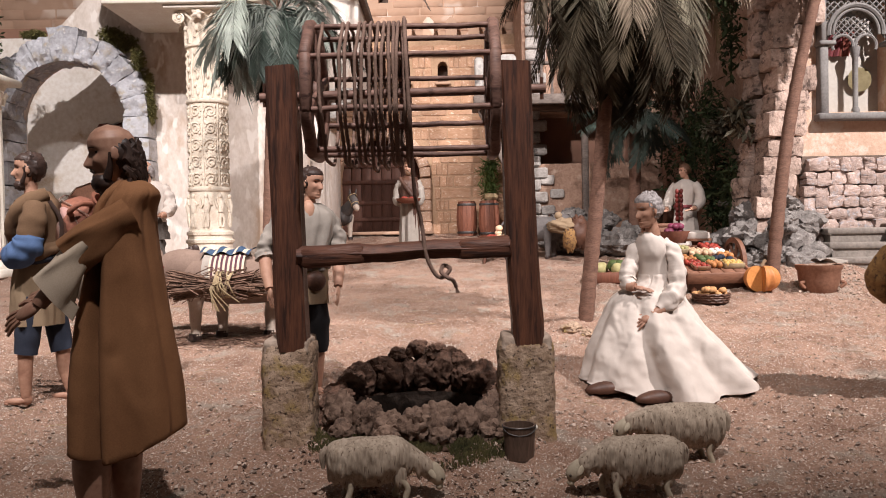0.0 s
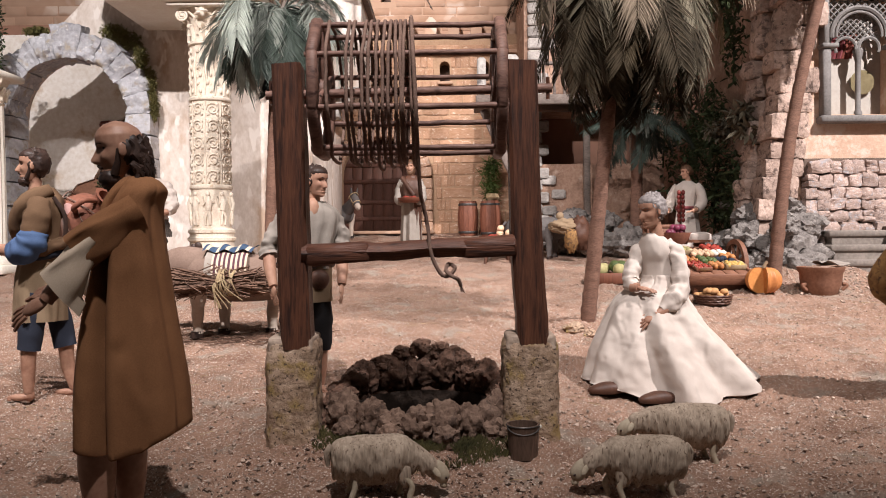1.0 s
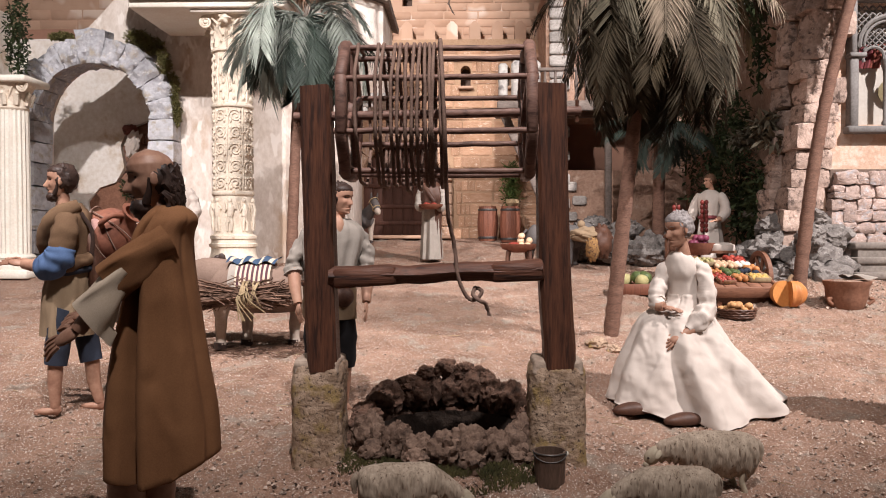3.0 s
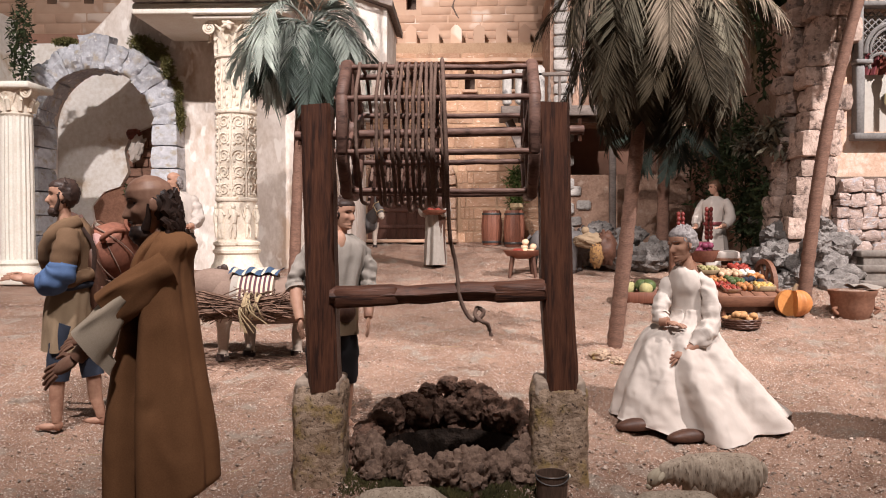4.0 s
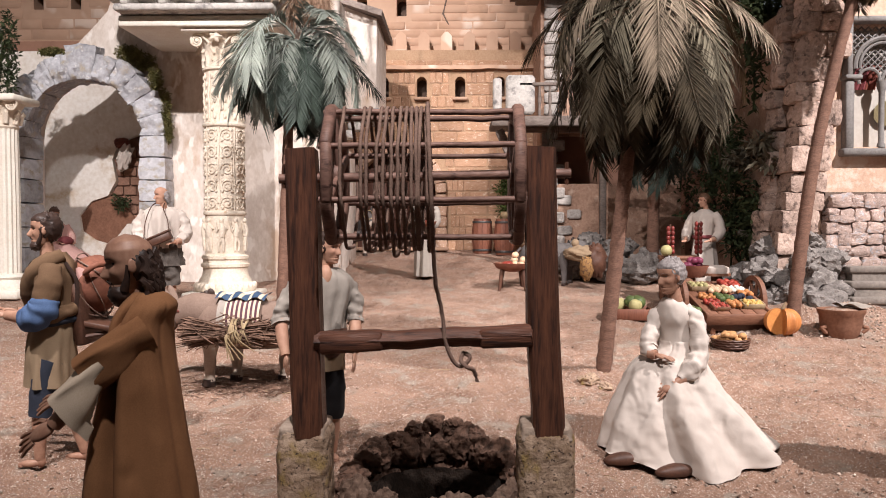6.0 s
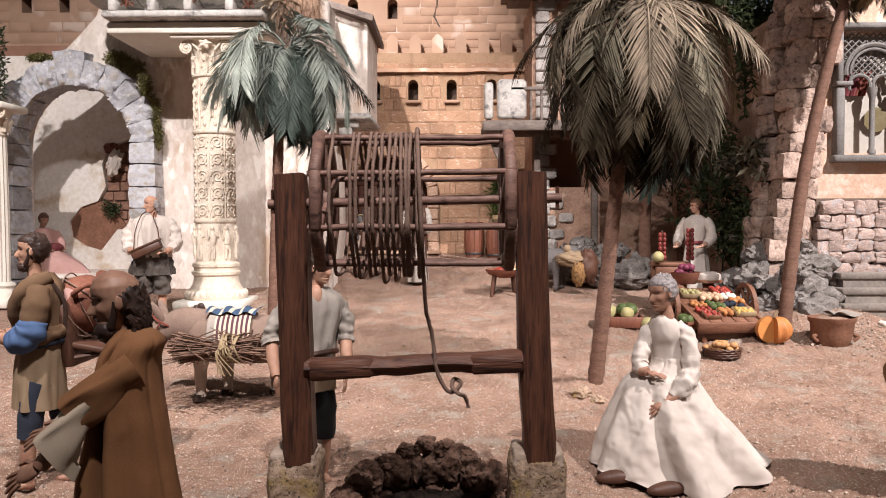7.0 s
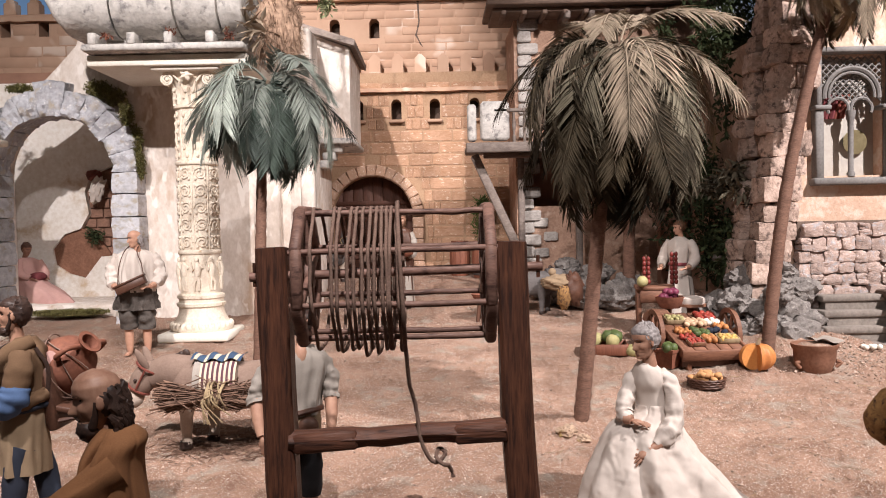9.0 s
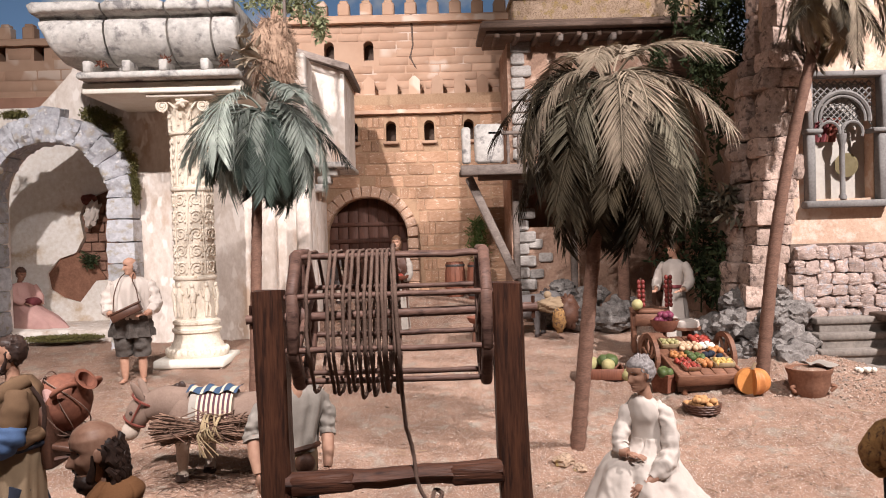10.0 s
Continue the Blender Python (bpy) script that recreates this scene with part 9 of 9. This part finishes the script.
# back of the stall: counter with sausages on stakes, bowl, cheese
counter = thing("back_counter", (0.725, 2.66, 0.2), "low brown wooden counter behind the cart", "counter")
part("top", Geo().box((0.700, 2.64, 0.318), (0.12, 0.11, 0.012), rotz(-10), bevel=0.002), M_TABLE, counter)
part("front", Geo().box((0.700, 2.592, 0.292), (0.112, 0.012, 0.040), rotz(-10), bevel=0.002), M_TABLE, counter)
for dx in (-0.048, 0.048):
    part("leg", Geo().box((0.700 + dx, 2.65, 0.25), (0.014, 0.08, 0.13), rotz(-10), bevel=0.002), M_TABLE, counter)
for x, y, h in ((0.670, 2.62, 0.100), (0.752, 2.60, 0.105)):
    st = thing("sausage_stake", (x, y, 0.324), "string of small red chorizo sausages on a stake", "food", "sausage stakes")
    part("stake", Geo().tube([(x, y, 0.315), (x, y, 0.324 + h)], 0.0035, 7), M_LEATHER, st)
    for k in range(int(h / 0.015)):
        for s in (-1, 1):
            part("sausage", Geo().ball((x + s * 0.007, y - 0.006 + 0.003 * (k % 2), 0.338 + 0.0145 * k), (0.0062, 0.0062, 0.0085), 10, 8), M_SAUSAGE, st)
bowl = thing("fruit_bowl", (0.722, 2.535, 0.26), "brown clay bowl of purple fruit", "bowl")
part("bowl", Geo().lathe([(0.03, 0), (0.042, 0.02), (0.046, 0.036), (0.042, 0.034), (0.036, 0.02)], 24, (0.722, 2.535, 0.262)), M_CLAY, bowl)
heap("purple_fruit", (0.722, 2.535, 0.288), np.eye(3), 0.06, 0.06, 14, 0.0115, M_PURPLE, "purple plum in the bowl", "fruit", "plums", layers=2, seed=13)
solo("white_cheese", Geo().lathe([(0.036, 0), (0.038, 0.006), (0.036, 0.018), (0.02, 0.024), (0.0, 0.025)], 24, (0.785, 2.52, 0.275)), M_WHITE, "round white cheese on a stand", "cheese")
part_c = thing("cheese_stand", (0.785, 2.52, 0.2), "round wooden stand under the cheese", "stand")
part("disc", Geo().lathe([(0.042, 0), (0.042, 0.008)], 24, (0.785, 2.52, 0.267)), M_TABLE, part_c)
part("leg", Geo().lathe([(0.02, 0), (0.012, 0.04), (0.018, 0.10)], 12, (0.785, 2.52, 0.168)), M_TABLE, part_c)
solo("yellow_melon", Geo().ball((0.648, 2.58, 0.342), 0.018, 16, 12), M_LIME, "small yellow-green melon on the counter", "fruit")
solo("clay_urn", Geo().lathe([(0.03, 0), (0.045, 0.03), (0.042, 0.06), (0.03, 0.075)], 24, (0.672, 2.50, 0.185)), M_CLAY_D, "squat clay urn behind the cart", "pot")

# melons in a low crate, basket of potatoes, square pot, pumpkin, planter
crate("melon_crate", (0.485, 2.38, gz(0.485, 2.38)), (0.125, 0.095, 0.032), rotz(-8), M_BARREL, "low red-brown crate heaped with melons", "crates on the ground")
heap("melon", (0.485, 2.38, gz(0.485, 2.38) + 0.022), rotz(-8), 0.10, 0.06, 8, 0.020, M_LIME, "pale green round melon in the crate", "fruit", "melons", seed=14)
heap("watermelon", (0.505, 2.375, gz(0.5, 2.375) + 0.03), rotz(-8), 0.06, 0.05, 4, 0.021, M_GREENF, "dark green watermelon in the crate", "fruit", "watermelons", seed=15)
solo("yellow_melon", Geo().ball((0.555, 2.33, gz(0.555, 2.33) + 0.018), (0.022, 0.02, 0.019), 16, 12), M_LIME, "pale yellow melon lying on the ground", "fruit")
pz = gz(0.625, 2.22)
pot = thing("square_planter", (0.625, 2.22, pz), "square red clay planter with green gourds", "planter")
part("body", Geo().loft([(0.625, 2.22, pz, 0.030, 0.030), (0.625, 2.22, pz + 0.04, 0.036, 0.036), (0.625, 2.22, pz + 0.042, 0.040, 0.040), (0.625, 2.22, pz + 0.05, 0.040, 0.040)], 4), M_CLAY, pot, smooth=20)
heap("gourd", (0.625, 2.22, pz + 0.042), np.eye(3), 0.045, 0.045, 5, 0.014, M_GREENF, "dark green gourd in the planter", "vegetable", "gourds", seed=16)
bx, by = 0.668, 2.04
bz_ = gz(bx, by)
basket = thing("potato_basket", (bx, by, bz_), "round dark wicker basket filled with potatoes", "basket")
g = Geo().lathe([(0.040, 0.0), (0.044, 0.012), (0.046, 0.024), (0.041, 0.024), (0.038, 0.01)], 30, (bx, by, bz_))
part("body", g, M_LEATHER, basket)
for k in range(4):
    r = 0.0415 + 0.0014 * k
    part("weave", Geo().tube([(bx + r * math.cos(a), by + r * math.sin(a), bz_ + 0.004 + 0.006 * k + 0.0012 * math.sin(15 * a + k * 3.1)) for a in np.linspace(0, 6.283, 60)[:-1]], 0.0024, 5, closed=True), M_LEATHER, basket)
heap("potato", (bx, by, bz_ + 0.014), np.eye(3), 0.07, 0.06, 26, 0.0105, M_POTATO, "tan potato heaped in the basket", "vegetable", "potatoes", layers=2, squash=0.8, seed=17)

# pumpkin with a wedge cut out
px, py = 0.843, 2.16
pz = gz(px, py)
pump = thing("pumpkin", (px, py, pz), "ribbed orange pumpkin with a wedge cut away", "pumpkin")
vs, fs, nu, nv = [], [], 72, 20
for i in range(nv + 1):
    th = math.pi * i / nv
    for j in range(nu + 1):
        a = radians(-98) + radians(286) * j / nu
        rib = 1 - 0.09 * abs(math.sin(4.5 * a)) ** 0.6 * math.sin(th) * 0 + 0.075 * math.cos(11 * a) * math.sin(th)
        dip = 1 - 0.16 * math.exp(-(th / 0.35) ** 2)
        r = 0.0435 * rib * math.sin(th) ** 0.85
        vs.append((px + r * math.cos(a), py + r * math.sin(a), pz + 0.036 + 0.037 * math.cos(th) * dip))
fs = [(i * (nu + 1) + j, (i + 1) * (nu + 1) + j, (i + 1) * (nu + 1) + j + 1, i * (nu + 1) + j + 1) for i in range(nv) for j in range(nu)]
g = Geo()
g.add(vs, fs)
part("rind", g, M_PUMPKIN, pump, recalc=False)
g = Geo()
for j in (0, nu):
    edge = [V3(vs[i * (nu + 1) + j]) for i in range(nv + 1)]
    inner = [V3([px, py, e[2]]) for e in edge]
    g.add(edge + inner, [(i, i + 1, nv + 2 + i, nv + 1 + i) for i in range(nv)])
part("flesh", g, M_PUMPKIN_IN, pump, "cut orange flesh", recalc=False)
part("stem", Geo().tube([(px, py, pz + 0.066), (px + 0.004, py, pz + 0.078), (px + 0.010, py, pz + 0.084)], [0.006, 0.0045, 0.005], 7), M_TAN, pump)

qx, qy = 0.985, 2.14
qz = gz(qx, qy) - 0.020
urn = thing("wide_pot", (qx, qy, qz), "wide brown clay pot filled with dry earth", "pot")
part("body", Geo().lathe([(0.028, 0), (0.041, 0.020), (0.051, 0.048), (0.053, 0.074), (0.057, 0.079), (0.059, 0.090), (0.053, 0.090), (0.049, 0.074)], 30, (qx, qy, qz)), M_CLAY_D, urn)
part("soil", Geo().lathe([(0.051, 0.078), (0.035, 0.090), (0.0, 0.097)], 24, (qx, qy, qz), lump=0.004), M_GROUND, urn)
for s in (-1, 1):
    part("lug", Geo().tube(smooth_path([(qx + s * 0.047, qy - 0.02, qz + 0.046), (qx + s * 0.058, qy - 0.022, qz + 0.042), (qx + s * 0.046, qy - 0.02, qz + 0.030)], 4), 0.005, 7), M_CLAY_D, urn)
g = Geo().sheet(lambda u, v: (qx - 0.01 + 0.075 * u, qy - 0.03 + 0.06 * v, qz + 0.100 + 0.006 * math.sin(7 * u + 3 * v) - 0.02 * max(0, u - 0.75)), 14, 8)
solo("grey_rag", g, M_GREY, "folded grey rag lying on the pot", "cloth", recalc=False)
heap("white_pebble", (1.205, 2.27, gz(1.205, 2.27)), np.eye(3), 0.05, 0.02, 6, 0.008, M_CREAM, "small white stone by the steps", "stone", "white stones", seed=19)

# ---- things before the gate ----
for x, y, h in ((0.112, 3.79, 0.160), (0.212, 3.73, 0.165)):
    zb = gz(x, y)
    bar = thing("barrel", (x, y, zb), "red-brown wooden barrel with dark hoops", "barrel", "barrels by the gate")
    for k in range(14):
        a = 2 * math.pi * k / 14
        g = Geo()
        vs = []
        for q in range(7):
            t = q / 6
            r = 0.040 + 0.009 * math.sin(math.pi * t)
            for aa in (a - 0.215, a + 0.215):
                for rr in (r, r - 0.006):
                    vs.append((x + rr * math.cos(aa), y + rr * math.sin(aa), zb + h * t))
        fs = [(4 * q + i, 4 * q + j, 4 * q + 4 + j, 4 * q + 4 + i) for q in range(6) for i, j in ((0, 2), (2, 3), (3, 1), (1, 0))] + [(0, 1, 3, 2), (24, 26, 27, 25)]
        g.add(vs, fs)
        part("stave", g, M_BARREL, bar)
    for t in (0.10, 0.90):
        r = 0.0415 + 0.009 * math.sin(math.pi * t)
        part("hoop", Geo().lathe([(r, zb + h * t - 0.005), (r + 0.0012, zb + h * t), (r, zb + h * t + 0.005)], 24, (x, y, 0)), M_IRON, bar)
    part("head", Geo().lathe([(0.036, zb + h - 0.008), (0.036, zb + h - 0.005)], 20, (x, y, 0)), M_BARREL, bar)
solo("wicker_sack", Geo().lathe([(0.02, 0), (0.033, 0.016), (0.028, 0.034)], 18, (0.222, 3.725, gz(0.212, 3.73) + 0.163), lump=0.006), M_STRAW, "small straw basket on a barrel", "basket")

low = thing("fruit_barrow", (0.18, 2.84, 0.2), "low dark wooden stand with a shallow red tray", "stand")
part("tray", Geo().lathe([(0.02, 0), (0.055, 0.012), (0.066, 0.03), (0.062, 0.03), (0.05, 0.016)], 24, (0.185, 2.84, 0.262)), M_CLAY, low)
for dx, dy in ((-0.035, -0.02), (0.035, -0.02), (0.03, 0.03), (-0.03, 0.03)):
    part("leg", Geo().tube([(0.185 + dx, 2.84 + dy, 0.275), (0.185 + dx * 1.3, 2.84 + dy * 1.3, gz(0.185, 2.84) - 0.002)], [0.008, 0.006], 8), M_LEATHER, low)
heap("red_apple", (0.170, 2.835, 0.275), np.eye(3), 0.05, 0.05, 6, 0.013, M_RED, "red apple in the tray", "fruit", "apples in the tray", seed=21)
heap("pale_apple", (0.205, 2.84, 0.275), np.eye(3), 0.05, 0.05, 7, 0.013, M_ONION, "pale apple in the tray", "fruit", "pale apples in the tray", layers=2, seed=22)
hold = thing("hand_tray", (-0.125, 3.01, 0.41), "small brown tray of fruit held before the chest", "tray")
part("tray", Geo().lathe([(0.02, 0), (0.042, 0.008), (0.046, 0.018), (0.042, 0.017), (0.036, 0.008)], 20, (-0.125, 3.008, 0.418)), M_CLAY, hold)
heap("red_apple", (-0.125, 3.008, 0.424), np.eye(3), 0.05, 0.05, 6, 0.0105, M_RED, "red apple on the held tray", "fruit", "apples on the held tray", seed=23)
for i, (x, y, r) in enumerate(((0.27, 1.73, 0.022), (0.30, 1.70, 0.014))):
    boulder((x, y, gz(x, y)), r, M_PED, i + 50, label="pale lump of stone by the palm's foot", group="stones by the palm", squash=0.7)

# ---- pieces of walls: castle bricks ----
CASTLE_BRICKS = stones("brick", M_CASTLE, 8, 0.05, 0.09)
row_h, n_brick = 0.0565, 0
for r_ in range(28):
    z = 0.30 + r_ * row_h
    if z > 1.15:
        break
    x = -0.62 - RNG.uniform(0, 0.08)
    while x < 0.62:
        wd = RNG.uniform(0.085, 0.165)
        cx, cz = x + wd / 2, z + row_h / 2
        x += wd
        blocked = any(in_gate(px, pz, 0.051) for px in (cx - wd / 2, cx, cx + wd / 2) for pz in (z + 0.006, z + row_h - 0.006))
        blocked |= any(abs(cx - sx) < wd / 2 + 0.026 and sz - 0.03 < cz < sz + 0.11 for sx, sz in SLITS_LOW)
        if cx > 0.5:
            continue
        if blocked:
            for q in range(4):
                qx, qw = cx - wd / 2 + wd * (q + 0.5) / 4, wd / 4
                hit = any(in_gate(px, pz, 0.051) for px in (qx - qw / 2, qx + qw / 2) for pz in (z + 0.006, z + row_h - 0.006))
                hit |= any(abs(qx - sx) < qw / 2 + 0.026 and sz - 0.03 < cz < sz + 0.11 for sx, sz in SLITS_LOW)
                if not hit:
                    piece("brick", CASTLE_BRICKS[q], castle, (qx, CY + 0.0118 + RNG.uniform(-0.0022, 0.0012), cz), None, (qw - 0.002, 0.03, row_h - 0.005))
            continue
        n_brick += 1
        piece("brick", CASTLE_BRICKS[n_brick % 8], castle, (cx, CY + 0.0118 + RNG.uniform(-0.0022, 0.0012), cz), roty(RNG.uniform(-0.8, 0.8)), (wd - 0.005, 0.03, row_h - 0.005))
g = Geo()
for x0, x1, y in ((-0.72, 0.9, CY + 0.08), (-2.4, -0.78, CY + 0.02)):
    for r_ in range(8):
        z = 1.29 + r_ * 0.039 if x0 > -1 else 1.12 + r_ * 0.05
        hh = 0.037 if x0 > -1 else 0.047
        x = x0
        while x < x1:
            wd = RNG.uniform(0.09, 0.2)
            cx = x + wd / 2
            x += wd
            if any(abs(cx - sx) < wd / 2 + 0.02 and sz - 0.03 < z + 0.016 < sz + 0.11 for sx, sz in SLITS_UP + SLITS_LEFT):
                continue
            g.box((cx, y + 0.0075 + RNG.uniform(-0.0015, 0.001), z + 0.016), (wd - 0.004, 0.02, hh), bevel=0.004)
tagged(part("upper_block", g, M_CASTLE_UP, castle), kind="stuff")
